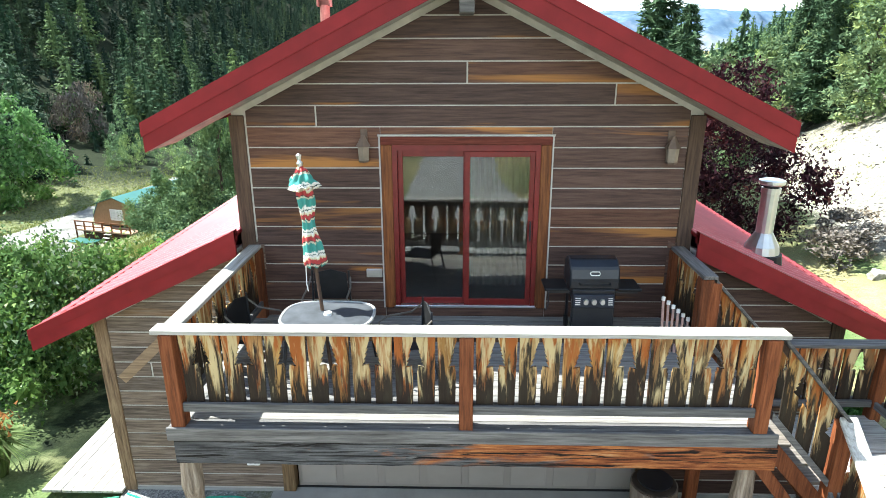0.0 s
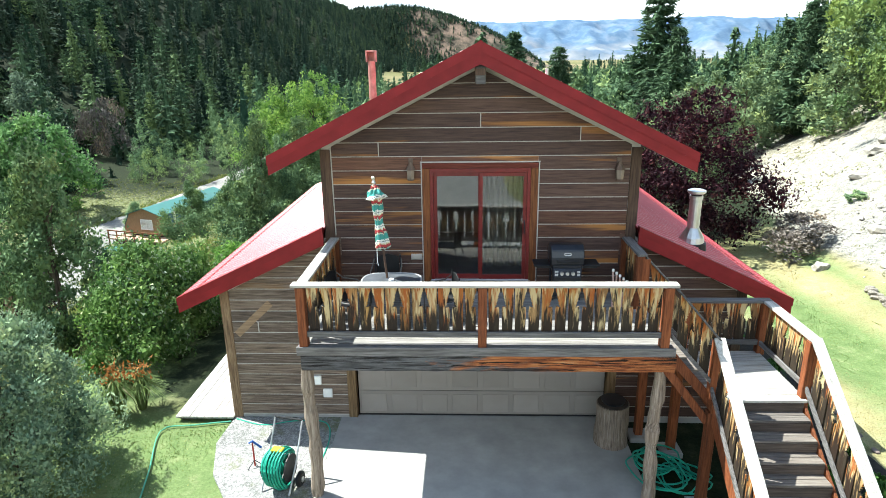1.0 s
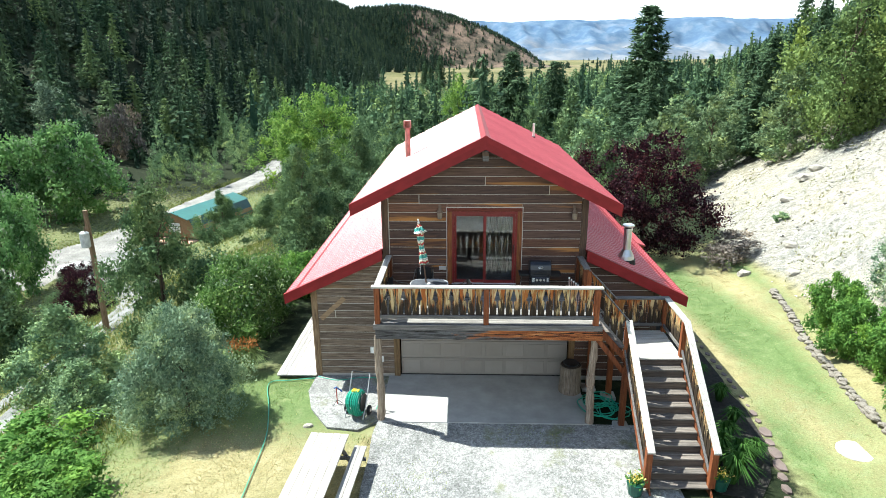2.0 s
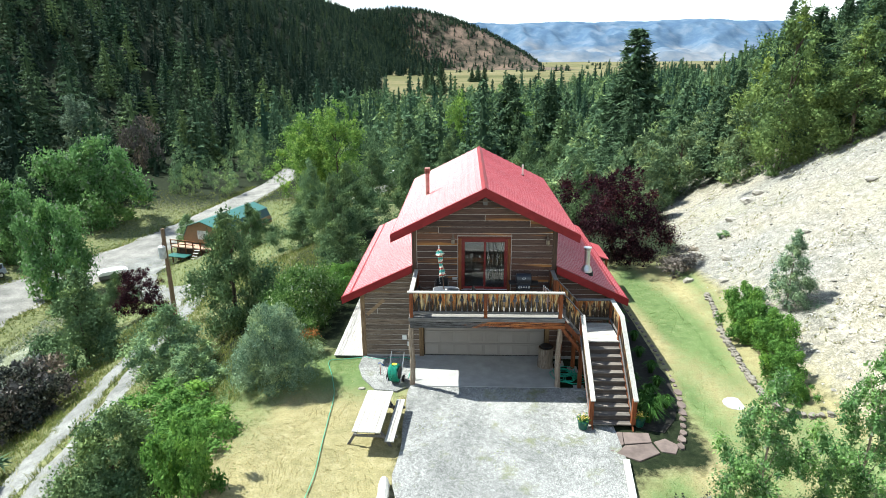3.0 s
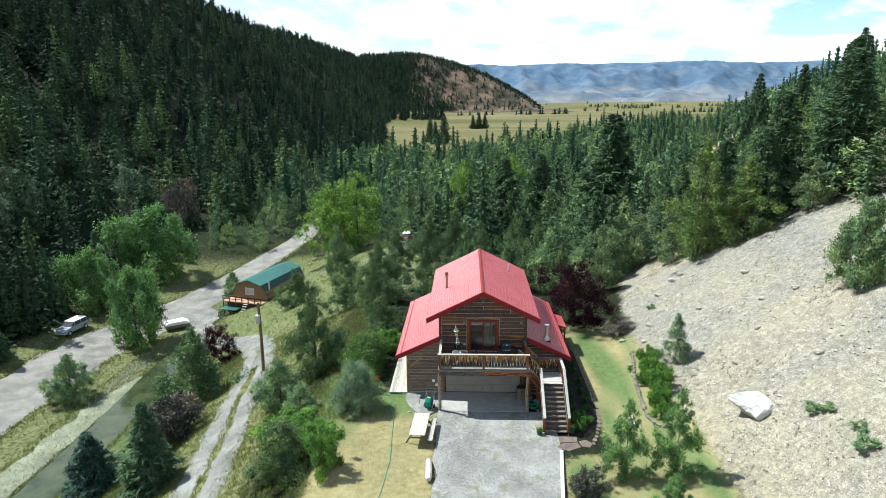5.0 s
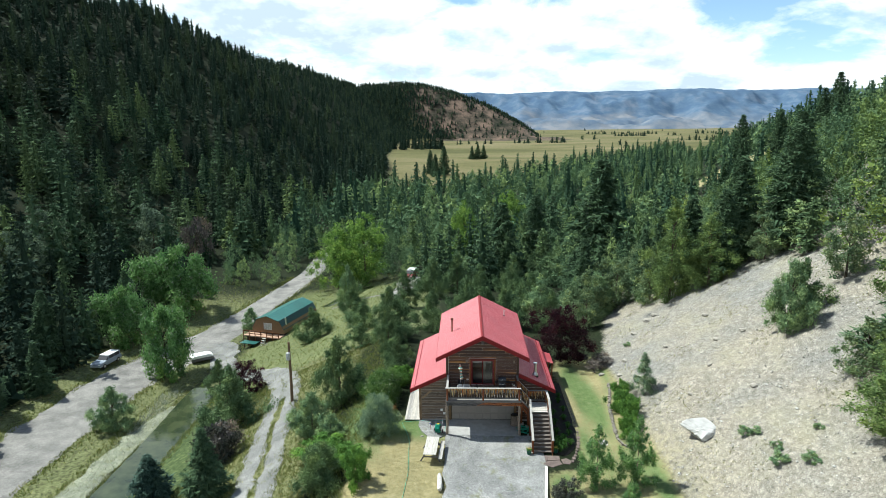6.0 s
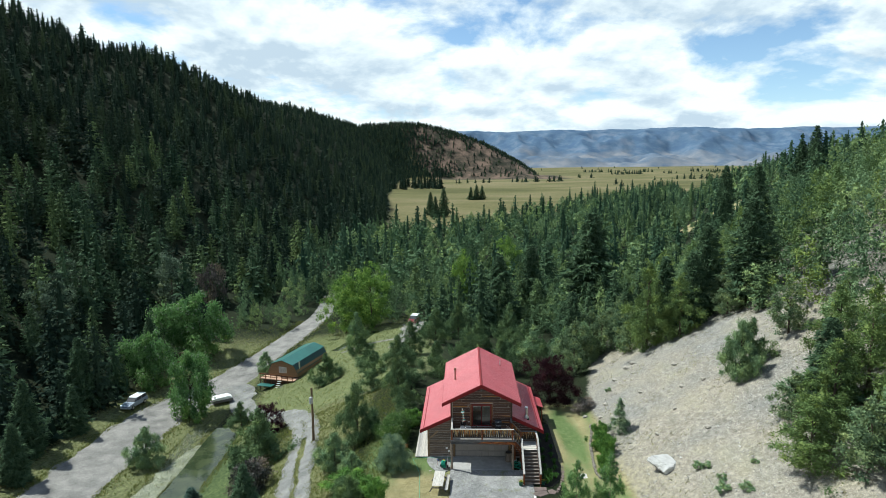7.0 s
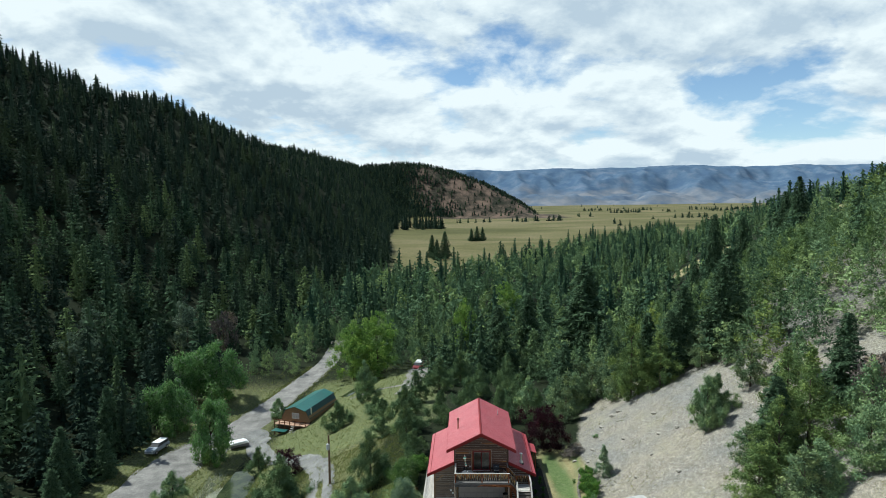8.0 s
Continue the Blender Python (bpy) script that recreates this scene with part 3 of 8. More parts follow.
def ground_layers(x, y):
    toe = np.interp(y, [-80, -10, 2, 15, 30, 60, 110], [11, 11.5, 10.5, 11.5, 15, 24, 42])
    slope_line = 31 - 1.15 * (x - 13)
    scree = smooth(0.0, 1.0, x - toe) * (0.50 + 0.45 * smooth(5, -3, y - slope_line)) * smooth(220, 90, y)
    scree = scree * np.where(x > 60, 0.8, 1.0)
    side = np.interp(y, [-60, -24, -5.2, -4.0, 20], [2.0, 2.0, 3.6, 6.6, 6.6])
    lawn_r = smooth(0.0, 0.7, x - side) * smooth(0.9, 0.0, x - toe) * smooth(17, 12, y)
    lawn_l = smooth(-9.5, -8.5, x) * smooth(-2.4, -3.0, x) * smooth(3.5, 2.0, y)
    green = lawn_r * (0.47 + 0.33 * smooth(7.5, 8.2, x) * smooth(10.2, 9.4, x) * smooth(-1, 3, y))
    stripe = np.sin((x + 0.16 * y) * 2.1 + 0.8 * np.sin(y * 0.33)) + 0.7 * np.sin(x * 1.1 + y * 0.62)
    green = np.clip(green + 0.27 * stripe * lawn_r, 0, 1)
    green = np.maximum(green, lawn_l * smooth(-2.5, 1.5, y))
    green = np.maximum(green, 0.75 * smooth(-13, -9, x) * smooth(-6, -8, x) * smooth(-9, 2, y) * smooth(16, 9, y))
    straw = np.maximum(lawn_r, lawn_l)
    bank = smooth(-26, -22, x) * smooth(-11.5, -13.5, x) * smooth(34, 22, y)
    straw = np.maximum(straw, 0.55 * bank)
    green = np.maximum(green, 0.42 * bank)
    verge = smooth(-62, -58, x) * smooth(-36, -41, x) * smooth(95, 70, y)
    straw = np.maximum(straw, 0.48 * verge)
    green = np.maximum(green, 0.44 * verge)
    straw = np.maximum(straw, 0.42 * smooth(5.5, 0.5, x - toe) * smooth(0, 0.8, x - toe) * smooth(14, 8, y))
    yard = smooth(-40, -34, x) * smooth(-2, -8, x) * smooth(20, 28, y) * smooth(88, 76, y)
    straw = np.maximum(straw, 0.5 * yard)
    green = np.maximum(green, 0.5 * yard)
    back = smooth(-12, -19, y) * smooth(-34, -30, x) * smooth(13, 10, x)
    mottle = 0.5 + 0.25 * np.sin(x * 0.35 + 1.7 * np.sin(y * 0.21)) + 0.25 * np.sin(y * 0.43 + 1.3 * np.sin(x * 0.27))
    straw = straw * (1 - back) + back * (0.30 + 0.45 * mottle)
    green = green * (1 - back) + back * (0.62 - 0.45 * mottle)
    rim = np.interp(y, [-100, 40, 100, 200, 300, 400, 530, 840, 1300], [-66, -68, -70, -64, -52, -62, -82, -112, -140])
    field = smooth(262, 276, y - 46 * smooth(-14, 22, x) - 0.6 * np.maximum(x - 20, 0)) * smooth(0, 14, x - rim)
    green = np.maximum(green, 0.5 * smooth(-33.5, -32, x) * smooth(-22, -27, x) * smooth(30, 20, y))
    brown = smooth(1230, 1290, y) * smooth(1750, 1650, y) * smooth(260, 200, x) * smooth(-225, -165, x - 0.72 * (1500 - y))
    straw = np.maximum(straw, smooth(-0.3, 0.3, glade(x, y)))
    return {"scree": scree, "green": green, "straw": straw, "field": field, "brown": brown}


def make_ground():
    xs = steps_between((-4800, -600, 150), (-600, -200, 20), (-200, -66, 4), (-66, -44, 1.5), (-44, 34, 0.95), (34, 80, 2), (80, 200, 5), (200, 600, 20), (600, 4800, 150))
    ys = steps_between((-140, -24, 6), (-24, 36, 0.95), (36, 100, 1.8), (100, 300, 5), (300, 1800, 18), (1800, 4900, 100))
    X, Y = np.meshgrid(xs, ys)
    Z = ground_height(X, Y)
    bumps = np.array([noise.noise(Vector((x * 0.3, y * 0.3, 0))) + 0.9 * noise.noise(Vector((x * 1.1, y * 1.1, 5))) for x, y in zip(X.ravel(), Y.ravel())]).reshape(X.shape)
    steep = ground_layers(X, Y)
    Z = Z + bumps * (0.02 + 0.045 * steep["scree"] + 0.12 * smooth(-9, -14, X) * smooth(-26, -20, X))
    ny, nx = X.shape
    co = np.stack([X, Y, Z], -1).reshape(-1, 3)
    i = np.arange(ny * nx).reshape(ny, nx)
    quads = np.stack([i[:-1, :-1], i[:-1, 1:], i[1:, 1:], i[1:, :-1]], -1).reshape(-1, 4)
    me = bpy.data.meshes.new("ground")
    me.vertices.add(len(co))
    me.vertices.foreach_set("co", co.astype(np.float32).ravel())
    me.loops.add(quads.size)
    me.loops.foreach_set("vertex_index", quads.astype(np.int32).ravel())
    me.polygons.add(len(quads))
    me.polygons.foreach_set("loop_start", np.arange(0, quads.size, 4, dtype=np.int32))
    me.update(calc_edges=True)
    me.polygons.foreach_set("use_smooth", np.ones(len(quads), bool))
    for key, value in steep.items():
        me.attributes.new(key, "FLOAT", "POINT").data.foreach_set("value", value.astype(np.float32).ravel())
    me.materials.append(GROUND)
    ob = tagged(new("ground", me), "grassy valley ground with pale stony slope and yellow fields", "ground", "", "structure")
    return ob


make_ground()


def smooth_line(pts, step):
    """Points along a soft curve (Catmull-Rom) through the given ones."""
    p = [np.array(q, float) for q in pts]
    p = [2 * p[0] - p[1]] + p + [2 * p[-1] - p[-2]]
    out = []
    for a, b, c, d in zip(p, p[1:], p[2:], p[3:]):
        n = max(2, int(np.linalg.norm(c - b) / step))
        for k in range(n):
            t = k / n
            out.append(0.5 * (2 * b + (c - a) * t + (2 * a - 5 * b + 4 * c - d) * t * t + (3 * b - a - 3 * c + d) * t ** 3))
    return np.array(out + [p[-2]])


def ribbon(name, pts, width, lift, material, label, category, step=0.8, across=5, ragged=0.15, level=None):
    """A strip draped along the ground; points carry x, y and, if given, the width there."""
    line = smooth_line([(q[0], q[1], q[2] if len(q) > 2 else width) for q in pts], step)
    bm = bmesh.new()
    rows = []
    for k, (x, y, w) in enumerate(line):
        d = line[min(k + 1, len(line) - 1)][:2] - line[max(k - 1, 0)][:2]
        side = np.array([d[1], -d[0]]) / (np.linalg.norm(d) + 1e-9)
        row = []
        for j in range(across):
            u = j / (across - 1) - 0.5
            wob = 1 + ragged * noise.noise(Vector((x * 0.5, y * 0.5, 9.0 + (u > 0)))) * (abs(u) > 0.4)
            q = np.array([x, y]) + side * u * w * wob
            z = float(ground_height(q[0], q[1])) + lift - 0.10 * (abs(u) > 0.49) if level is None else level(q[0], q[1])
            row.append(bm.verts.new((q[0], q[1], z)))
        rows.append(row)
    for a, b in zip(rows, rows[1:]):
        for j in range(across - 1):
            bm.faces.new((a[j], a[j + 1], b[j + 1], b[j]))
    for f in bm.faces:
        f.smooth = True
    return structure(name, bm, material, label, category)


ribbon("road", [(-50, -60), (-50.5, -20), (-50.8, 8), (-50.8, 28), (-50.2, 40), (-46.5, 50), (-43.3, 63, 6.5), (-39.6, 84, 6), (-38, 100, 5), (-40, 122, 4)], 9.0, 0.12, DIRT, "pale packed dirt road along the valley", "road", 1.5, 9, 0.25)
DRIVE = [(-46, 50, 4), (-41.5, 52.5, 5), (-38.8, 46, 4), (-34, 38, 3.2), (-29, 33, 3.0), (-25, 28.5, 3), (-21.2, 21, 3.2), (-19.9, 16, 3)]
ribbon("driveway", DRIVE, 3.0, 0.12, TRACKDIRT, "pale gravel drive past the cabin", "track", 0.8, 7, 0.3)
TRACK = [(-20.2, 17.5), (-19.6, 14), (-18.6, 8), (-17.6, 3), (-16.6, -3), (-15.2, -12), (-13, -24), (-11, -36), (-8, -48), (-5, -60)]
for side in (-0.95, 0.95):
    ribbon("wheel_track", [(x + side, y + 0.15 * side, 1.62) for x, y in TRACK], 1.1, 0.10, TRACKDIRT, "pale gravel wheel track with a grassy middle", "track", 0.5, 5, 0.5)


ribbon("creek_bank", [(-40.8, -20, 3.0), (-40.6, 2, 3.0), (-40.5, 12, 3.0), (-39.9, 23, 2.8), (-38.9, 31, 2.0)], 3.0, 0.18, gravel_material("pale_bank_weeds", (0.13, 0.15, 0.085), (0.23, 0.24, 0.17), (0.36, 0.36, 0.30), 0.1), "pale weedy rubble bank beside the creek", "bank", 0.8, 7, 0.5)


def creek_level(x, y):
    return -12.45 + 0.0 * x


ribbon("creek", [(-35, -50, 5.6), (-35, 0, 5.6), (-35.1, 13, 5.2), (-35.6, 23, 5.2), (-36.4, 31, 4.6), (-37, 36, 3.5)], 4.0, 0.0, WATER, "still dark green creek water between grassy banks", "water", 1.0, 5, 0.1, creek_level)
ribbon("clearing", [(-13.5, 52, 3), (-12.5, 62, 4), (-12, 70, 5), (-12.4, 79, 5)], 4.0, 0.12, DIRT, "pale bare clearing among the trees", "clearing", 1.0, 5, 0.4)
ribbon("pond", [(-27.0, 65.0, 2.2), (-24.6, 68.0, 4.2), (-22.4, 71.5, 4.6), (-20.5, 75.0, 2.4)], 4.0, 0.10, WATER, "small still green pond in the grass", "water", 1.0, 5, 0.3)
ribbon("footpath", [(-25.0, 61.5, 0.9), (-21.5, 62.4, 1.3), (-17.5, 62.0, 1.1), (-14.0, 60.5, 1.6)], 1.0, 0.12, DIRT, "short pale bare strip between pond and clearing", "path", 0.8, 3, 0.3)


def yard_gravel():
    bm = bmesh.new()
    xs, ys = np.linspace(-2.75, 4.1, 19), np.linspace(-60, 0.05, 120)
    grid = []
    for y in ys:
        left = -2.75 + 0.25 * noise.noise(Vector((0, y * 0.7, 0))) + 0.025 * min(20.0, max(0.0, -y - 4))
        right = 4.15 if y > -4.3 else 4.12 - 0.13 * min(16.0, -4.3 - y) + 0.3 * noise.noise(Vector((5, y * 0.5, 0))) * (y < -14)
        row = []
        for x in xs:
            u = (x + 2.75) / 6.85
            px = left + u * (right - left)
            row.append(bm.verts.new((px, y, float(ground_height(px, y)) + 0.045)))
        grid.append(row)
    for a, b in zip(grid, grid[1:]):
        for p, q, r, s in zip(a, a[1:], b[1:], b):
            bm.faces.new((p, q, r, s))
    structure("gravel_yard", bm, GRAVEL, "grey gravel parking yard with sparse weeds", "gravel")
    bm = bmesh.new()
    pts = [(-2.72, 0.1), (-3.2, -0.35), (-4.0, -0.25), (-4.6, 0.6), (-4.9, 1.5), (-4.86, 2.4), (-2.72, 2.4)]
    prism(bm, pts, -0.05, 0.06, axes="xy")
    structure("gravel_bed", bm, GRAVEL, "small grey gravel bed beside the garage slab", "gravel")


yard_gravel()
structure("garage_slab", boxes((-2.72, 2.72, 0.02, 2.5, -0.25, 0.07)), CONCRETE, "pale grey concrete slab before the garage", "slab", 0.01)


# ---- house ----
WALL = 2.42
house = thing("house", "two-storey brown plank house with a red metal roof", "house", (0, 7.5, 0))
HOME = Vector((0, 7.5, 0))


def hpart(name, bm, material, parent=None, label="", bevel=0.0):
    """A part of the house, built in world metres."""
    bmesh.ops.translate(bm, verts=bm.verts[:], vec=-HOME)
    return part(name, bm, material, parent or house, label, bevel)


def lower_top(x):
    return 4.02 - 0.476 * (abs(x) - 2.75)


def upper_top(x):
    return 7.08 - 0.4986 * abs(x)


def wall_shell(poly, y0, y1, name, label, holes=()):
    """A wall of chinking behind the boards; holes: (x0, x1, z0, z1), cut by splitting the outline."""
    bm = bmesh.new()
    x0, x1 = min(p[0] for p in poly), max(p[0] for p in poly)
    cuts = sorted({x0, x1, *[h[0] for h in holes], *[h[1] for h in holes]})
    for a, b in zip(cuts, cuts[1:]):
        strip = clip(clip(poly, -1, 0, -a), 1, 0, b)
        mid = (a + b) / 2
        inside = [h for h in holes if h[0] < mid < h[1]]
        pieces = [strip]
        for h in inside:
            pieces = [q for p in pieces for q in (clip(p, 0, 1, h[2]), clip(p, 0, -1, -h[3]))]
        for p in pieces:
            if len(p) > 2 and area(p) > 1e-4:
                prism(bm, p, y0, y1)
    bmesh.ops.remove_doubles(bm, verts=bm.verts[:], dist=1e-5)
    return hpart(name, bm, CHINK, None, label)


def boards_on(wall, poly, z0, pitch, y0, y1, material, holes=(), joints=(), margin=0.016, rng=None, streaked=()):
    """Planks across an outline, one object each, leaving a joint of chinking between them."""
    rng = rng or random.Random(4)
    zmax = max(p[1] for p in poly)
    x0, x1 = min(p[0] for p in poly), max(p[0] for p in poly)
    row = 0
    z = z0
    while z < zmax:
        a, b = z + margin * 0.6, z + pitch - margin * 0.6
        cuts = [x0, x1]
        for h in holes:
            if h[2] < b and h[3] > a:
                cuts += [h[0], h[1]]
        for jr, jx in joints:
            if jr == row:
                cuts += [jx - margin / 2, jx + margin / 2]
        cuts = sorted(set(cuts))
        piece = 0
        for c, d in zip(cuts, cuts[1:]):
            mid = (c + d) / 2
            if d - c < 0.05:
                continue
            hit = [h for h in holes if h[0] < mid < h[1] and h[2] < b and h[3] > a]
            lo, hi = a, b
            for h in hit:
                if h[2] <= lo and h[3] >= hi:
                    hi = lo
                elif h[3] < hi and h[2] <= lo:
                    lo = h[3]
                else:
                    hi = h[2]
            if hi - lo < 0.02:
                continue
            p = [(c + 0.003, lo), (d - 0.003, lo), (d - 0.003, hi), (c + 0.003, hi)]
            p = clip_to(p, poly)
            if len(p) > 2 and area(p) > 0.003:
                bm = prism(bmesh.new(), p, y0 + rng.uniform(-0.003, 0.003), y1)
                hpart("plank", bm, STREAKED if (row, piece) in streaked else material, wall, bevel=0.003)
                piece += 1
        z += pitch
        row += 1


def clip_to(p, poly):
    """p cut to a convex outline that runs anticlockwise."""
    for i, a in enumerate(poly):
        b = poly[(i + 1) % len(poly)]
        nx, nz = b[1] - a[1], -(b[0] - a[0])
        p = clip(p, nx, nz, nx * a[0] + nz * a[1])
        if len(p) < 3:
            return []
    return p


DOOR = (-1.0, 1.025, 2.95, 5.14)
gable = [(-2.75, 2.6), (2.75, 2.6), (2.75, upper_top(2.75) - 0.27), (0, 6.80), (-2.75, upper_top(2.75) - 0.27)]
front_up = wall_shell(gable, WALL - 0.004, WALL + 0.18, "upper_front_wall", "brown plank gable wall with pale chinking lines", [DOOR])
boards_on(front_up, [(-2.58, 2.83), (2.6, 2.83), (2.6, upper_top(2.6) - 0.36), (0, 6.70), (-2.58, upper_top(2.6) - 0.36)], 2.80, 0.2443, WALL - 0.012, WALL + 0.024, SIDING,
          [DOOR], [(10, -1.75), (11, 1.72), (12, 0.02), (2, 1.3)], margin=0.013, streaked={(12, 1), (11, 1), (9, 0), (8, 0), (5, 1), (4, 1), (9, 1), (2, 2), (5, 0)})
for sx in (-1, 1):
    hpart("corner_post", boxes((min(sx * 2.6, sx * 2.78), max(sx * 2.6, sx * 2.78), WALL - 0.03, WALL + 0.1, 2.83, upper_top(2.7) - 0.36)), CORNER, front_up, "dark brown corner board", 0.008)
for sx, nm in ((-1, "lower_left"), (1, "lower_right")):
    xs = sorted((sx * 2.5, sx * 4.86))
    poly = [(xs[0], 0.0), (xs[1], 0.0), (xs[1], lower_top(xs[1]) - 0.25), (xs[0], lower_top(xs[0]) - 0.25)]
    w = wall_shell(poly, WALL - 0.004, WALL + 0.18, "lower_front_wall", "weathered grey-brown plank wall with pale chinking")
    inner = [(xs[0] + (0.0 if sx > 0 else 0.16), 0.12), (xs[1] - (0.16 if sx > 0 else 0.0), 0.12), (xs[1] - (0.16 if sx > 0 else 0.0), lower_top(xs[1]) - 0.27), (xs[0] + (0.0 if sx > 0 else 0.16), lower_top(xs[0]) - 0.27)]
    boards_on(w, inner, 0.12, 0.222, WALL - 0.012, WALL + 0.024, GREYSIDING if sx < 0 else SIDING, [], [(8, sx * 4.2)], rng=random.Random(7 + sx))
    hpart("corner_post", boxes((*sorted((sx * 4.70, sx * 4.88)), WALL - 0.03, WALL + 0.1, 0.02, lower_top(4.8) - 0.27)), wood("weathered_corner_wood", ((0.07, 0.045, 0.03), (0.20, 0.13, 0.08), (0.36, 0.26, 0.16)), "z", 0.8, 0.85) if sx < 0 else CORNER, w, "weathered tan corner board", 0.008)
    hpart("foundation_strip", boxes((xs[0], xs[1], WALL - 0.015, WALL + 0.1, -0.1, 0.10)), CONCRETE, w, "concrete foundation strip")
bm = bmesh.new()
m = pose(-4.62, 0, 1.86, 0, -43, 0)
box(bm, 0, 0.95, WALL - 0.032, WALL - 0.014, -0.07, 0.07, m)
hpart("diagonal_brace", bm, wood("tan_brace_wood", ((0.13, 0.085, 0.055), (0.27, 0.185, 0.12), (0.40, 0.29, 0.19)), "x", 0.5), front_up, "tan diagonal brace board")
hpart("door_head_wall", boxes((-2.5, 2.5, WALL + 0.02, WALL + 0.18, 2.25, 2.7)), SIDING, front_up)

# side and back walls
for sx in (-1, 1):
    x = sx * 4.86
    w = hpart("side_wall", boxes((*sorted((x, x - sx * 0.16)), WALL + 0.18, 12.4, 0, lower_top(4.86) - 0.2)), CHINK, None, "plank side wall below the low roof")
    for k in range(11):
        z = 0.12 + 0.222 * k
        hpart("plank", boxes((*sorted((x + sx * 0.002, x + sx * 0.03)), WALL + 0.12, 12.4, z + 0.007, z + 0.215)), GREYSIDING, w)
    hpart("upper_side_wall", boxes((*sorted((sx * 2.75, sx * 2.6)), WALL + 0.18, 12.4, 2.6, upper_top(2.75) - 0.3)), SIDING, None, "brown plank side wall under the eaves")
bm = bmesh.new()
prism(bm, [(-2.75, 2.6), (2.75, 2.6), (2.75, upper_top(2.75) - 0.33), (0, 6.74), (-2.75, upper_top(2.75) - 0.33)], 12.3, 12.45)
prism(bm, [(-4.86, 0), (4.86, 0), (4.86, lower_top(4.86) - 0.25), (2.5, lower_top(2.5) - 0.25), (-2.5, lower_top(2.5) - 0.25), (-4.86, lower_top(4.86) - 0.25)], 12.28, 12.44)
hpart("back_wall", bm, SIDING, None, "brown plank back wall")
hpart("upper_floor", boxes((-2.6, 2.6, WALL + 0.2, 12.28, 2.6, 2.75)), plain("dark_floor", (0.10, 0.08, 0.065), 0.6), None, "dark wooden upper floor")
hpart("room_partition", boxes((-2.59, 2.59, 6.4, 6.5, 2.76, 5.6)), plain("grey_room_wall", (0.30, 0.28, 0.25), 0.8, vary=0.1), None, "plain grey room wall")
hpart("room_ceiling", boxes((-2.59, 2.59, WALL + 0.19, 12.28, 5.35, 5.4)), plain("pale_ceiling", (0.5, 0.48, 0.45), 0.8, vary=0.1), None, "plain room ceiling")

# roofs
roof = hpart("roof", boxes((-0.08, 0.08, 1.86, 12.98, 6.60, 6.70)), CORNER, None, "red ribbed metal roof in two levels")


def roof_plane(x_in, z_in, x_out, z_out, y0, y1, name):
    """One slope: a slab with raised ribs running down it and stepped tile rows across."""
    th = 0.055
    run, drop = abs(x_out - x_in), z_in - z_out
    length = math.hypot(run, drop)
    rows = max(2, round(length / 0.36))
    eave = [(x_in, z_in - 0.02), (x_out, z_out - 0.02), (x_out, z_out - th), (x_in, z_in - th)]
    slope = hpart(name, prism(bmesh.new(), eave, y0 + 0.01, y1 - 0.01), FASCIA, roof, "red metal roof slope")
    for k in range(rows):
        a, b = k / rows, (k + 1) / rows
        p = [(x_in + (x_out - x_in) * a, z_in - drop * a - 0.004), (x_in + (x_out - x_in) * b, z_in - drop * b + 0.018),
             (x_in + (x_out - x_in) * b, z_in - drop * b - 0.016), (x_in + (x_out - x_in) * a, z_in - drop * a - 0.016)]
        hpart("roof_course", prism(bmesh.new(), p, y0, y1), ROOF, slope)
    bm = bmesh.new()
    n = round((y1 - y0) / 0.21)
    for k in range(n + 1):
        y = y0 + (y1 - y0) * k / n
        for r in range(rows):
            a, b = r / rows, (r + 1) / rows
            xa, xb = x_in + (x_out - x_in) * a, x_in + (x_out - x_in) * b
            za, zb = z_in - drop * a, z_in - drop * b + 0.018
            v = [bm.verts.new(q) for q in ((xa, y - 0.022, za - 0.006), (xa, y, za + 0.016), (xa, y + 0.022, za - 0.006), (xb, y - 0.022, zb - 0.002), (xb, y, zb + 0.022), (xb, y + 0.022, zb - 0.002))]
            bm.faces.new((v[0], v[3], v[4], v[1]))
            bm.faces.new((v[1], v[4], v[5], v[2]))
            bm.faces.new((v[3], v[5], v[4]))
    ribs = hpart("roof_ribs", bm, ROOF, slope)
    ribs["kind"] = "stuff"
    return slope


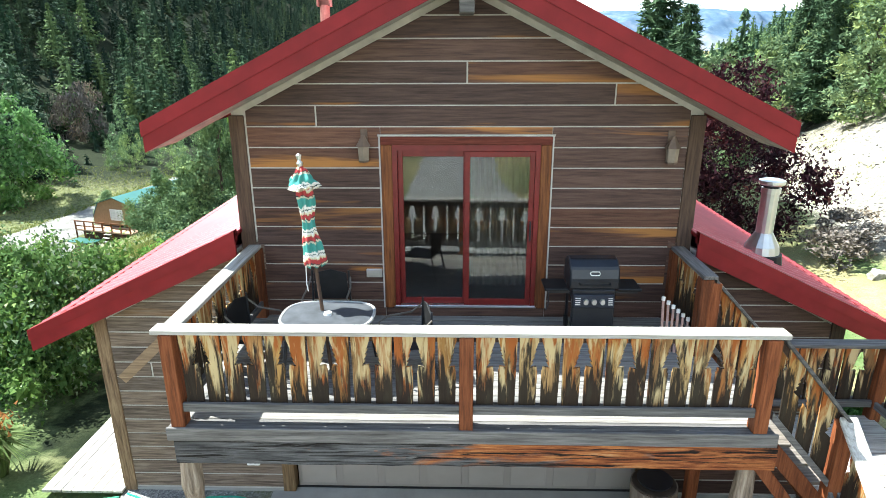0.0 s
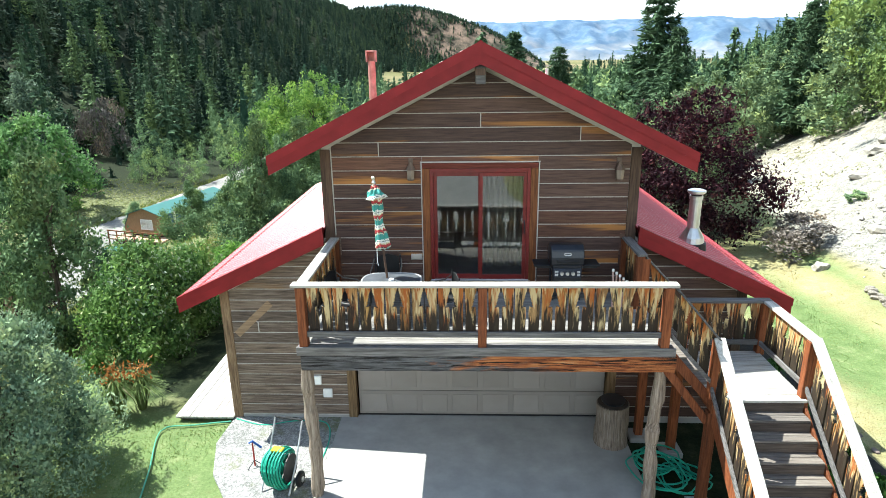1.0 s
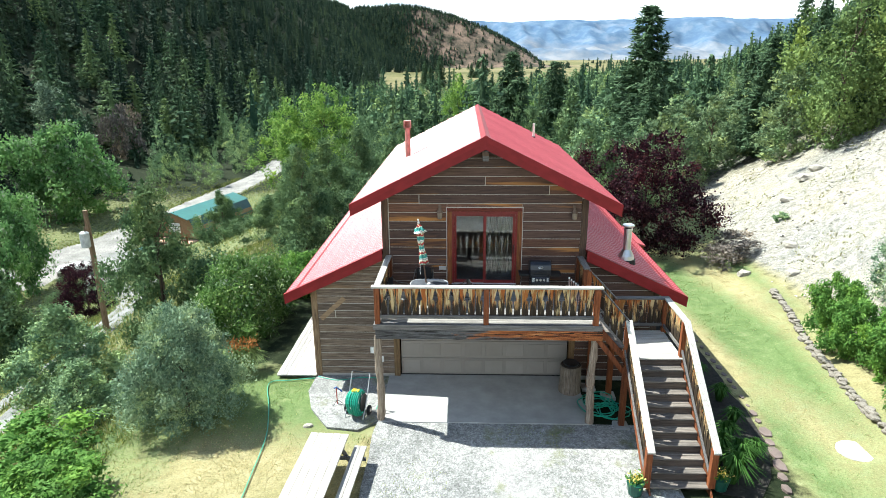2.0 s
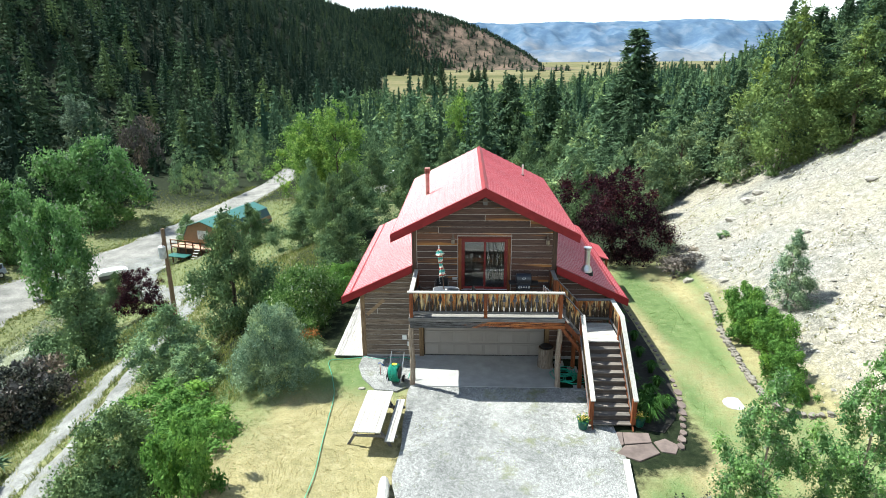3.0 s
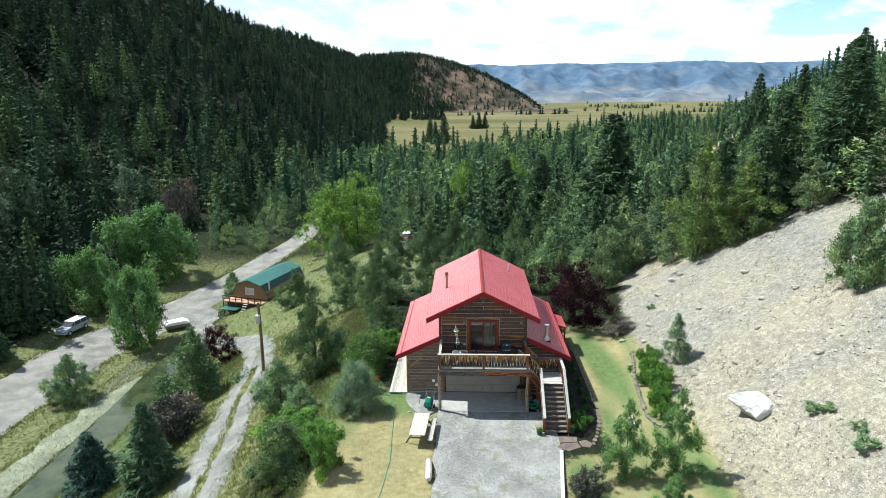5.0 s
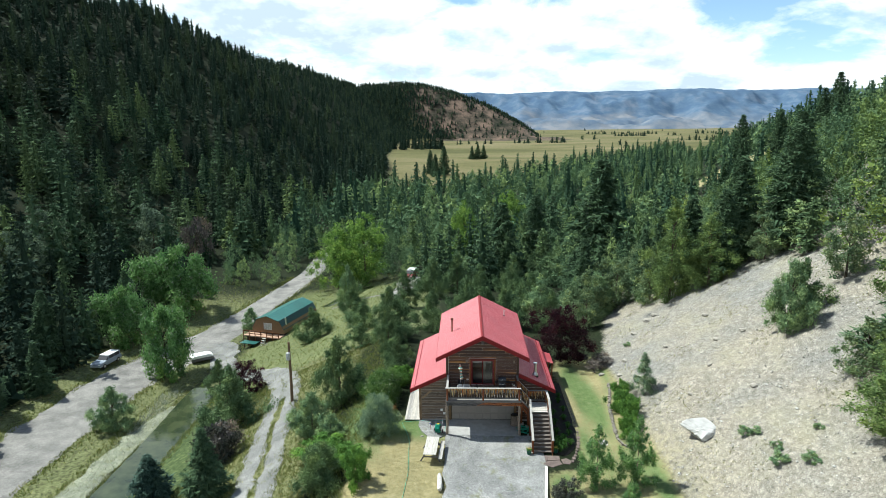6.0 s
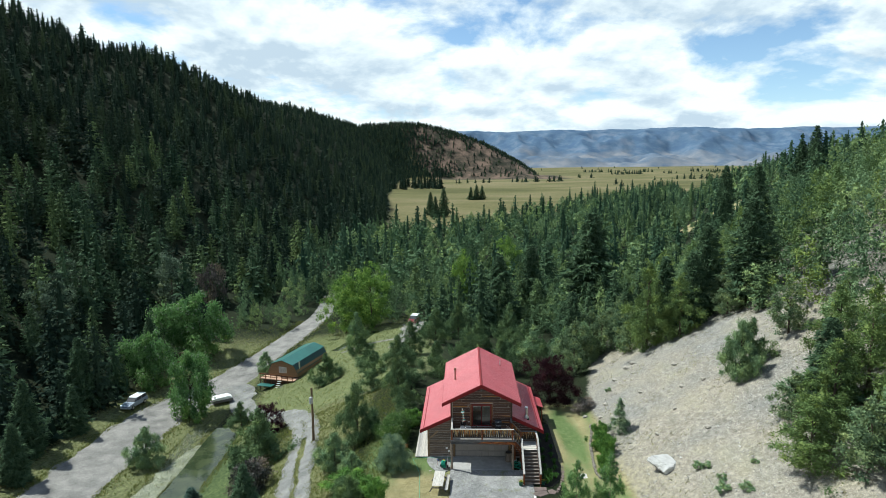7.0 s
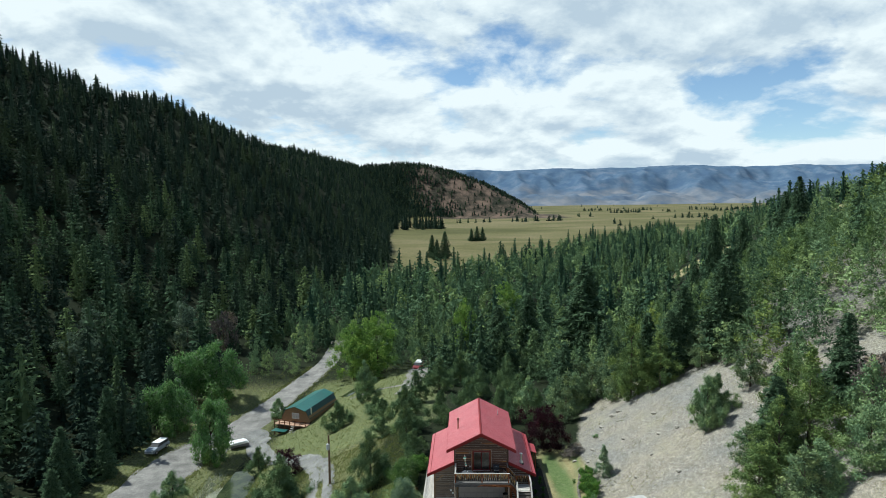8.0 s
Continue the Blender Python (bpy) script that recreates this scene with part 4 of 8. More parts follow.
for sx in (-1, 1):
    roof_plane(sx * 0.02, 7.07, sx * 3.5, upper_top(3.5), 1.84, 13.05, "upper_slope")
    roof_plane(sx * 2.76, lower_top(2.76), sx * 5.52, lower_top(5.52), 2.16, 12.8, "lower_slope")
    for (xi, zi, xo, zo, y, d, nm) in ((0.0, 7.10, 3.52, upper_top(3.52) + 0.02, 1.80, 0.335, "upper_fascia"), (2.76, lower_top(2.76) + 0.02, 5.55, lower_top(5.55) + 0.02, 2.12, 0.31, "lower_fascia")):
        p = [(sx * xi, zi), (sx * xo, zo), (sx * xo, zo - d * 0.93), (sx * xi, zi - d)]
        hpart(nm, prism(bmesh.new(), p, y, y + 0.035), FASCIA, roof, "red metal fascia board")
        p = [(sx * xi, zi + 0.012), (sx * (xo + 0.01), zo + 0.012), (sx * (xo + 0.01), zo - d * 0.42), (sx * xi, zi - d * 0.42)]
        hpart("drip_edge", prism(bmesh.new(), p, y - 0.014, y + 0.10), FASCIA, roof, "folded red metal drip edge")
        p = [(sx * (xi + 0.02), zi - d + 0.07), (sx * (xo - 0.03), zo - d * 0.93 + 0.07), (sx * (xo - 0.03), zo - d * 0.93 + 0.01), (sx * (xi + 0.02), zi - d + 0.01)]
        hpart("soffit", prism(bmesh.new(), p, y + 0.036, WALL + 0.1), plain("grey_soffit_board", (0.34, 0.33, 0.30), 0.9), roof, "grey soffit boards")
    x = sx * 3.49
    hpart("eave_gutter_edge", boxes((*sorted((x, x + sx * 0.03)), 1.84, 13.05, upper_top(3.5) - 0.17, upper_top(3.5) + 0.012)), FASCIA, roof)
    x = sx * 5.52
    hpart("eave_gutter_edge", boxes((*sorted((x, x + sx * 0.03)), 2.16, 12.8, lower_top(5.52) - 0.20, lower_top(5.52) + 0.012)), FASCIA, roof)
    x = sx * 5.1
    bm = prism(bmesh.new(), [(sx * 5.16, lower_top(5.16) + 0.03), (sx * 5.24, lower_top(5.24) + 0.03), (sx * 5.24, lower_top(5.24)), (sx * 5.16, lower_top(5.16))], 2.16, 12.8)
    hpart("snow_strip", bm, FASCIA, roof, "red metal strip along the eave")
bm = prism(bmesh.new(), [(-0.13, 7.035), (0, 7.125), (0.13, 7.035), (0.13, 7.02), (0, 7.10), (-0.13, 7.02)], 1.82, 13.07)
hpart("ridge_cap", bm, FASCIA, roof, "folded red ridge cap")
hpart("ridge_beam_end", boxes((-0.075, 0.085, 1.88, 2.44, 6.46, 6.73)), DARKGREY, roof, "grey ridge beam end", 0.01)

# sliding door
door = hpart("sliding_door", boxes((-0.90, 0.93, 2.385, 2.52, 2.952, 2.984)), STEEL, None, "two-panel red-framed sliding glass door", 0.006)
hpart("side_trim", boxes((-1.0, -0.87, 2.385, 2.55, 2.952, 5.03)), GOLD, door, "golden brown door trim", 0.006)
hpart("side_trim", boxes((0.90, 1.025, 2.385, 2.55, 2.952, 5.03)), GOLD, door, "golden brown door trim", 0.006)
hpart("head_trim", boxes((-1.0, 1.025, 2.38, 2.55, 5.034, 5.13)), wood("dark_red_trim_wood", ((0.05, 0.012, 0.008), (0.12, 0.03, 0.02), (0.20, 0.06, 0.04)), "x"), door, "dark red head trim", 0.006)
hpart("head_flashing", boxes((-1.03, 1.055, 2.375, 2.42, 5.134, 5.155)), CHINK, door, "pale bead round the trim")
for x in (-1.022, 1.029):
    hpart("side_bead", boxes((x, x + 0.018, 2.39, 2.42, 2.952, 5.13)), CHINK, door)
hpart("outer_jamb", boxes((-0.868, -0.81, 2.40, 2.54, 2.98, 5.03), (0.84, 0.898, 2.40, 2.54, 2.98, 5.03), (-0.81, 0.84, 2.40, 2.54, 4.96, 5.03)), REDPAINT, door, "red door jamb")
for nm, x0, x1, y in (("left_panel", -0.808, 0.045, 2.455), ("right_panel", 0.0, 0.838, 2.415)):
    st = 0.062
    pn = hpart(nm, boxes((x0, x0 + st, y, y + 0.035, 2.985, 4.955), (x1 - st, x1, y, y + 0.035, 2.985, 4.955), (x0 + st, x1 - st, y, y + 0.035, 2.985, 3.07), (x0 + st, x1 - st, y, y + 0.035, 4.885, 4.955)), REDPAINT, door, "red door panel frame", 0.004)
    g = hpart("pane", boxes((x0 + st, x1 - st, y + 0.014, y + 0.02, 3.07, 4.885)), GLASS, pn, "clear window glass")
    g.visible_shadow = False
hpart("door_pull", boxes((0.795, 0.815, 2.385, 2.413, 3.85, 4.10)), BLACKMETAL, door, "black door pull", 0.004)
# Added curtain stands in for the pale reflection in the right pane.
bm = bmesh.new()
n = 60
for k in range(n):
    u0, u1 = k / n, (k + 1) / n
    f = lambda u: 3.1 + 0.035 * math.sin(u * 60) + 0.01 * math.sin(u * 23)
    a = [bm.verts.new((0.02 + 0.85 * u, f(u), z)) for u, z in ((u0, 3.0), (u1, 3.0), (u1, 4.95), (u0, 4.95))]
    bm.faces.new(a)
hpart("curtain", bm, plain("beige_curtain", (0.17, 0.16, 0.13), 0.9, vary=0.1), door, "added beige curtain behind the glass")

# garage door
garage = hpart("garage_door", boxes((-2.36, 2.44, 2.52, 2.56, 0.075, 2.24)), GARAGE, None, "beige sectional garage door")
for r in range(4):
    z0 = 0.08 + r * 0.54
    sec = hpart("section", boxes((-2.36, 2.44, 2.495, 2.52, z0 + 0.006, z0 + 0.532)), GARAGE, garage, bevel=0.004)
    for c in range(8):
        x0 = -2.36 + 0.6 * c
        hpart("raised_panel", boxes((x0 + 0.05, x0 + 0.55, 2.485, 2.497, z0 + 0.07, z0 + 0.46)), GARAGE, sec, bevel=0.006)
hpart("garage_seal", boxes((-2.38, 2.46, 2.48, 2.53, 0.072, 0.10)), BLACK, garage, "black rubber door seal")
for x0 in (-2.56, 2.46):
    hpart("garage_jamb", boxes((x0, x0 + 0.17, WALL - 0.035, 2.56, 0.07, 2.40)), wood("tan_jamb_wood", ((0.10, 0.06, 0.03), (0.22, 0.14, 0.07), (0.33, 0.23, 0.13)), "z"), garage, "tan garage door jamb", 0.006)

# flues
def flue(name, label, x, y, z0, z1, r, material, square=False):
    fl = thing(name, label, "chimney pipe", (x, y, z0))
    h = z1 - z0
    bm = tube(bmesh.new(), [(0, 0, -0.1), (0, 0, h)], r, 16)
    part("pipe", bm, material, fl)
    if square:
        w = r * 1.35
        bm = boxes((-w, -w * 0.7, -w, w, h - 0.02, h + 0.20), (w * 0.7, w, -w, w, h - 0.02, h + 0.20), (-w, w, w * 0.7, w, h - 0.02, h + 0.2), (-w, w, -w, w, h + 0.2, h + 0.23))
        part("square_cap", bm, material, fl, "square rusty cap", 0.004)
    else:
        part("cone_flashing", tube(bmesh.new(), [(0, 0, -0.05), (0, 0, 0.06), (0, 0, 0.20), (0, 0, 0.24)], [r * 2.1, r * 1.95, r * 1.25, r * 1.05], 16), STEEL, fl, "tapered steel flashing")
        part("base_boot", tube(bmesh.new(), [(0, 0, -0.22), (0, 0, -0.05), (0, 0, -0.03)], [r * 2.6, r * 2.4, r * 1.5], 16), BLACK, fl, "black rubber roof boot")
        part("cap_band", tube(bmesh.new(), [(0, 0, h - 0.02), (0, 0, h + 0.05)], [r * 1.12, r * 1.12], 16), STEEL, fl)
        # Black core in the gap under the lid stands for the shade there.
        part("cap_gap", tube(bmesh.new(), [(0, 0, h + 0.05), (0, 0, h + 0.09)], [r * 0.9, r * 0.9], 16), BLACK, fl)
        part("cap_lid", tube(bmesh.new(), [(0, 0, h + 0.09), (0, 0, h + 0.11), (0, 0, h + 0.15), (0, 0, h + 0.165)], [r * 1.3, r * 1.5, r * 1.5, r * 1.1], 16), STEEL, fl, "round steel rain cap")
    return fl


flue("chimney_flue", "galvanised steel chimney flue on the low red roof", 4.12, 3.32, lower_top(4.12) + 0.1, 4.28, 0.11, STEEL)
flue("vent_pipe", "slim rusty vent pipe with a square cap on the roof", -2.39, 6.4, upper_top(2.39) - 0.02, upper_top(2.39) + 0.95, 0.085, RUSTPIPE, True)
v = thing("plumbing_vent", "thin grey plumbing vent on the roof", "vent pipe", (2.1, 10.2, upper_top(2.1)))
part("pipe", tube(bmesh.new(), [(0, 0, -0.1), (0, 0, 0.55)], 0.045, 10), STEEL, v)
part("collar", tube(bmesh.new(), [(0, 0, 0.0), (0, 0, 0.06)], 0.075, 10), BLACK, v)


def wall_lamp():
    lamp = thing("wall_lamp", "small weathered brown wall lantern", "lamp", (-1.19, WALL - 0.03, 5.05), 0, "wall lamps")
    part("back_plate", boxes((-0.04, 0.04, 0.0, 0.016, 0.02, 0.17)), LAMPBROWN, lamp, bevel=0.004)
    part("roof_cap", tube(bmesh.new(), [(0, -0.08, 0.11), (0, -0.08, 0.06), (0, -0.08, -0.02)], [0.018, 0.045, 0.095], 6), LAMPBROWN, lamp, "brown tapered cap")
    g = part("lantern_glass", tube(bmesh.new(), [(0, -0.08, -0.02), (0, -0.08, -0.18)], [0.075, 0.065], 6), plain("frosted_lantern", (0.24, 0.19, 0.145), 0.4), lamp, "dusty lantern glass")
    part("bottom_ring", tube(bmesh.new(), [(0, -0.08, -0.18), (0, -0.08, -0.205)], [0.072, 0.06], 6), LAMPBROWN, lamp)
    return lamp


lamp = wall_lamp()
copy_thing(lamp, pose(2.40, WALL - 0.03, 5.03))
sock = thing("wall_socket", "small grey outdoor socket cover", "socket", (-1.13, WALL - 0.02, 3.42))
part("cover", boxes((-0.10, 0.10, -0.03, 0.0, -0.05, 0.06)), STEEL, sock, bevel=0.006)
for x, z in ((-3.15, 0.9), (-2.95, 0.62)):
    s = thing("wall_box", "small white utility box on the wall", "box", (x, WALL - 0.02, z))
    part("cover", boxes((-0.09, 0.09, -0.05, 0.0, -0.09, 0.09)), WHITE, s, bevel=0.008)

# ---- deck ----
deck = thing("deck", "raised wooden balcony deck on log posts", "deck", (0, 1.2, 2.8))
DK = Vector((0, 1.2, 2.8))


def dpart(name, bm, material, label="", bevel=0.0, parent=None):
    bmesh.ops.translate(bm, verts=bm.verts[:], vec=-DK)
    return part(name, bm, material, parent or deck, label, bevel)


for k in range(17):
    y0 = -0.085 + k * 0.147
    dpart("deck_board", boxes((-2.72, 2.76, y0, y0 + 0.14, 2.79, 2.83)), DECKWOOD if k else DARKGREY, bevel=0.004)
dpart("edge_board", boxes((-2.73, 2.78, -0.115, -0.088, 2.70, 2.835)), DARKGREY, "dark grey edge board", 0.006)
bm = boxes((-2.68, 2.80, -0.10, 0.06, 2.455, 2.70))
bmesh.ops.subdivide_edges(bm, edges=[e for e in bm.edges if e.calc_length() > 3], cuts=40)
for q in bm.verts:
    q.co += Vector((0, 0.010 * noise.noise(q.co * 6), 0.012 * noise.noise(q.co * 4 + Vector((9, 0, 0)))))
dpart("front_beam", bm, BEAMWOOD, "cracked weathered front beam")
for k in range(9):
    x = -2.55 + k * 0.64
    dpart("joist", boxes((x - 0.04, x + 0.04, 0.07, 2.40, 2.58, 2.785)), CORNER)
for sx in (-1, 1):
    x = 2.65 * sx
    bm = bmesh.new()
    pts = [(x + 0.02 * math.sin(z * 3 + sx), 0.12 + 0.015 * math.cos(z * 4), z) for z in np.linspace(0.05, 2.45, 14)]
    tube(bm, pts, [0.104 - 0.010 * k / 13 + 0.013 * math.sin(k * 1.9 + sx) for k in range(14)], 12)
    for q in bm.verts:
        q.co += Vector((noise.noise(q.co * 9), noise.noise(q.co * 9 + Vector((4, 4, 4))), 0)) * 0.016
    dpart("log_post", bm, PALEBARK, "rough peeled log post")

# railings: slats in pairs with a fir-tree cut between them
TREE_CUT = ((0.014, 0.0), (0.010, 0.42), (0.016, 0.425), (0.018, 0.468), (0.080, 0.455), (0.046, 0.520), (0.068, 0.512), (0.034, 0.575), (0.054, 0.568), (0.024, 0.628), (0.038, 0.622), (0.009, 0.715), (0.005, 0.74))


def slat_outline(w, h, k, cut_right):
    """A slat of width w and height h whose ends follow the slope k."""
    s = h / 0.81
    pts = [(0.011, 0), (w - TREE_CUT[0][0], 0)] + [(w - a, b * s) for a, b in TREE_CUT[1:]] + [(w - 0.006, h), (0, h)]
    if not cut_right:
        pts = [(w - x, z) for x, z in pts][::-1]
    return [(x, z + k * x) for x, z in pts]


SLATS = {}


def railing(a, b, za, zb, posts, label, cap_mat, rail_mat, height=0.98, cut_first=True, cap_over=(0.05, 0.05), post_w=0.125, low=0.15):
    """A railing from a to b (x, y), floor heights za and zb; posts: places along it from 0 to 1."""
    L = math.hypot(b[0] - a[0], b[1] - a[1])
    k = (zb - za) / L
    turn = math.degrees(math.atan2(b[1] - a[1], b[0] - a[0]))
    rail = thing("railing", label, "railing", (a[0], a[1], za), turn, "deck and stair railings")
    o0, o1 = cap_over
    h = height
    part("cap_rail", prism(bmesh.new(), [(-o0, h - 0.045 - k * o0), (L + o1, h - 0.045 + k * (L + o1)), (L + o1, h + k * (L + o1)), (-o0, h - k * o0)], -0.075, 0.085), cap_mat, rail, "broad silvered cap board", 0.006)
    for y0, y1 in ((-0.06, -0.022), (0.022, 0.06)):
        part("bottom_rail", prism(bmesh.new(), [(0, low), (L, low + k * L), (L, low + 0.085 + k * L), (0, low + 0.085)], y0, y1), rail_mat, rail, "grey bottom rail", 0.004)
        part("top_rail", prism(bmesh.new(), [(0, h - 0.13), (L, h - 0.13 + k * L), (L, h - 0.05 + k * L), (0, h - 0.05)], y0 * 0.9, y1 * 0.9), CORNER if y0 > 0 else POST, rail) if y0 > 0 else None
    ends = sorted(posts)
    for p in ends:
        x = p * L
        part("post", boxes((x - post_w / 2, x + post_w / 2, -0.085, 0.055, k * x - 0.03, k * x + h - 0.048)), POST, rail, "red-brown post", 0.008)
    spans = list(zip(ends, ends[1:])) if len(ends) > 1 else [(0, 1)]
    for s0, s1 in spans:
        x0, x1 = s0 * L + post_w / 2 + 0.01, s1 * L - post_w / 2 - 0.01
        n = max(2, round((x1 - x0) / 0.196))
        w = (x1 - x0) / n
        sh = h - low - 0.05
        for i in range(n):
            right = (i % 2 == 0) == cut_first
            key = (round(w, 3), round(sh, 3), round(k, 3), right)
            if key not in SLATS:
                SLATS[key] = mesh_of("slat", prism(bmesh.new(), slat_outline(w - 0.018, sh, k, right), -0.012, 0.012), SLAT)
            x = x0 + i * w + 0.009
            share("slat", SLATS[key], rail, pose(x, random.uniform(-0.004, 0.004), low + 0.02 + k * x + random.uniform(-0.006, 0.006)))
    return rail


random.seed(11)
railing((-2.62, -0.01), (2.62, -0.01), 2.83, 2.83, (0.0, 0.5, 1.0), "front balcony railing with fir-tree cut-outs in streaked slats", GREYWOOD, DARKGREY, 0.965, True, (0.13, 0.13))
railing((-2.61, 0.09), (-2.61, 2.36), 2.83, 2.83, (1.0,), "side balcony railing with fir-tree cut-outs", GREYWOOD, DARKGREY, 0.963, False, (0.0, 0.03))
railing((2.62, 2.36), (2.62, 1.42), 2.83, 2.83, (0.0, 1.0), "short balcony railing beside the house wall", DARKGREY, DARKGREY, 0.963, True, (0.03, 0.08))
railing((2.72, 0.0), (3.40, 0.0), 2.80, 2.02, (1.0,), "steep railing of the short upper steps", DARKGREY, DARKGREY, 0.96, True, (0.0, 0.04))
railing((2.70, 1.44), (3.44, 1.46), 2.80, 2.02, (0.0,), "steep railing of the short upper steps", DARKGREY, DARKGREY, 0.95, False, (0.0, 0.04))
railing((3.46, 1.50), (4.76, 1.50), 2.0, 2.0, (0.0, 1.0), "landing railing with fir-tree cut-outs", DARKGREY, DARKGREY, 0.95, True, (0.02, 0.10))
railing((4.77, 1.42), (4.77, 0.02), 2.0, 2.0, (1.0,), "landing railing with fir-tree cut-outs", GREYWOOD, DARKGREY, 0.952, True, (0.0, 0.04))
railing((3.40, -0.08), (3.40, -2.42), 1.98, 0.18, (1.0,), "sloping stair railing with fir-tree cut-outs", GREYWOOD, DARKGREY, 0.96, False, (0.05, 0.10))
railing((4.77, -0.06), (4.77, -2.42), 1.98, 0.18, (1.0,), "sloping stair railing with fir-tree cut-outs", GREYWOOD, DARKGREY, 0.96, True, (0.05, 0.10))

# stairs
stairs = thing("staircase", "open wooden outdoor staircase with a landing", "stairs", (4.08, -1.3, 0))
ST = Vector((4.08, -1.3, 0))


def spart(name, bm, material, label="", bevel=0.0):
    bmesh.ops.translate(bm, verts=bm.verts[:], vec=-ST)
    return part(name, bm, material, stairs, label, bevel)


RISE, GO = 0.182, 0.238
for k in range(10):
    z, y = 2.0 - RISE * (k + 1), -0.10 - GO * (k + 1)
    spart("tread", boxes((3.46, 4.71, y, y + 0.13, z - 0.04, z)), TREAD, bevel=0.006)
    spart("tread", boxes((3.46, 4.71, y + 0.138, y + GO + 0.01, z - 0.04, z)), TREAD, bevel=0.006)
    spart("riser", boxes((3.46, 4.71, y + GO - 0.005, y + GO + 0.015, z + 0.002, z + RISE - 0.042)), RISERWOOD)
for x in (3.42, 4.72):
    p = [(0.02, 2.0), (-2.62, 0.02), (-2.62, -0.12), (-2.3, -0.12), (0.02, 1.66)]
    spart("stringer", prism(bmesh.new(), p, x, x + 0.04, axes="yz"), POST, "red-brown stair stringer", 0.004)
for k in range(9):
    y = -0.10 + k * 0.18
    spart("landing_board", boxes((3.42, 4.76, y, y + 0.172, 1.96, 2.0)), GREYWOOD, bevel=0.004)
spart("landing_frame", boxes((3.40, 4.78, -0.09, -0.05, 1.76, 1.955), (3.40, 4.78, 1.50, 1.54, 1.76, 1.955), (3.40, 3.44, -0.05, 1.5, 1.76, 1.955), (4.74, 4.78, -0.05, 1.5, 1.76, 1.955)), POST, "red-brown landing frame", 0.004)
for k in range(3):
    z = 2.83 - 0.2075 * (k + 1)
    x = 2.78 + 0.21 * k
    spart("upper_tread", boxes((x, x + 0.23, 0.06, 1.40, z - 0.04, z)), TREAD, bevel=0.006)
for y in (0.06, 1.40):
    p = [(2.74, 2.79), (3.44, 1.99), (3.44, 1.78), (2.74, 2.56)]
    spart("upper_stringer", prism(bmesh.new(), p, y - 0.03, y + 0.01), POST, bevel=0.004)
for x, y in ((3.44, 0.0), (3.44, 1.46), (4.74, 0.0), (4.74, 1.46), (2.98, 1.9)):
    spart("support_post", boxes((x - 0.07, x + 0.07, y - 0.07, y + 0.07, 0.0, 1.76 if x > 3.2 else 2.6)), POST, "red-brown support post", 0.01)
    spart("post_footing", boxes((x - 0.18, x + 0.18, y - 0.18, y + 0.18, -0.1, 0.09)), CONCRETE, bevel=0.01)
bm = bmesh.new()
box(bm, 0, 1.1, -0.05, 0.05, -0.06, 0.06, pose(2.72, 0.05, 2.42, 0, 52, 0))
spart("knee_brace", bm, POST, "red-brown knee brace", 0.006)


# ---- plants ----
def unit(v):
    return v / (np.linalg.norm(v, axis=-1, keepdims=True) + 1e-9)


def leaves_at(rng, P, size, out=None, flat=0.0, slim=0.45):
    """Small triangles at points P (n, 3), lying at random, or partly along the directions out."""
    n = len(P)
    d = unit(rng.normal(size=(n, 3)))
    if out is not None:
        d = unit(d + 1.2 * out)
    side = unit(np.cross(d, unit(rng.normal(size=(n, 3)) + np.array([0, 0, flat]))))
    s = (size * rng.uniform(0.6, 1.4, n))[:, None]
    return np.stack([P - side * s * slim, P + side * s * slim, P + d * s * 1.5], 1)


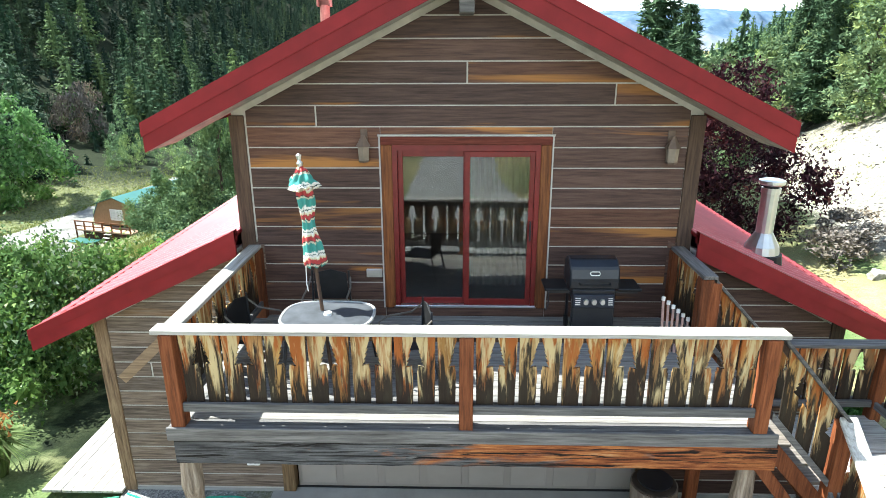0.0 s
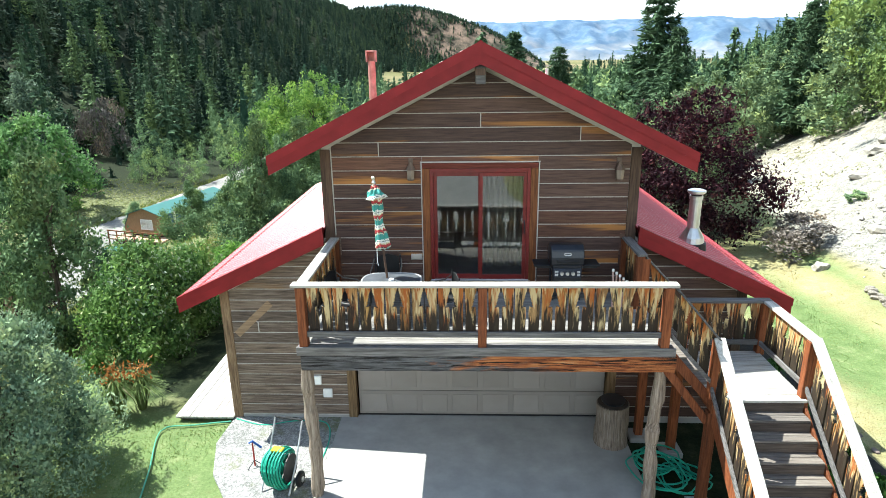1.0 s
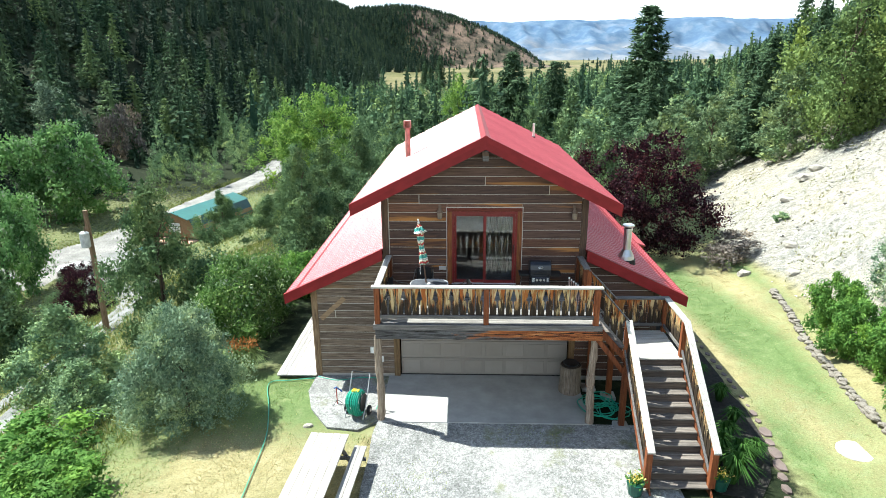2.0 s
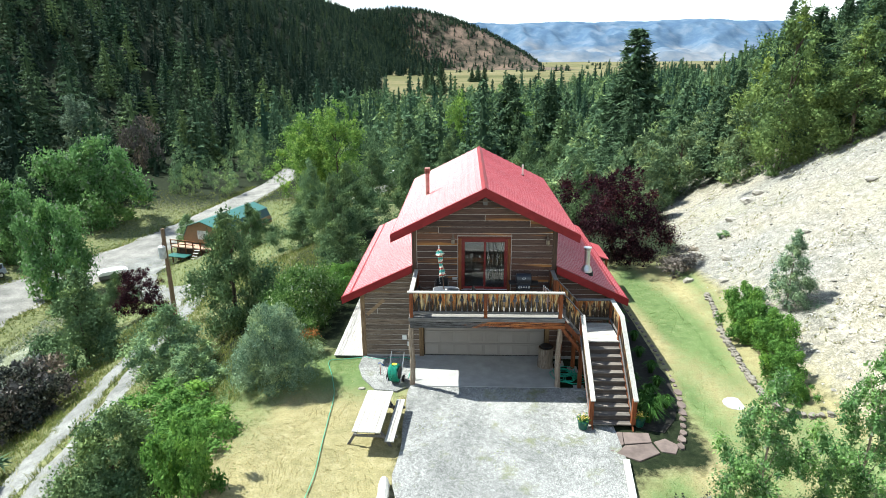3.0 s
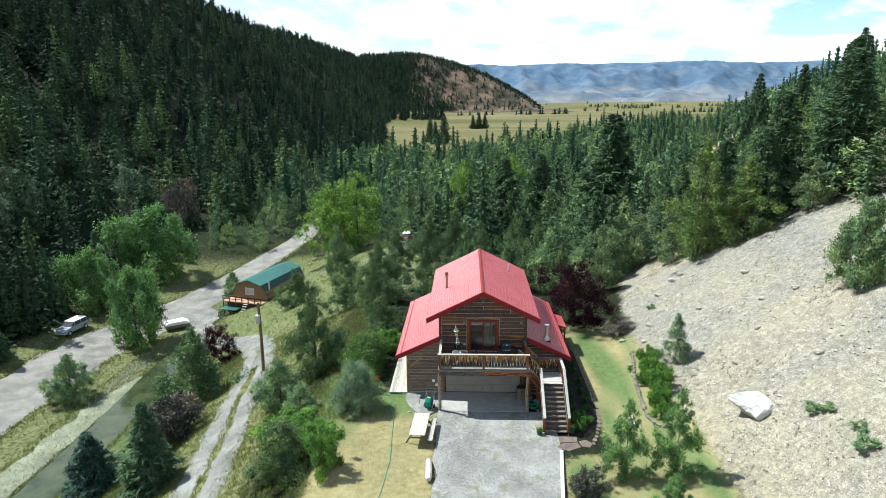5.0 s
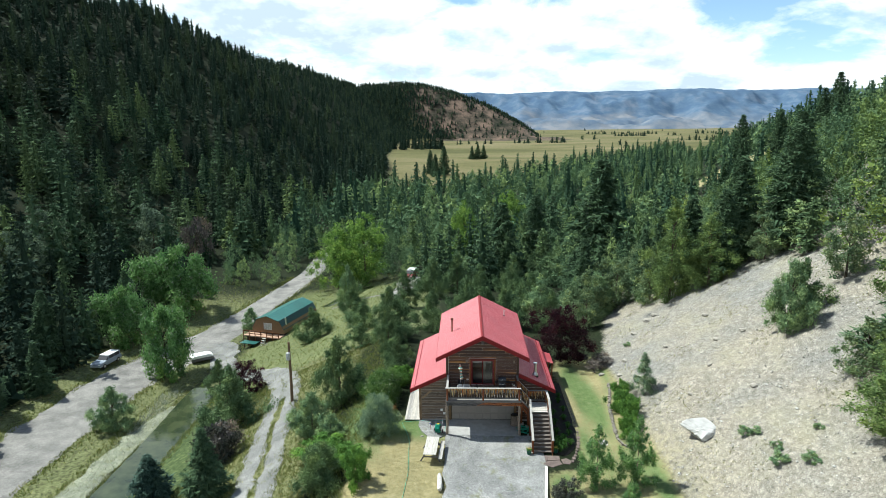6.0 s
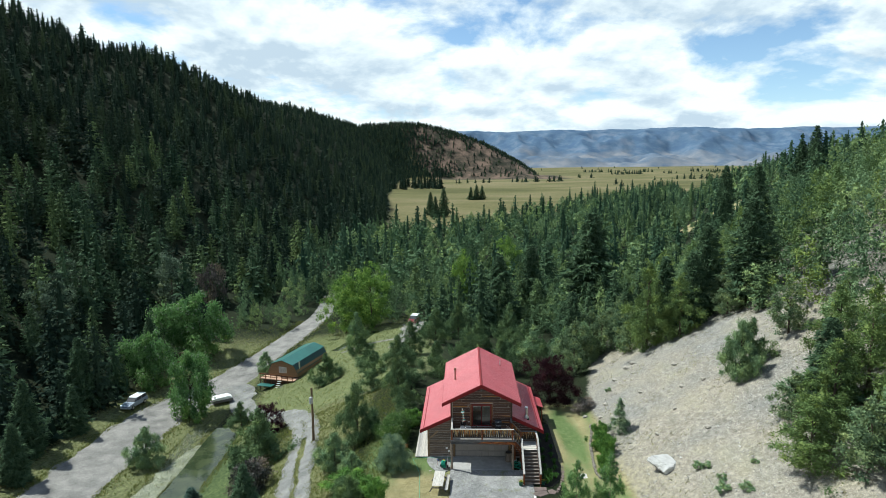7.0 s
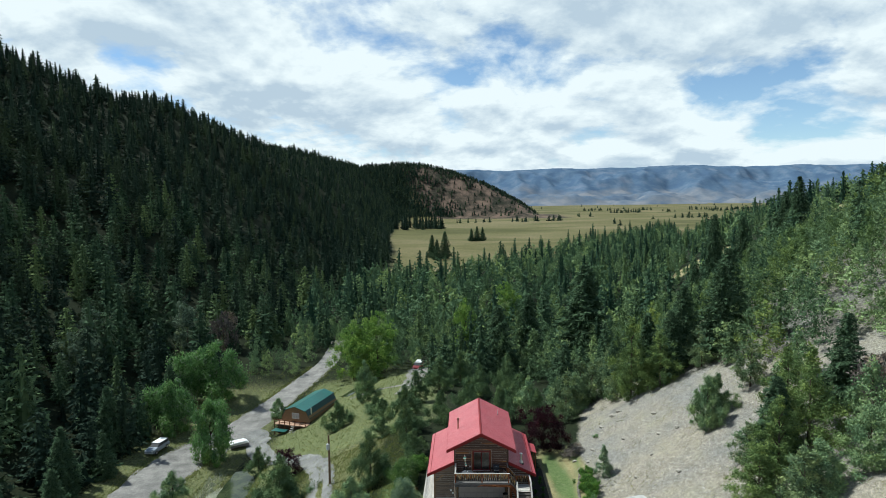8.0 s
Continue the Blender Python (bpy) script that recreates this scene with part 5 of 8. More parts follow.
def conifer_tris(seed, branches, sprays, wide=0.24, base=0.07, bulge=0.8, lump=0.22, size=0.20, whorls=22, droop=0.35, core=0.40, steep=0.85, slim=0.40):
    """A conifer of height 1 and radius 1 (the true radius is about wide times the height): clumps of needles along uneven, drooping branches round a dark heart."""
    rng = np.random.default_rng(seed)
    u = ((np.arange(branches) + rng.uniform(0, 1, branches)) / branches) ** 1.25
    u = np.clip(0.55 * np.round(u * whorls) / whorls + 0.45 * u, 0, 0.965)
    az = np.arange(branches) * 2.39996 + rng.normal(0, 0.25, branches)
    ph = rng.uniform(0, math.tau, 4)
    prof = (1 - u) ** bulge * np.minimum(1, 0.62 + 2.6 * u)
    uneven = 1 + lump * np.sin(2 * az + ph[0] + 6 * u) + 0.7 * lump * np.sin(3 * az + ph[1] - 11 * u) + 0.6 * lump * np.sin(17 * u + ph[2])
    L = prof * uneven * rng.uniform(0.74, 1.08, branches) + 0.05
    t = 1 - 0.72 * rng.uniform(0, 1, (branches, sprays)) ** 1.4
    yaw = rng.normal(0, 0.75, (branches, sprays))
    ln = size * (0.55 + 0.65 * (1 - u))[:, None] * rng.uniform(0.6, 1.35, t.shape)
    swing = rng.normal(0, 0.10, t.shape) * L[:, None]
    p = np.stack([L[:, None] * t * np.cos(az)[:, None] - swing * np.sin(az)[:, None], L[:, None] * t * np.sin(az)[:, None] + swing * np.cos(az)[:, None],
                  L[:, None] * (droop * (0.75 * t * t - t) + 0.02) + rng.normal(0, 0.03, t.shape)], -1)
    out = np.stack([np.cos(az[:, None] + yaw), np.sin(az[:, None] + yaw), np.zeros(yaw.shape)], -1)
    face = unit(steep * out + np.array([0, 0, 0.80]) + 0.42 * rng.normal(size=out.shape))
    d = 0.9 * out + np.array([0, 0, -0.35]) + 0.45 * rng.normal(size=out.shape)
    d = unit(d - face * np.sum(d * face, -1, keepdims=True))
    side = np.cross(d, face)
    w = (ln * slim * rng.uniform(0.75, 1.3, t.shape))[..., None]
    q = p - d * 0.35 * ln[..., None]
    tris = np.stack([q - side * w, q + side * w, q + d * ln[..., None] * 1.25], 2)
    tris[..., 2] = tris[..., 2] * wide + (base + (0.98 - base) * u)[:, None, None]
    tris = tris.reshape(-1, 3, 3)
    a = np.arange(7) * math.tau / 7
    rings = [np.stack([r * np.cos(a), r * np.sin(a), np.full(7, z)], -1) for r, z in ((core, base + 0.05), (core * 0.62 ** bulge, 0.42), (0.03, 0.95))]
    heart = np.concatenate([np.stack(f, 1) for p, q in zip(rings, rings[1:]) for f in ((p, np.roll(p, -1, 0), q), (q, np.roll(p, -1, 0), np.roll(q, -1, 0)))])
    tris[..., 2] = np.clip(tris[..., 2], 0.005, 1.01)
    return np.concatenate([tris, heart])


def cloud_tris(seed, n, size, lobes, shape, fill=0.55, ragged=0.3, upright=0.0, squash=0.6, lobed=False, swell=1.0):
    """A crown of height 1 and radius 1: leaves lying over many separate lobes within an outline (shape gives the radius at a height)."""
    rng = np.random.default_rng(seed)
    bulge = rng.uniform(0, math.tau, 4)
    cents, rads = [], []
    for k in range(lobes):
        z = 0.05 + 0.90 * (k + rng.uniform(0, 1)) / lobes
        a = rng.uniform(0, math.tau)
        env = shape(z) * (1 + ragged * (0.45 * math.sin(2 * a + bulge[0] + 3 * z) + 0.35 * math.sin(3 * a + bulge[1] - 5 * z)))
        q = env * math.sqrt(rng.uniform(0.10, 1)) * (0.95 + ragged * rng.uniform(-0.4, 0.5))
        rads.append(swell * (0.085 + 0.13 * env) * rng.uniform(0.55, 1.35))
        cents.append((q * math.cos(a), q * math.sin(a), z + ragged * 0.06 * rng.normal()))
    cents, rads = np.array(cents), np.array(rads)
    pick = rng.choice(lobes, n, p=rads ** 2 / np.sum(rads ** 2))
    d = unit(rng.normal(size=(n, 3)) + np.array([0, 0, 0.25]))
    core = rng.uniform(0, 1, n) < (0.20 if n > 4000 else 0.10)
    rad = np.where(core, 0.42, 1.0) * rads[pick] * (fill + (1 - fill) * rng.uniform(0, 1, n)) * (1 + ragged * 0.5 * np.abs(rng.normal(size=n)))
    P = cents[pick] + d * rad[:, None] * np.array([1, 1, squash])
    P[:, 2] = np.clip(P[:, 2], 0.01, 1.12)
    facing = unit(d + 0.55 * unit(rng.normal(size=(n, 3))))
    axis = unit(np.cross(facing, unit(rng.normal(size=(n, 3)))) + 0.35 * d + np.array([0, 0, upright]))
    side = unit(np.cross(axis, facing))
    s = (size * rng.uniform(0.55, 1.45, n) * np.where(core, 1.9, 1.0))[:, None]
    axis, side = axis * np.array([1, 1, squash]), side * np.array([1, 1, squash])
    tris = np.stack([P - side * s * 0.5, P + side * s * 0.5, P + axis * s * 1.4], 1)
    return (tris, np.clip(0.5 + 0.17 * rng.normal(size=lobes), 0.1, 0.9)[pick]) if lobed else tris


def round_shape(z):
    return max(0.08, math.sqrt(max(0.0, 1 - (2 * z - 0.9) ** 2 * 0.95)))


def cone_shape(z):
    return max(0.08, min(1.0, (1.02 - z) * 1.25) * min(1.0, 0.5 + z * 3))


def spire_shape(z):
    return max(0.06, min(1.0, 0.55 + 2.2 * z) * (1.0 - z ** 1.35))


def egg_shape(z):
    return max(0.12, max(0.0, 1 - abs(2 * z - 0.92) ** 2.4) ** 0.6)


def dome_shape(z):
    return max(0.10, math.sqrt(max(0.0, 1 - z ** 2.3)) * min(1.0, 0.78 + z))


def trunk_bm(h, r, limbs, seed, spread=0.6, start=0.25, lean=0.04):
    rng = random.Random(seed)
    bm = bmesh.new()
    pts = [(lean * math.sin(3 * t) * h * 0.3, lean * math.cos(2 * t) * h * 0.2 - lean * h * 0.2, t * h) for t in (-0.05, 0.1, 0.35, 0.6, 0.85)]
    tube(bm, pts, [r * 1.25, r, r * 0.75, r * 0.45, r * 0.15], 7)
    for i in range(limbs):
        z = h * (start + (0.8 - start) * i / max(1, limbs - 1))
        a = rng.uniform(0, math.tau)
        L = spread * h * rng.uniform(0.25, 0.5)
        p0 = Vector((0, 0, z))
        p1 = p0 + Vector((math.cos(a), math.sin(a), 0.5)) * L * 0.5
        p2 = p1 + Vector((math.cos(a), math.sin(a), 0.7)) * L * 0.5
        tube(bm, [p0, p1, p2], [r * 0.4, r * 0.25, r * 0.08], 5)
    return bm


PLANTS = {}


def plant(kind, name, label, category, x, y, h, r, turn=None, z=None, sink=0.08, group=""):
    """A plant of a kind that PLANTS describes, h high and r wide at its foot, set on the ground."""
    crown, trunk = PLANTS[kind]
    z = float(ground_height(x, y)) - sink if z is None else z
    ob = thing(name, label, category, (x, y, z), random.uniform(0, 360) if turn is None else turn, group)
    m = Matrix.Diagonal((r, r, h, 1))
    share("crown", crown, ob, m)
    if trunk:
        share("trunk", trunk, ob, Matrix.Diagonal((min(r, 0.35 * h), min(r, 0.35 * h), h, 1)))
    return ob


def kind(key, tris, mat, trunk=None, bark=None):
    me = tri_mesh(key + "_crown", *((tris[0], mat, tris[1]) if isinstance(tris, tuple) else (tris, mat)))
    PLANTS[key] = (me, mesh_of(key + "_trunk", trunk, bark or BARK) if trunk else None)


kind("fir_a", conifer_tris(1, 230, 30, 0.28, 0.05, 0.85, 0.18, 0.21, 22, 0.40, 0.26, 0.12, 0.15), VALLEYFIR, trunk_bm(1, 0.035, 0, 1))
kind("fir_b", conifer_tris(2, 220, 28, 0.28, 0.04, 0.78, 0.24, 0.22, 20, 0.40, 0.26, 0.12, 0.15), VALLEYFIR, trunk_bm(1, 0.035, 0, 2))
kind("blue_spruce", conifer_tris(3, 210, 28, 0.42, 0.03, 0.85, 0.13, 0.20, 18, 0.2, 0.26, 0.15, 0.15), SPRUCE, trunk_bm(1, 0.04, 0, 3))
kind("juniper_a", cloud_tris(4, 20000, 0.030, 110, spire_shape, upright=0.2, ragged=0.75, squash=0.42, lobed=True), DARKJUNIPER, trunk_bm(0.8, 0.06, 6, 4))
kind("juniper_b", cloud_tris(5, 15000, 0.034, 90, cone_shape, upright=0.2, ragged=0.7, squash=0.52, lobed=True), DARKJUNIPER, trunk_bm(0.8, 0.06, 6, 5))
kind("pale_juniper", cloud_tris(6, 15000, 0.033, 90, cone_shape, upright=0.2, ragged=0.65, squash=0.5, lobed=True), PALEJUNIPER, trunk_bm(0.8, 0.06, 8, 6))
kind("pine", cloud_tris(7, 16000, 0.032, 140, spire_shape, upright=0.1, ragged=0.85, squash=0.30, lobed=True), YELLOWPINE, trunk_bm(0.9, 0.05, 8, 7))
kind("blue_shrub", cloud_tris(8, 48000, 0.023, 130, dome_shape, fill=0.75, upright=0.5, ragged=0.14, squash=0.52, lobed=True, swell=1.15), BLUESHRUB, trunk_bm(0.7, 0.05, 8, 8))
kind("broadleaf", cloud_tris(9, 26000, 0.031, 80, dome_shape, ragged=0.5, squash=0.9, lobed=True, swell=1.15), BROADLEAF, trunk_bm(0.7, 0.05, 8, 9))
kind("big_broadleaf", cloud_tris(10, 13000, 0.050, 64, egg_shape, ragged=0.5, squash=0.5, lobed=True, swell=1.25), ASPEN, trunk_bm(0.8, 0.05, 9, 10))
kind("aspen", cloud_tris(11, 14000, 0.036, 120, spire_shape, ragged=0.75, squash=0.31, lobed=True), ASPEN, trunk_bm(0.9, 0.03, 10, 11), PALEBARK)
kind("lime_tree", cloud_tris(12, 10000, 0.043, 130, egg_shape, ragged=0.55, squash=0.33, lobed=True), LIME, trunk_bm(0.8, 0.04, 9, 12))
kind("purple_tree", cloud_tris(13, 20000, 0.026, 90, egg_shape, ragged=0.6, squash=0.47, lobed=True), PURPLE, trunk_bm(0.7, 0.05, 9, 13))
kind("green_dome", cloud_tris(16, 22000, 0.034, 80, dome_shape, upright=0.3, ragged=0.45, squash=0.5, lobed=True, swell=1.25), DARKJUNIPER, trunk_bm(0.7, 0.05, 8, 16))
kind("poplar", cloud_tris(17, 9000, 0.05, 90, egg_shape, ragged=0.7, squash=0.36, lobed=True), GREYLEAF, trunk_bm(0.8, 0.04, 9, 17))
kind("dry_juniper", cloud_tris(24, 5500, 0.046, 100, spire_shape, upright=0.1, ragged=0.75, squash=0.36, lobed=True), DRYJUNIPER, trunk_bm(0.85, 0.05, 9, 24))
kind("slope_juniper", cloud_tris(25, 5500, 0.046, 100, cone_shape, upright=0.1, ragged=0.75, squash=0.42, lobed=True), PALEJUNIPER, trunk_bm(0.85, 0.05, 9, 25))
kind("dark_shrub", cloud_tris(26, 9000, 0.045, 70, round_shape, ragged=0.7, squash=0.6, lobed=True), DARKLEAF, trunk_bm(0.8, 0.05, 10, 26))
kind("tuft", cloud_tris(18, 1500, 0.10, 24, round_shape, ragged=0.5, lobed=True), PALEJUNIPER, None)
kind("pale_aspen", cloud_tris(19, 14000, 0.034, 110, spire_shape, ragged=0.75, squash=0.31, lobed=True), leafy("pale_aspen_leaves", (0.10, 0.16, 0.09), (0.27, 0.36, 0.22), 0.6, None, 0.35), trunk_bm(0.9, 0.03, 10, 19), PALEBARK)
kind("green_shrub", cloud_tris(14, 8000, 0.050, 60, round_shape, ragged=0.5, squash=0.7, lobed=True), BRIGHT, None)
kind("bare_shrub", cloud_tris(15, 3500, 0.06, 60, round_shape, ragged=0.7, upright=0.5, lobed=True), DEADTWIG, trunk_bm(0.8, 0.05, 10, 15))

random.seed(21)
plant("blue_shrub", "shrub", "rounded blue-grey needled shrub at the lawn's edge", "shrub", -7.8, 0.3, 3.2, 1.5)
plant("broadleaf", "shrub", "dense dark green leafy shrub beside the wooden walk", "shrub", -8.3, 6.1, 2.5, 1.8)
plant("green_shrub", "shrub", "bright green shrub behind the leafy one", "shrub", -7.0, 9.2, 1.7, 1.1)
plant("juniper_a", "juniper_tree", "tall dark green juniper among shrubs", "tree", -12.4, 8.5, 6.4, 2.1)
plant("juniper_b", "juniper_tree", "dark green juniper behind the tall one", "tree", -14.5, 34.0, 3.4, 2.3)
plant("pale_juniper", "juniper_tree", "pale grey-green juniper beside the track", "tree", -13.9, 4.4, 3.6, 2.0)
plant("juniper_b", "juniper_tree", "wide dark juniper above the creek", "tree", -24.8, 14.4, 6.4, 3.3)
plant("bare_shrub", "shrub", "dark grey twiggy shrub above the creek", "shrub", -23.0, 6.8, 3.4, 2.0)
plant("dark_shrub", "shrub", "dark sparse-leaved shrub above the creek", "shrub", -23.2, 6.6, 3.6, 1.9)
plant("fir_a", "fir_tree", "slender dark green fir beside the track", "tree", -20.7, -1.0, 6.3, 1.9)
plant("blue_spruce", "spruce_tree", "young blue spruce above the creek", "tree", -27.4, 3.2, 5.0, 2.2)
plant("purple_tree", "maple_tree", "small purple-leaved tree beside the drive", "tree", -26.9, 25.2, 4.3, 1.8)
plant("green_dome", "shrub", "dark green rounded juniper shrub on dry grass", "shrub", -11.0, -5.1, 3.1, 1.5)
plant("green_shrub", "shrub", "narrow green shrub on dry grass", "shrub", -8.3, -6.1, 2.4, 0.95)
plant("green_shrub", "shrub", "low bright green shrub", "shrub", -11.4, -1.2, 1.4, 1.9)
plant("green_shrub", "shrub", "low bright green shrub", "shrub", -9.6, -2.9, 1.2, 1.5)
plant("pale_juniper", "shrub", "pale twiggy shrub behind the bright ones", "shrub", -11.8, 2.0, 2.0, 1.3)
plant("big_broadleaf", "cottonwood_tree", "large rounded green tree across the road", "tree", -55.0, 68.0, 12.6, 5.4)
plant("big_broadleaf", "cottonwood_tree", "green leafy tree across the road", "tree", -56.6, 51.8, 9.8, 3.6)
plant("big_broadleaf", "cottonwood_tree", "green leafy tree beside the road", "tree", -44.6, 40.3, 10.5, 3.3)
plant("pale_juniper", "shrub", "grey-green shrub on the road's verge", "shrub", -44.1, 25.5, 5.4, 2.7)
plant("juniper_a", "shrub", "dark shrub over the creek's end", "shrub", -34.5, 34.5, 4.4, 1.9)
plant("lime_tree", "cottonwood_tree", "tall bright lime-green tree behind the cabin", "tree", -27.5, 79, 13.5, 4.2)
plant("lime_tree", "cottonwood_tree", "tall bright lime-green tree behind the cabin", "tree", -22.0, 80, 14.5, 4.4)
plant("lime_tree", "cottonwood_tree", "young lime-green tree among firs", "tree", -1.5, 92, 15.0, 3.2)
plant("lime_tree", "cottonwood_tree", "distant bright green tree among firs", "tree", 12, 150, 13.0, 4.0)
plant("juniper_b", "juniper_tree", "dark green juniper before the cabin wall", "tree", -23.0, 40.5, 4.6, 2.4)
plant("pale_juniper", "juniper_tree", "pale green young tree near the cabin's far end", "tree", -22.0, 62, 7.0, 2.2)
plant("pale_juniper", "shrub", "grey shrub between cabin and road", "shrub", -39.5, 61, 4.0, 2.2)
for x, y, h, r in ((-72.4, 92.7, 14.5, 5.0), (-80, 62, 11, 3.6), (-86, 76, 10, 3.2)):
    plant("poplar", "poplar_tree", "pale grey-green poplar at the hillside's foot", "tree", x, y, h, r, group="hillside poplars")
for x, y, h, r in ((-9.3, 18.4, 5.2, 1.4), (-7.9, 13.4, 3.2, 1.6), (-13.2, 24.5, 2.8, 1.9), (-10.4, 29.5, 5.2, 2.2), (-16.6, 40.5, 3.0, 1.9), (-9.6, 37.0, 5.6, 2.2), (-20.4, 55.0, 4.4, 1.9), (-5.0, 25.0, 4.6, 2.0), (-1.2, 30.5, 5.4, 2.2), (3.2, 26.0, 5.2, 2.1), (6.6, 31.0, 6.0, 2.3), (-6.2, 45.5, 6.2, 2.4), (0.6, 40.0, 5.8, 2.3), (5.4, 43.0, 7.0, 2.5), (-2.6, 52.0, 6.6, 2.5), (8.2, 24.5, 4.8, 2.0)):
    plant("juniper_a" if h > 5 else "juniper_b", "juniper_tree", "dense dark green juniper between house and cabin", "tree", x, y, h, r, group="junipers behind the house")
for x, y, h, r in ((-59.5, 12.0, 9.5, 2.6), (-57.5, 19.5, 8.0, 2.3), (-60.5, 26.0, 11.0, 2.9), (-58.6, 33.0, 7.5, 2.2), (-62.5, 41.0, 12.0, 3.0), (-61.0, 60.0, 10.5, 2.8)):
    plant("fir_a", "fir_tree", "dark green fir at the edge of the road", "tree", x, y, h, r, group="roadside firs")
plant("bare_shrub", "bare_tree", "leafless grey tree at the hillside's foot", "tree", -68.6, 106, 10.5, 3.4)
plant("purple_tree", "maple_tree", "dense dark purple-leaved tree behind the house", "tree", 7.9, 14.6, 5.8, 2.6)
plant("bare_shrub", "shrub", "bare grey twiggy shrub at the scree's foot", "shrub", 11.0, 12.4, 1.3, 1.3)
plant("dark_shrub", "shrub", "low brown sparse-leaved shrub beside the kerb", "shrub", 4.9, -7.6, 1.3, 0.9)
for x, y, h, r in ((11.2, 4.6, 1.8, 0.85), (10.9, 3.1, 1.7, 0.9), (11.1, 1.7, 1.7, 0.95), (10.6, 0.0, 1.4, 0.75), (10.4, -1.2, 1.0, 0.55)):
    plant("green_shrub", "hedge_shrub", "bright green leafy shrub behind the low garden wall", "shrub", x, y, h, r, group="garden wall shrubs")
plant("pale_aspen", "aspen_tree", "thin pale-leaved young aspen on the scree's foot", "tree", 12.9, 4.6, 3.6, 1.1)
plant("aspen", "aspen_tree", "young green aspen on the lawn", "tree", 7.0, -6.3, 4.4, 1.15)
plant("aspen", "aspen_tree", "young green aspen on the lawn", "tree", 9.5, -6.3, 4.9, 1.2)
plant("aspen", "aspen_tree", "short young aspen on the lawn", "tree", 8.4, -9.4, 2.4, 0.9)
plant("pine", "pine_tree", "yellow-green pine at the top of the scree", "tree", 20.3, 21.7, 11.0, 2.9)
plant("pine", "pine_tree", "yellow-green pine at the top of the scree", "tree", 23.4, 19.6, 7.5, 2.6)
for x, y, h, r in ((27.5, 23.0, 11.5, 3.1), (23.5, 25.5, 10.0, 2.8), (31.0, 19.5, 12.0, 3.2), (34.0, 25.0, 12.5, 3.2)):
    plant("fir_b", "fir_tree", "tall dark fir behind the scree pines", "tree", x, y, h, r, group="firs above the scree")
plant("pale_juniper", "juniper_tree", "grey-green juniper standing on the scree", "tree", 22.8, 2.8, 5.4, 1.9)
plant("juniper_b", "juniper_tree", "grey-green juniper standing on the scree", "tree", 24.4, 4.4, 4.2, 2.0)
plant("pine", "pine_tree", "bushy green pine on the scree", "tree", 21.6, -10.6, 5.2, 2.6)
plant("fir_b", "fir_tree", "young green fir on the scree", "tree", 25.0, -6.2, 7.4, 2.4)
plant("pine", "pine_tree", "yellow-green pine on the scree", "tree", 27.4, -7.0, 8.8, 2.6)
plant("pale_juniper", "juniper_tree", "pale green pine on the scree", "tree", 25.2, -12.6, 4.2, 2.6)
plant("pale_juniper", "juniper_tree", "pale green pine on the scree", "tree", 28.8, -12.6, 4.6, 2.4)
for which, colour, x, y, h, r in (("pine", "yellow-green", 27.8, -2.6, 7.2, 2.3), ("slope_juniper", "pale grey-green", 31.0, -9.2, 6.0, 2.4), ("dry_juniper", "dusty green", 23.6, -13.4, 5.2, 2.2), ("dry_juniper", "dusty green", 33.5, -12.0, 6.2, 2.6), ("slope_juniper", "pale grey-green", 31.0, 1.5, 5.6, 2.2), ("dry_juniper", "dusty green", 28.5, 6.0, 5.4, 2.0)):
    plant(which, "juniper_tree", colour + " tree standing on the stony slope", "tree", x, y, h, r, group="slope trees")
plant("pine", "pine_tree", "tall bushy yellow-green pine on the scree", "tree", 24.2, -8.4, 6.8, 2.4)
plant("dry_juniper", "juniper_tree", "dusty green juniper on the scree", "tree", 23.2, -5.4, 4.0, 1.8)
plant("fir_b", "fir_tree", "dark green fir among slope junipers", "tree", 31.8, -4.6, 8.4, 2.4)
plant("bare_shrub", "shrub", "grey leafless shrub on the slope", "shrub", 33.0, -7.6, 4.6, 2.6)
plant("fir_b", "fir_tree", "very tall dark green fir above the woods", "tree", 25.5, 79, 24.0, 7.8)
plant("fir_a", "fir_tree", "tall dark fir beyond the roof", "tree", 5.0, 62, 15, 5.0)
plant("fir_b", "fir_tree", "tall dark fir beyond the roof", "tree", 13.2, 84, 17, 4.8)
plant("juniper_a", "juniper_tree", "grey-green juniper behind the house", "tree", -9.0, 21, 3.6, 2.0)
plant("pale_juniper", "juniper_tree", "pale green juniper at the scree's edge", "tree", 14.6, 30.5, 5.5, 3.0)
for x, y, r in ((16.4, -5.2, 0.5), (16.9, -8.6, 0.6), (18.1, -9.6, 0.55), (17.3, -7.5, 0.4), (14.2, 14.5, 0.4), (16.9, -5.6, 0.45), (19.5, -7.6, 0.35)):
    plant("tuft", "scree_tuft", "small green tuft growing on the scree", "shrub", x, y, r * 1.1, r, group="scree tufts")


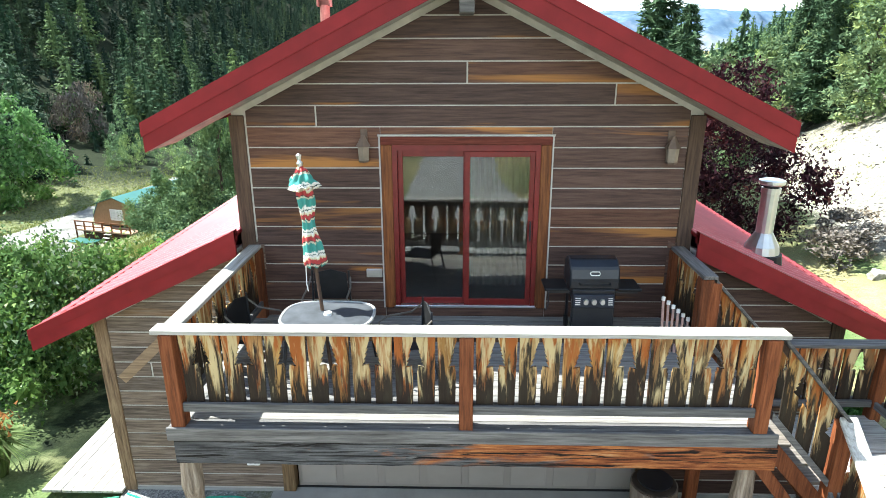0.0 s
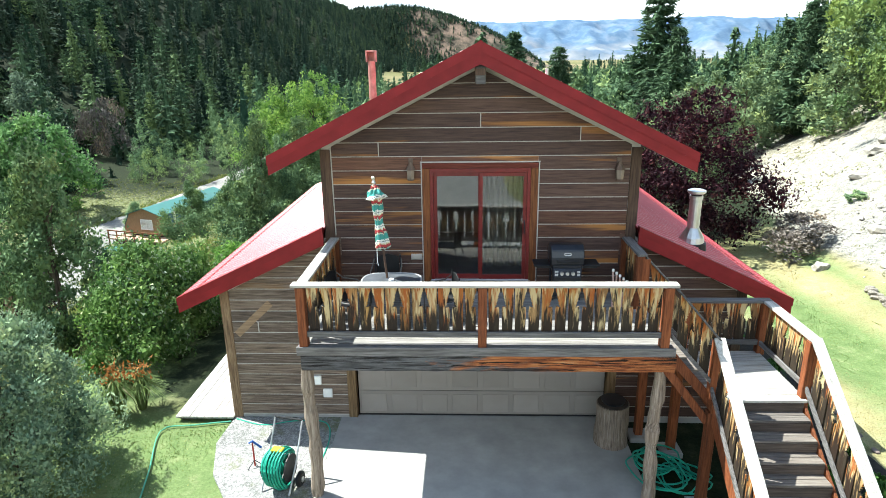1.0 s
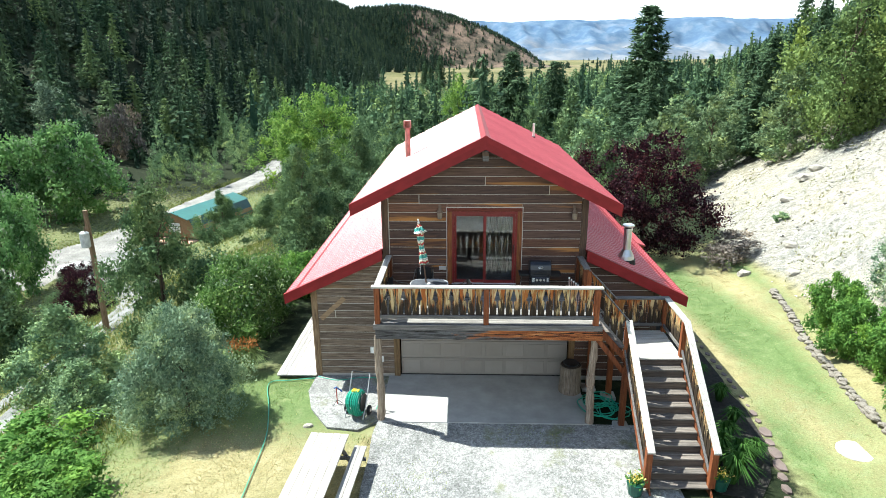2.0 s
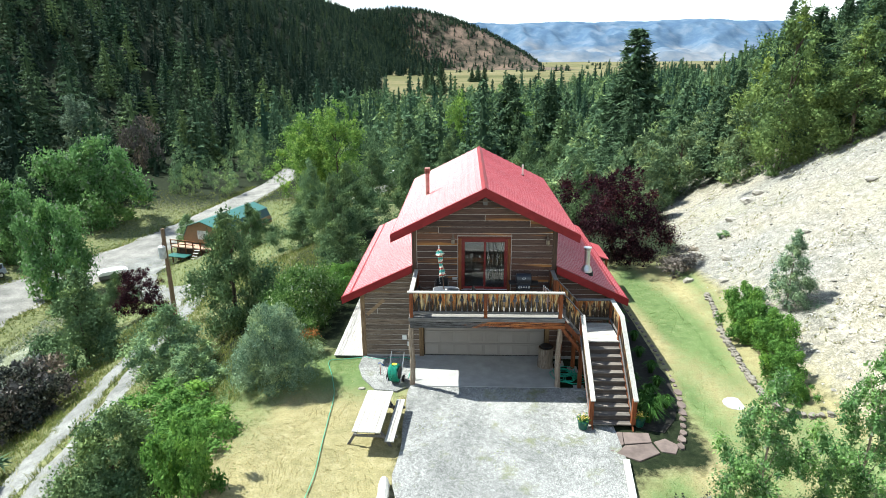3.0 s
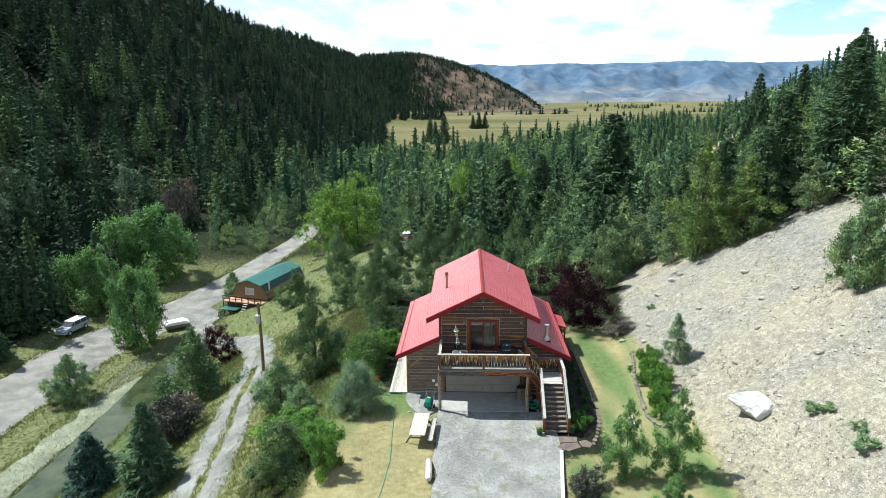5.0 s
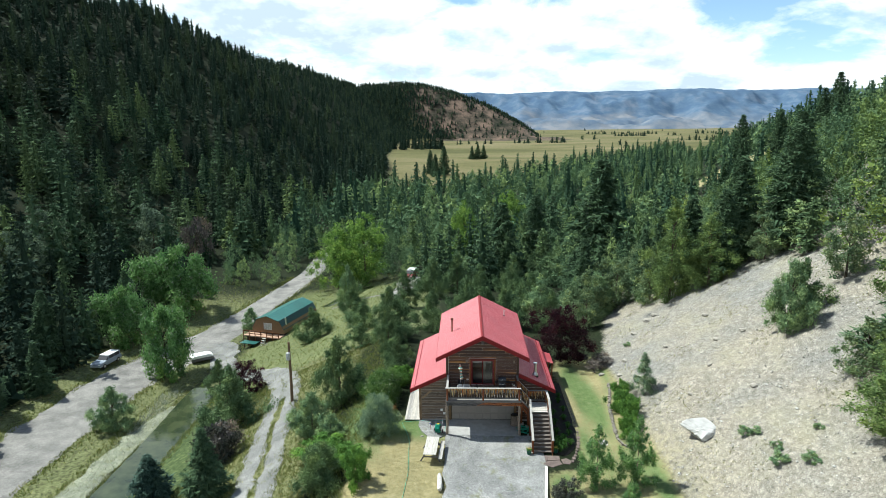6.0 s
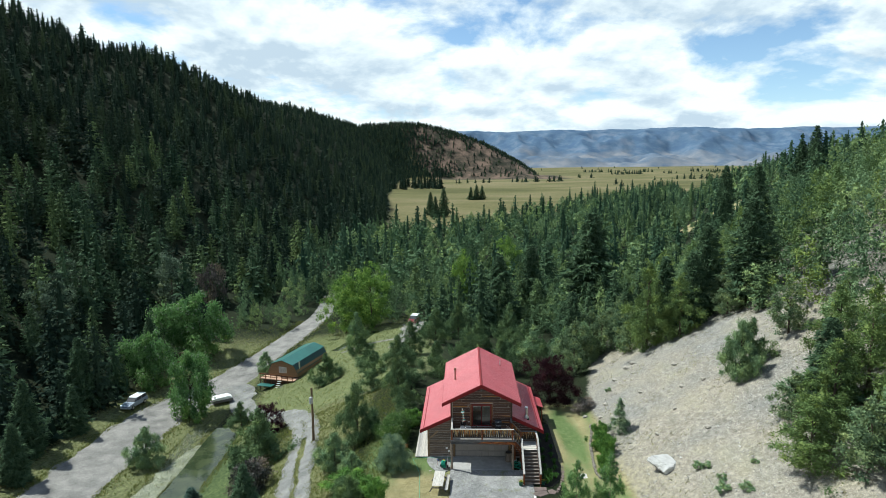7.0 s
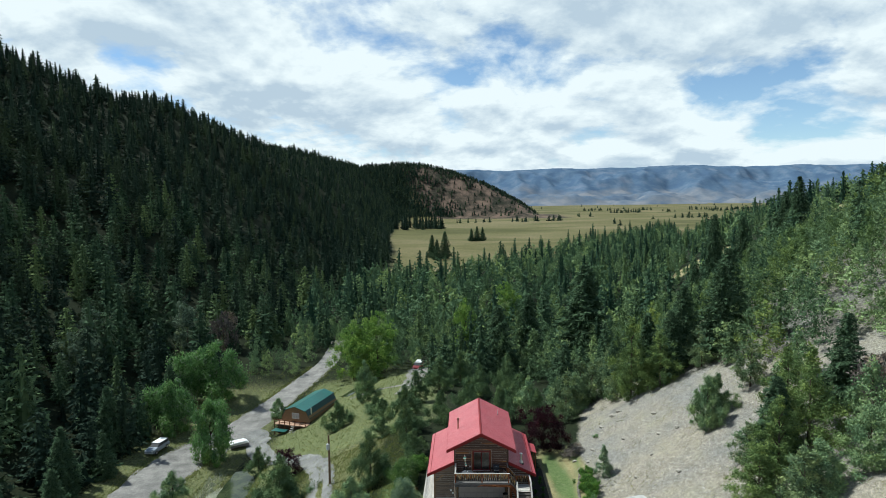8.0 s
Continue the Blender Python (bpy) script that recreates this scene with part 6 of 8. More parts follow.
# ---- woods ----
def bake(name, templates, rows, material, label, category):
    """One mesh of many trees: rows of (x, y, z, radius, height, turn, which, tint)."""
    tris, tints = [], []
    rows = np.asarray(rows, float)
    for i, T in enumerate(templates):
        R = rows[rows[:, 6] == i]
        if not len(R):
            continue
        c, s = np.cos(R[:, 5])[:, None, None], np.sin(R[:, 5])[:, None, None]
        x, y = T[None, :, :, 0], T[None, :, :, 1]
        r, h = R[:, 3][:, None, None], R[:, 4][:, None, None]
        out = np.stack([(c * x - s * y) * r + R[:, 0][:, None, None], (s * x + c * y) * r + R[:, 1][:, None, None], T[None, :, :, 2] * h + R[:, 2][:, None, None]], -1)
        tris.append(out.reshape(-1, 3, 3))
        tints.append(np.repeat(R[:, 7], len(T)))
    ob = new(name, tri_mesh(name, np.concatenate(tris), material, np.concatenate(tints)))
    return tagged(ob, label, category, "", "stuff")


WOODS = np.random.default_rng(77)


def scatter(x0, x1, y0, y1, gap, keep):
    """Places about gap apart, kept where keep(x, y) beats a random number."""
    X, Y = np.meshgrid(np.arange(x0, x1, gap), np.arange(y0, y1, gap))
    X = X.ravel() + WOODS.uniform(-0.48, 0.48, X.size) * gap
    Y = Y.ravel() + WOODS.uniform(-0.48, 0.48, Y.size) * gap
    k = keep(X, Y) > WOODS.uniform(0, 1, X.size)
    return X[k], Y[k]


def tree_rows(X, Y, h0, h1, slim, kinds, sink=0.3):
    n = len(X)
    h = WOODS.uniform(h0, h1, n) * (0.75 + 0.5 * WOODS.beta(2, 3, n))
    tint = np.clip(0.5 + 0.30 * WOODS.normal(size=n), 0, 1)
    return np.stack([X, Y, ground_height(X, Y) - sink, h * slim * WOODS.uniform(0.75, 1.25, n), h, WOODS.uniform(0, math.tau, n), WOODS.integers(0, kinds, n), tint], -1)


def left_edge(y):
    return np.interp(y, [-100, 40, 60, 100, 200, 300, 400, 530, 840, 1300], [-57, -58.5, -61, -58, -60, -48, -58, -76, -108, -136])


CROWNS = ((0.72, 0.16), (0.85, 0.20), (1.0, 0.20), (0.62, 0.24), (0.92, 0.14))
MID = [conifer_tris(30 + i, 92, 8, 0.26, 0.05, b, l, 0.215, 13, core=0.22, steep=0.45, slim=0.32) for i, (b, l) in enumerate(CROWNS)]
FAR = [conifer_tris(40 + i, 48, 5, 0.26, 0.05, b, l, 0.30, 9, steep=0.5, slim=0.36) for i, (b, l) in enumerate(CROWNS)]
TINY = [conifer_tris(50 + i, 13, 3, 0.27, 0.03, 0.7, 0.2, 0.62, 5) for i in range(3)]


def in_sight(x, y):
    """The wedge of the valley that the flight looks along."""
    return (x > -0.80 * (y + 78)) & (x < 0.70 * (y + 72))


X, Y = scatter(-175, -55, -5, 215, 6.9, lambda x, y: np.where((x < left_edge(y)) & in_sight(x, y), 0.93, 0))
# About half the low firs take the lit copy, brightening the hillside's foot.
low = (WOODS.uniform(0, 1, len(X)) < 0.55) & (ground_height(X, Y) < 28)
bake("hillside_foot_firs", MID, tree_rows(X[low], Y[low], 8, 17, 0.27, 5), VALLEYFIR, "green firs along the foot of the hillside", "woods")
X, Y = X[~low], Y[~low]
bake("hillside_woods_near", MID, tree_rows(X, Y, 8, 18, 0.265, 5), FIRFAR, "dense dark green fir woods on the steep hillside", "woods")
X, Y = scatter(-340, -44, 40, 480, 7.8, lambda x, y: np.where((x < left_edge(y)) & ((x < -173) | (y > 213)) & in_sight(x, y), 0.95, 0))
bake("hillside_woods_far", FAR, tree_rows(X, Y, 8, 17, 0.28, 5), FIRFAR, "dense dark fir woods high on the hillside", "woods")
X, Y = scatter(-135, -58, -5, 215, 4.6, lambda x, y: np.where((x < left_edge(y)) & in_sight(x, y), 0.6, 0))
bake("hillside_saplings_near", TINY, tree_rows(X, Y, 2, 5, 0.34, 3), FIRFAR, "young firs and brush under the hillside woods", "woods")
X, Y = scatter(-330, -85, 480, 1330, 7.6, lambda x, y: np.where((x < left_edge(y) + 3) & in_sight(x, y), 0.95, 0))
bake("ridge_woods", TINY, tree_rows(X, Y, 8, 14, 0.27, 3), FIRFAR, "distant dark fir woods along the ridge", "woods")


def spur_keep(x, y):
    """Dense woods over the spur's shaded flank and crest, scattered trees on its dry face."""
    top = y > 1462 + 10 * np.sin(x * 0.05)
    clump = 0.5 + 0.5 * np.sin(x * 0.06 + 2 * np.sin(y * 0.045)) * np.sin(y * 0.07 + 1.5 * np.sin(x * 0.05))
    across = x - 0.72 * (1500 - y)
    face = np.interp(across, [-250, -205, -150, 40, 110], [0.97, 0.95, 0.30, 0.16, 0.3]) * np.where(across > -190, 0.25 + clump, 1)
    return np.where(top, 0.97, face) * (x < 225) * (ground_height(x, y) > -4)


X, Y = scatter(-260, 225, 1300, 1530, 5.6, spur_keep)
bake("spur_woods", TINY, tree_rows(X, Y, 6, 11, 0.36, 3), FIRFAR, "scattered dark trees on the dry brown spur", "woods")
X, Y = scatter(-260, -20, 1300, 1470, 5.0, lambda x, y: np.interp(x - 0.72 * (1500 - y) + 22 * np.sin(y * 0.06), [-205, -165, -105], [0.85, 0.35, 0.0]) * (ground_height(x, y) > -4))
bake("spur_flank_woods", TINY, tree_rows(X, Y, 9, 14, 0.36, 3), FIRFAR, "dark firs thinning out across the spur's flank", "woods")
X, Y = scatter(-135, -10, 660, 900, 8.0, lambda x, y: 0.75 * (np.abs(y - 775 + 0.3 * (x + 60)) < 0.75 * (-10 - x)) * (0.6 + 0.4 * np.sin(x * 0.11 + y * 0.05)))
bake("meadow_edge_woods", FAR, tree_rows(X, Y, 13, 22, 0.24, 5), FIRFAR, "tongue of dark firs running into the meadow", "woods")


def toe_line(y):
    return np.interp(y, [-80, -10, 2, 15, 30, 60, 110, 200, 400, 900], [11, 11.5, 10.5, 11.5, 15, 24, 42, 74, 150, 330])


def valley_keep(x, y):
    k = np.where((x > left_edge(y)) & (y > 84), 0.85, 0.0)
    k = np.where((y < 84) & (y > 16) & (x > -9), 0.72, k)
    k = np.where((y < 84) & (y > 62) & (x > -36) & (x < -16), 0.0, k)
    k = np.where((np.abs(x + 12.5) < 3.4) & (y < 84) & (y > 48), 0.0, k)
    k = np.where((y < 50) & (x < 9), 0.0, k)
    k = np.where((x > 6) & (y < 20), 0.0, k)
    k = np.where((x > 7) & (x < 33) & (y < 44) & (y > 18), 0.0, k)
    road = np.interp(y, [80, 100, 130, 170], [-39.6, -38, -40, -48])
    k = np.where((np.abs(x - road) < 4.5) & (y < 112), 0.0, k)
    meadow = 272 + 46 * smooth(-14, 22, x) + 1.6 * np.maximum(x - 20, 0)
    k = np.where(y > meadow, 0.0, k)
    k = np.where(~in_sight(x, y) | (glade(x, y) > 0), 0.0, k)
    k = np.where((x > toe_line(y) + 3), 0.0, k)
    return k


TREE_TIPS = MID[:3]
BUSH = [cloud_tris(70 + i, 1250, 0.058, 40, shape, upright=0.15, ragged=0.55, squash=0.36) for i, shape in enumerate((spire_shape, cone_shape, spire_shape, egg_shape))]
BUSHFAR = [cloud_tris(80 + i, 270, 0.140, 24, shape, upright=0.1, ragged=0.5, squash=0.42) for i, shape in enumerate((spire_shape, cone_shape, egg_shape))]
X, Y = scatter(-60, 130, 16, 130, 4.2, valley_keep)
pick = WOODS.uniform(0, 1, len(X)) < 0.30
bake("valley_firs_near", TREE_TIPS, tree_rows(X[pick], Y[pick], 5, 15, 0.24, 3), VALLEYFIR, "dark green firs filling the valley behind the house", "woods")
half = WOODS.uniform(0, 1, len(X)) < 0.35
bake("valley_junipers_near", BUSH, tree_rows(X[~pick & ~half], Y[~pick & ~half], 5.0, 11.0, 0.30, 4), JUNIPER, "mid-green junipers filling the valley behind the house", "woods")
bake("valley_pale_junipers", BUSH, tree_rows(X[~pick & half], Y[~pick & half], 4, 9.0, 0.32, 4), PALEJUNIPER, "pale grey-green junipers in the valley behind the house", "woods")
X, Y = scatter(-95, 330, 130, 640, 6.2, valley_keep)
pick = WOODS.uniform(0, 1, len(X)) < 0.42
bake("valley_firs_far", FAR, tree_rows(X[pick], Y[pick], 6, 17, 0.23, 5), VALLEYFAR, "dark firs along the valley floor before the meadow", "woods")
bake("valley_trees_far", BUSHFAR, tree_rows(X[~pick], Y[~pick], 5, 11, 0.40, 3), BUSHGREEN, "mixed green trees along the valley floor", "woods")


def slope_keep(x, y):
    near = (x < 33) & (y < 44) & (y > 18)
    k = np.where((x > toe_line(y) + 2) & (y > 31 - 1.15 * (x - 13)), 0.88, 0.0) * ~near
    return np.where((x > 30) & (y < 31 - 1.15 * (x - 13)) & (x > 33 - 0.3 * y), 0.7, k) * in_sight(x, y)


X, Y = scatter(12, 92, -14, 112, 3.4, slope_keep)
u = WOODS.uniform(0, 1, len(X))
bake("slope_junipers", BUSH, tree_rows(X[u < 0.40], Y[u < 0.40], 4.5, 9.5, 0.34, 4), JUNIPER, "green junipers on the stony slope", "woods")
bake("slope_pale_junipers", BUSH, tree_rows(X[(u >= 0.40) & (u < 0.70)], Y[(u >= 0.40) & (u < 0.70)], 3.5, 7.5, 0.38, 4), PALEJUNIPER, "pale grey-green junipers on the stony slope", "woods")
bake("slope_pines", BUSH, tree_rows(X[(u >= 0.70) & (u < 0.92)], Y[(u >= 0.70) & (u < 0.92)], 5, 9, 0.31, 4), YELLOWPINE, "yellow-green pines on the stony slope", "woods")
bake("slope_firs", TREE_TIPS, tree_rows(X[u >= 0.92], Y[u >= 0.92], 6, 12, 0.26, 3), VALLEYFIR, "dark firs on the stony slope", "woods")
random.seed(44)
for i in range(6):
    for j in range(9):
        x, y = 8.5 + 4.1 * i + random.uniform(-1.6, 1.6), 19 + 2.9 * j + random.uniform(-1.2, 1.2)
        if x < toe_line(y) - 7 or (x > toe_line(y) and y < 33 - 1.15 * (x - 13)) or (x < 12 and y < 25) or random.random() < 0.12:
            continue
        u = random.random()
        which, colour, h = ("dry_juniper", "dusty green", 5.5) if u < 0.45 else ("slope_juniper", "pale grey-green", 4.6) if u < 0.8 else ("fir_b", "dark green", 8.0)
        h *= random.uniform(0.8, 1.35)
        plant(which, "fir_tree" if which == "fir_b" else "juniper_tree", colour + (" young fir" if which == "fir_b" else " juniper") + " at the top edge of the stony slope", "tree", x, y, h, h * random.uniform(0.34, 0.44) if which != "fir_b" else h * 0.27, group="slope edge trees")
X, Y = scatter(40, 250, -20, 460, 6.2, lambda x, y: np.where(x > toe_line(y) - 2, 0.8, 0.0) * ((x > 90) | (y > 110)) * in_sight(x, y) * (glade(x, y) < 0))
pick = WOODS.uniform(0, 1, len(X)) < 0.35
bake("far_slope_firs", FAR, tree_rows(X[pick], Y[pick], 7, 14, 0.25, 5), VALLEYFAR, "dark firs on the farther slope", "woods")
bake("far_slope_junipers", BUSHFAR, tree_rows(X[~pick], Y[~pick], 4.5, 9.5, 0.36, 3), BUSHGREEN, "green junipers on the farther slope", "woods")
X, Y = scatter(-60, 1500, 520, 3000, 13, lambda x, y: np.where((np.abs(y - 1000 - 0.35 * x) < 14) | (np.abs(y - 1500 - 0.4 * x) < 30) | (np.abs(y - 2100 + 0.2 * x) < 40), 0.45 * (np.sin(x * 0.017) + np.sin(x * 0.041 + 2) > 0.1), 0.003) * (ground_height(x, y) < 0))
bake("field_trees", TINY, tree_rows(X, Y, 8, 13, 0.42, 3), FIRFAR, "rows of dark trees across the far fields", "woods")
for x, y, h, r in ((9, 488, 14, 3.4), (14, 491, 13, 3.2), (4, 486, 12, 3.0), (-15, 345, 19, 4.4), (-24, 352, 16, 3.8), (-20, 338, 14, 3.4)):
    plant("fir_b", "fir_tree", "dark fir standing at the edge of the meadow", "tree", x, y, h, r, group="meadow firs")
for x, y, top, r in ((74, 110, 26.5, 3.6), (80, 144, 26, 4.0), (101, 141, 33, 4.2), (92, 118, 33, 3.8), (63, 104, 20, 3.4), (110, 150, 38, 4.2), (56, 96, 15, 3.0)):
    plant("fir_b", "fir_tree", "tall dark fir on the skyline of the slope", "tree", x, y, top - float(ground_height(x, y)), r, group="skyline firs")

# ---- mountains ----
def mountains():
    """A long wall of mountains with ravines, and pale round foothills before it."""
    xs, ys = np.linspace(-1500, 4300, 330), np.linspace(3150, 4750, 80)
    bm = bmesh.new()
    grid = []
    for y in ys:
        t = (y - 3300) / 1450
        row = []
        for x in xs:
            spurs = 1 - abs(noise.fractal(Vector((x * 0.0026, y * 0.0014, 1)), 1.0, 2.1, 5))
            crest = 0.95 + 0.07 * noise.noise(Vector((x * 0.0016, 0, 7))) + 0.035 * noise.noise(Vector((x * 0.005, 0, 3))) + 0.012 * noise.noise(Vector((x * 0.017, 0, 5)))
            wall = 290 * crest * float(smooth(0.12, 0.86, t)) * (1 - 0.55 * (1 - spurs) * (1 - float(smooth(0.66, 0.9, t))))
            swell = noise.fractal(Vector((x * 0.0032, y * 0.0032, 4)), 1.0, 2.0, 4)
            hills = (48 + 70 * swell) * float(smooth(0.0, 0.16, t)) * float(smooth(0.75, 0.35, t))
            row.append(bm.verts.new((x, y, -8 + max(wall, hills, 0.0))))
        grid.append(row)
    for a, b in zip(grid, grid[1:]):
        for p, q, r, s in zip(a, a[1:], b[1:], b):
            bm.faces.new((p, q, r, s)).smooth = True
    m, nt, b = surface("haze_tinted_mountain_slopes", 1.0, spec=0.0)
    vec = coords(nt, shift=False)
    # The blue of distant haze is mixed into both slope colours.
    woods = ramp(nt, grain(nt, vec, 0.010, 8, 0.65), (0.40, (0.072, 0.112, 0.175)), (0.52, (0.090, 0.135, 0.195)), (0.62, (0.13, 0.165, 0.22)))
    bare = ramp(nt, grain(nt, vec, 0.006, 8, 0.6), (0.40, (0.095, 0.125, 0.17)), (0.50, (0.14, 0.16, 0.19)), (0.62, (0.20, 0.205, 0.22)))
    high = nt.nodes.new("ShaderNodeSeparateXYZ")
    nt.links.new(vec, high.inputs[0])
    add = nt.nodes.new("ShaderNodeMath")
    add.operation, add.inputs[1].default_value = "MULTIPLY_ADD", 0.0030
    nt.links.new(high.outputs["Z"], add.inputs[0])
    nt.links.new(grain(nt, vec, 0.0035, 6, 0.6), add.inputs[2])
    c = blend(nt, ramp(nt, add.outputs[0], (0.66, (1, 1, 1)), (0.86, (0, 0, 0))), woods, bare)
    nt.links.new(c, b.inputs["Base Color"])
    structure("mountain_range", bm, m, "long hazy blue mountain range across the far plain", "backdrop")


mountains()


# ---- cabin, pole, vehicles ----
def cabin():
    z = -10.2
    cab = thing("cabin", "small tan board cabin with a green gambrel metal roof", "cabin", (-33.5, 52.2, z), -15)
    W, L, H = 2.9, 11.0, 1.6
    out = [(-W, 0), (W, 0), (W, 0.9), (W * 0.72, H + 0.55), (0, H + 1.25), (-W * 0.72, H + 0.55), (-W, 0.9)]
    part("body", prism(bmesh.new(), out, 0, L), PLYWOOD, cab, "tan vertical board walls")
    for sx in (-1, 1):
        p = [(0, H + 1.33), (sx * W * 0.74, H + 0.63), (sx * W * 0.74, H + 0.57), (0, H + 1.27)]
        part("roof_top_slope", prism(bmesh.new(), p, -0.35, L + 0.3), GREENMETAL, cab, "green metal roof slope")
        p = [(sx * W * 0.75, H + 0.60), (sx * (W + 0.06), 0.7), (sx * (W + 0.02), 0.68), (sx * W * 0.72, H + 0.56)]
        part("roof_side_slope", prism(bmesh.new(), p, -0.05, L + 0.05), BLUEMETAL, cab, "steep dark teal metal roof side")
    win = part("window", boxes((-0.75, 0.75, -0.05, 0.02, 0.55, 1.65)), WHITE, cab, "white-framed window")
    part("pane", boxes((-0.68, -0.05, -0.062, -0.045, 0.62, 1.58)), GLASS, win)
    part("pane", boxes((0.05, 0.68, -0.062, -0.045, 0.62, 1.58)), GLASS, win)
    part("porch_floor", boxes((-3.6, 3.0, -1.7, 0, -0.25, -0.12)), wood("pink_porch_boards", ((0.22, 0.12, 0.08), (0.38, 0.24, 0.17), (0.5, 0.36, 0.27)), "x"), cab, "reddish porch floor")
    for k in range(7):
        x = -3.55 + k * 1.08
        part("porch_post", boxes((x - 0.05, x + 0.05, -1.7, -1.6, -3.2, 0.75)), GOLD, cab)
    part("porch_rail", boxes((-3.6, 0.0, -1.72, -1.6, 0.66, 0.76), (0.8, 3.0, -1.72, -1.6, 0.66, 0.76), (-3.6, 0.0, -1.7, -1.62, 0.2, 0.28), (0.8, 3.0, -1.7, -1.62, 0.2, 0.28)), GOLD, cab, "tan porch rail")
    bm = bmesh.new()
    for k in range(7):
        box(bm, 0.05, 0.75, -2.0 - 0.26 * k, -1.75 - 0.26 * k, -0.35 - 0.28 * k, -0.30 - 0.28 * k)
    part("porch_steps", bm, GREYWOOD, cab, "pale wooden porch steps")
    part("lean_to_roof", boxes((-3.4, -0.6, -3.0, -1.6, -1.05, -0.97)), GREENMETAL, cab, "green lean-to roof")
    part("shed_roof", boxes((1.0, 3.0, -3.2, -1.7, -1.0, -0.92)), DARKGREY, cab, "grey shed roof")
    # Solid dark block fills the space below the porch in place of shade.
    part("under_wall", boxes((-3.2, 3.0, -1.2, 6.0, -3.4, -0.26)), CORNER, cab, "dark block for the shade below the porch")
    part("stove_pipe", tube(bmesh.new(), [(2.6, 1.2, 0.9), (2.6, 1.2, 2.4)], 0.13, 10), STEEL, cab, "steel stove pipe")
    return cab


cabin()


def utility_pole():
    x, y = -18.3, 13.6
    z = float(ground_height(x, y))
    pole = thing("utility_pole", "brown wooden utility pole with a grey transformer", "utility pole", (x, y, z - 0.2))
    part("shaft", tube(bmesh.new(), [(0, 0, 0), (0.02, 0, 3), (0, 0, 6.4)], [0.15, 0.13, 0.11], 10), wood("pole_wood", ((0.06, 0.04, 0.025), (0.14, 0.095, 0.06), (0.22, 0.16, 0.11)), "z", 0.6), pole, "brown pole shaft")
    part("transformer", tube(bmesh.new(), [(-0.02, -0.34, 4.7), (-0.02, -0.34, 4.75), (-0.02, -0.34, 5.4), (-0.02, -0.34, 5.48)], [0.17, 0.21, 0.21, 0.12], 14), plain("grey_transformer", (0.45, 0.45, 0.44), 0.5), pole, "grey transformer can")
    part("bushing", tube(bmesh.new(), [(0.05, -0.34, 5.45), (0.05, -0.34, 5.7)], [0.035, 0.03], 8), plain("brown_glaze", (0.12, 0.07, 0.05), 0.3), pole)
    part("bracket", boxes((-0.06, 0.06, -0.2, -0.08, 4.9, 5.2)), STEEL, pole)


utility_pole()


def car(name, label, x, y, turn, body_mat, roof_mat, s=1.0):
    z = float(ground_height(x, y)) + 0.12
    c = thing(name, label, "car", (x, y, z), turn)
    side = [(-2.25, 0.42), (-2.3, 0.8), (-2.2, 0.98), (-1.0, 1.06), (2.15, 1.06), (2.28, 0.85), (2.28, 0.45), (1.9, 0.38), (-1.9, 0.36)]
    part("body", prism(bmesh.new(), side, -0.86, 0.86), body_mat, c, "pale car body", 0.04)
    bm = bmesh.new()
    prism(bm, [(-0.95, 1.05), (-0.35, 1.58), (2.0, 1.62), (2.2, 1.05)], -0.74, 0.74)
    part("cabin_glass", bm, BLACKMETAL, c, "dark car windows", 0.03)
    part("car_roof", boxes((-0.40, 2.02, -0.76, 0.76, 1.585, 1.66)), roof_mat, c, "white car roof", 0.03)
    for p in ((-0.40, -0.28), (0.75, 0.85), (1.9, 2.05)):
        for sy in (-1, 1):
            part("pillar", boxes((p[0], p[1], *sorted((sy * 0.735, sy * 0.765)), 1.04, 1.6)), body_mat, c)
    wheel = mesh_of("wheel", tube(bmesh.new(), [(0, -0.12, 0), (0, -0.10, 0), (0, 0.10, 0), (0, 0.12, 0)], [0.30, 0.36, 0.36, 0.30], 18), BLACK)
    rim = mesh_of("rim", tube(bmesh.new(), [(0, -0.125, 0), (0, 0.125, 0)], 0.2, 14), STEEL)
    for wx in (-1.45, 1.45):
        for wy in (-0.78, 0.78):
            w = share("wheel", wheel, c, pose(wx, wy, 0.36))
            share("rim", rim, w, pose(0, 0, 0))
    for wy in (-0.62, 0.62):
        part("headlight", boxes((-2.325, -2.28, wy - 0.16, wy + 0.16, 0.72, 0.88)), WHITE, c, "clear headlight", 0.01)
        part("tail_light", boxes((2.27, 2.30, wy - 0.12, wy + 0.12, 0.7, 0.98)), REDPAINT, c, "red tail light", 0.005)
    part("bumper", boxes((-2.38, -2.25, -0.84, 0.84, 0.42, 0.58)), STEEL, c, "steel bumper", 0.02)
    part("bumper", boxes((2.25, 2.38, -0.84, 0.84, 0.42, 0.58)), STEEL, c, "steel bumper", 0.02)
    return c


SILVER = plain("silver_blue_paint", (0.27, 0.31, 0.37), 0.3, 0.3, 0.06, 2, spec=0.6)
car("parked_suv", "silver-blue estate car with a white roof parked on the road", -55.6, 43.6, 82, SILVER, WHITE)
car("old_pickup", "small red and white vehicle parked in the clearing", -12.4, 77.5, 80, REDPAINT, WHITE)

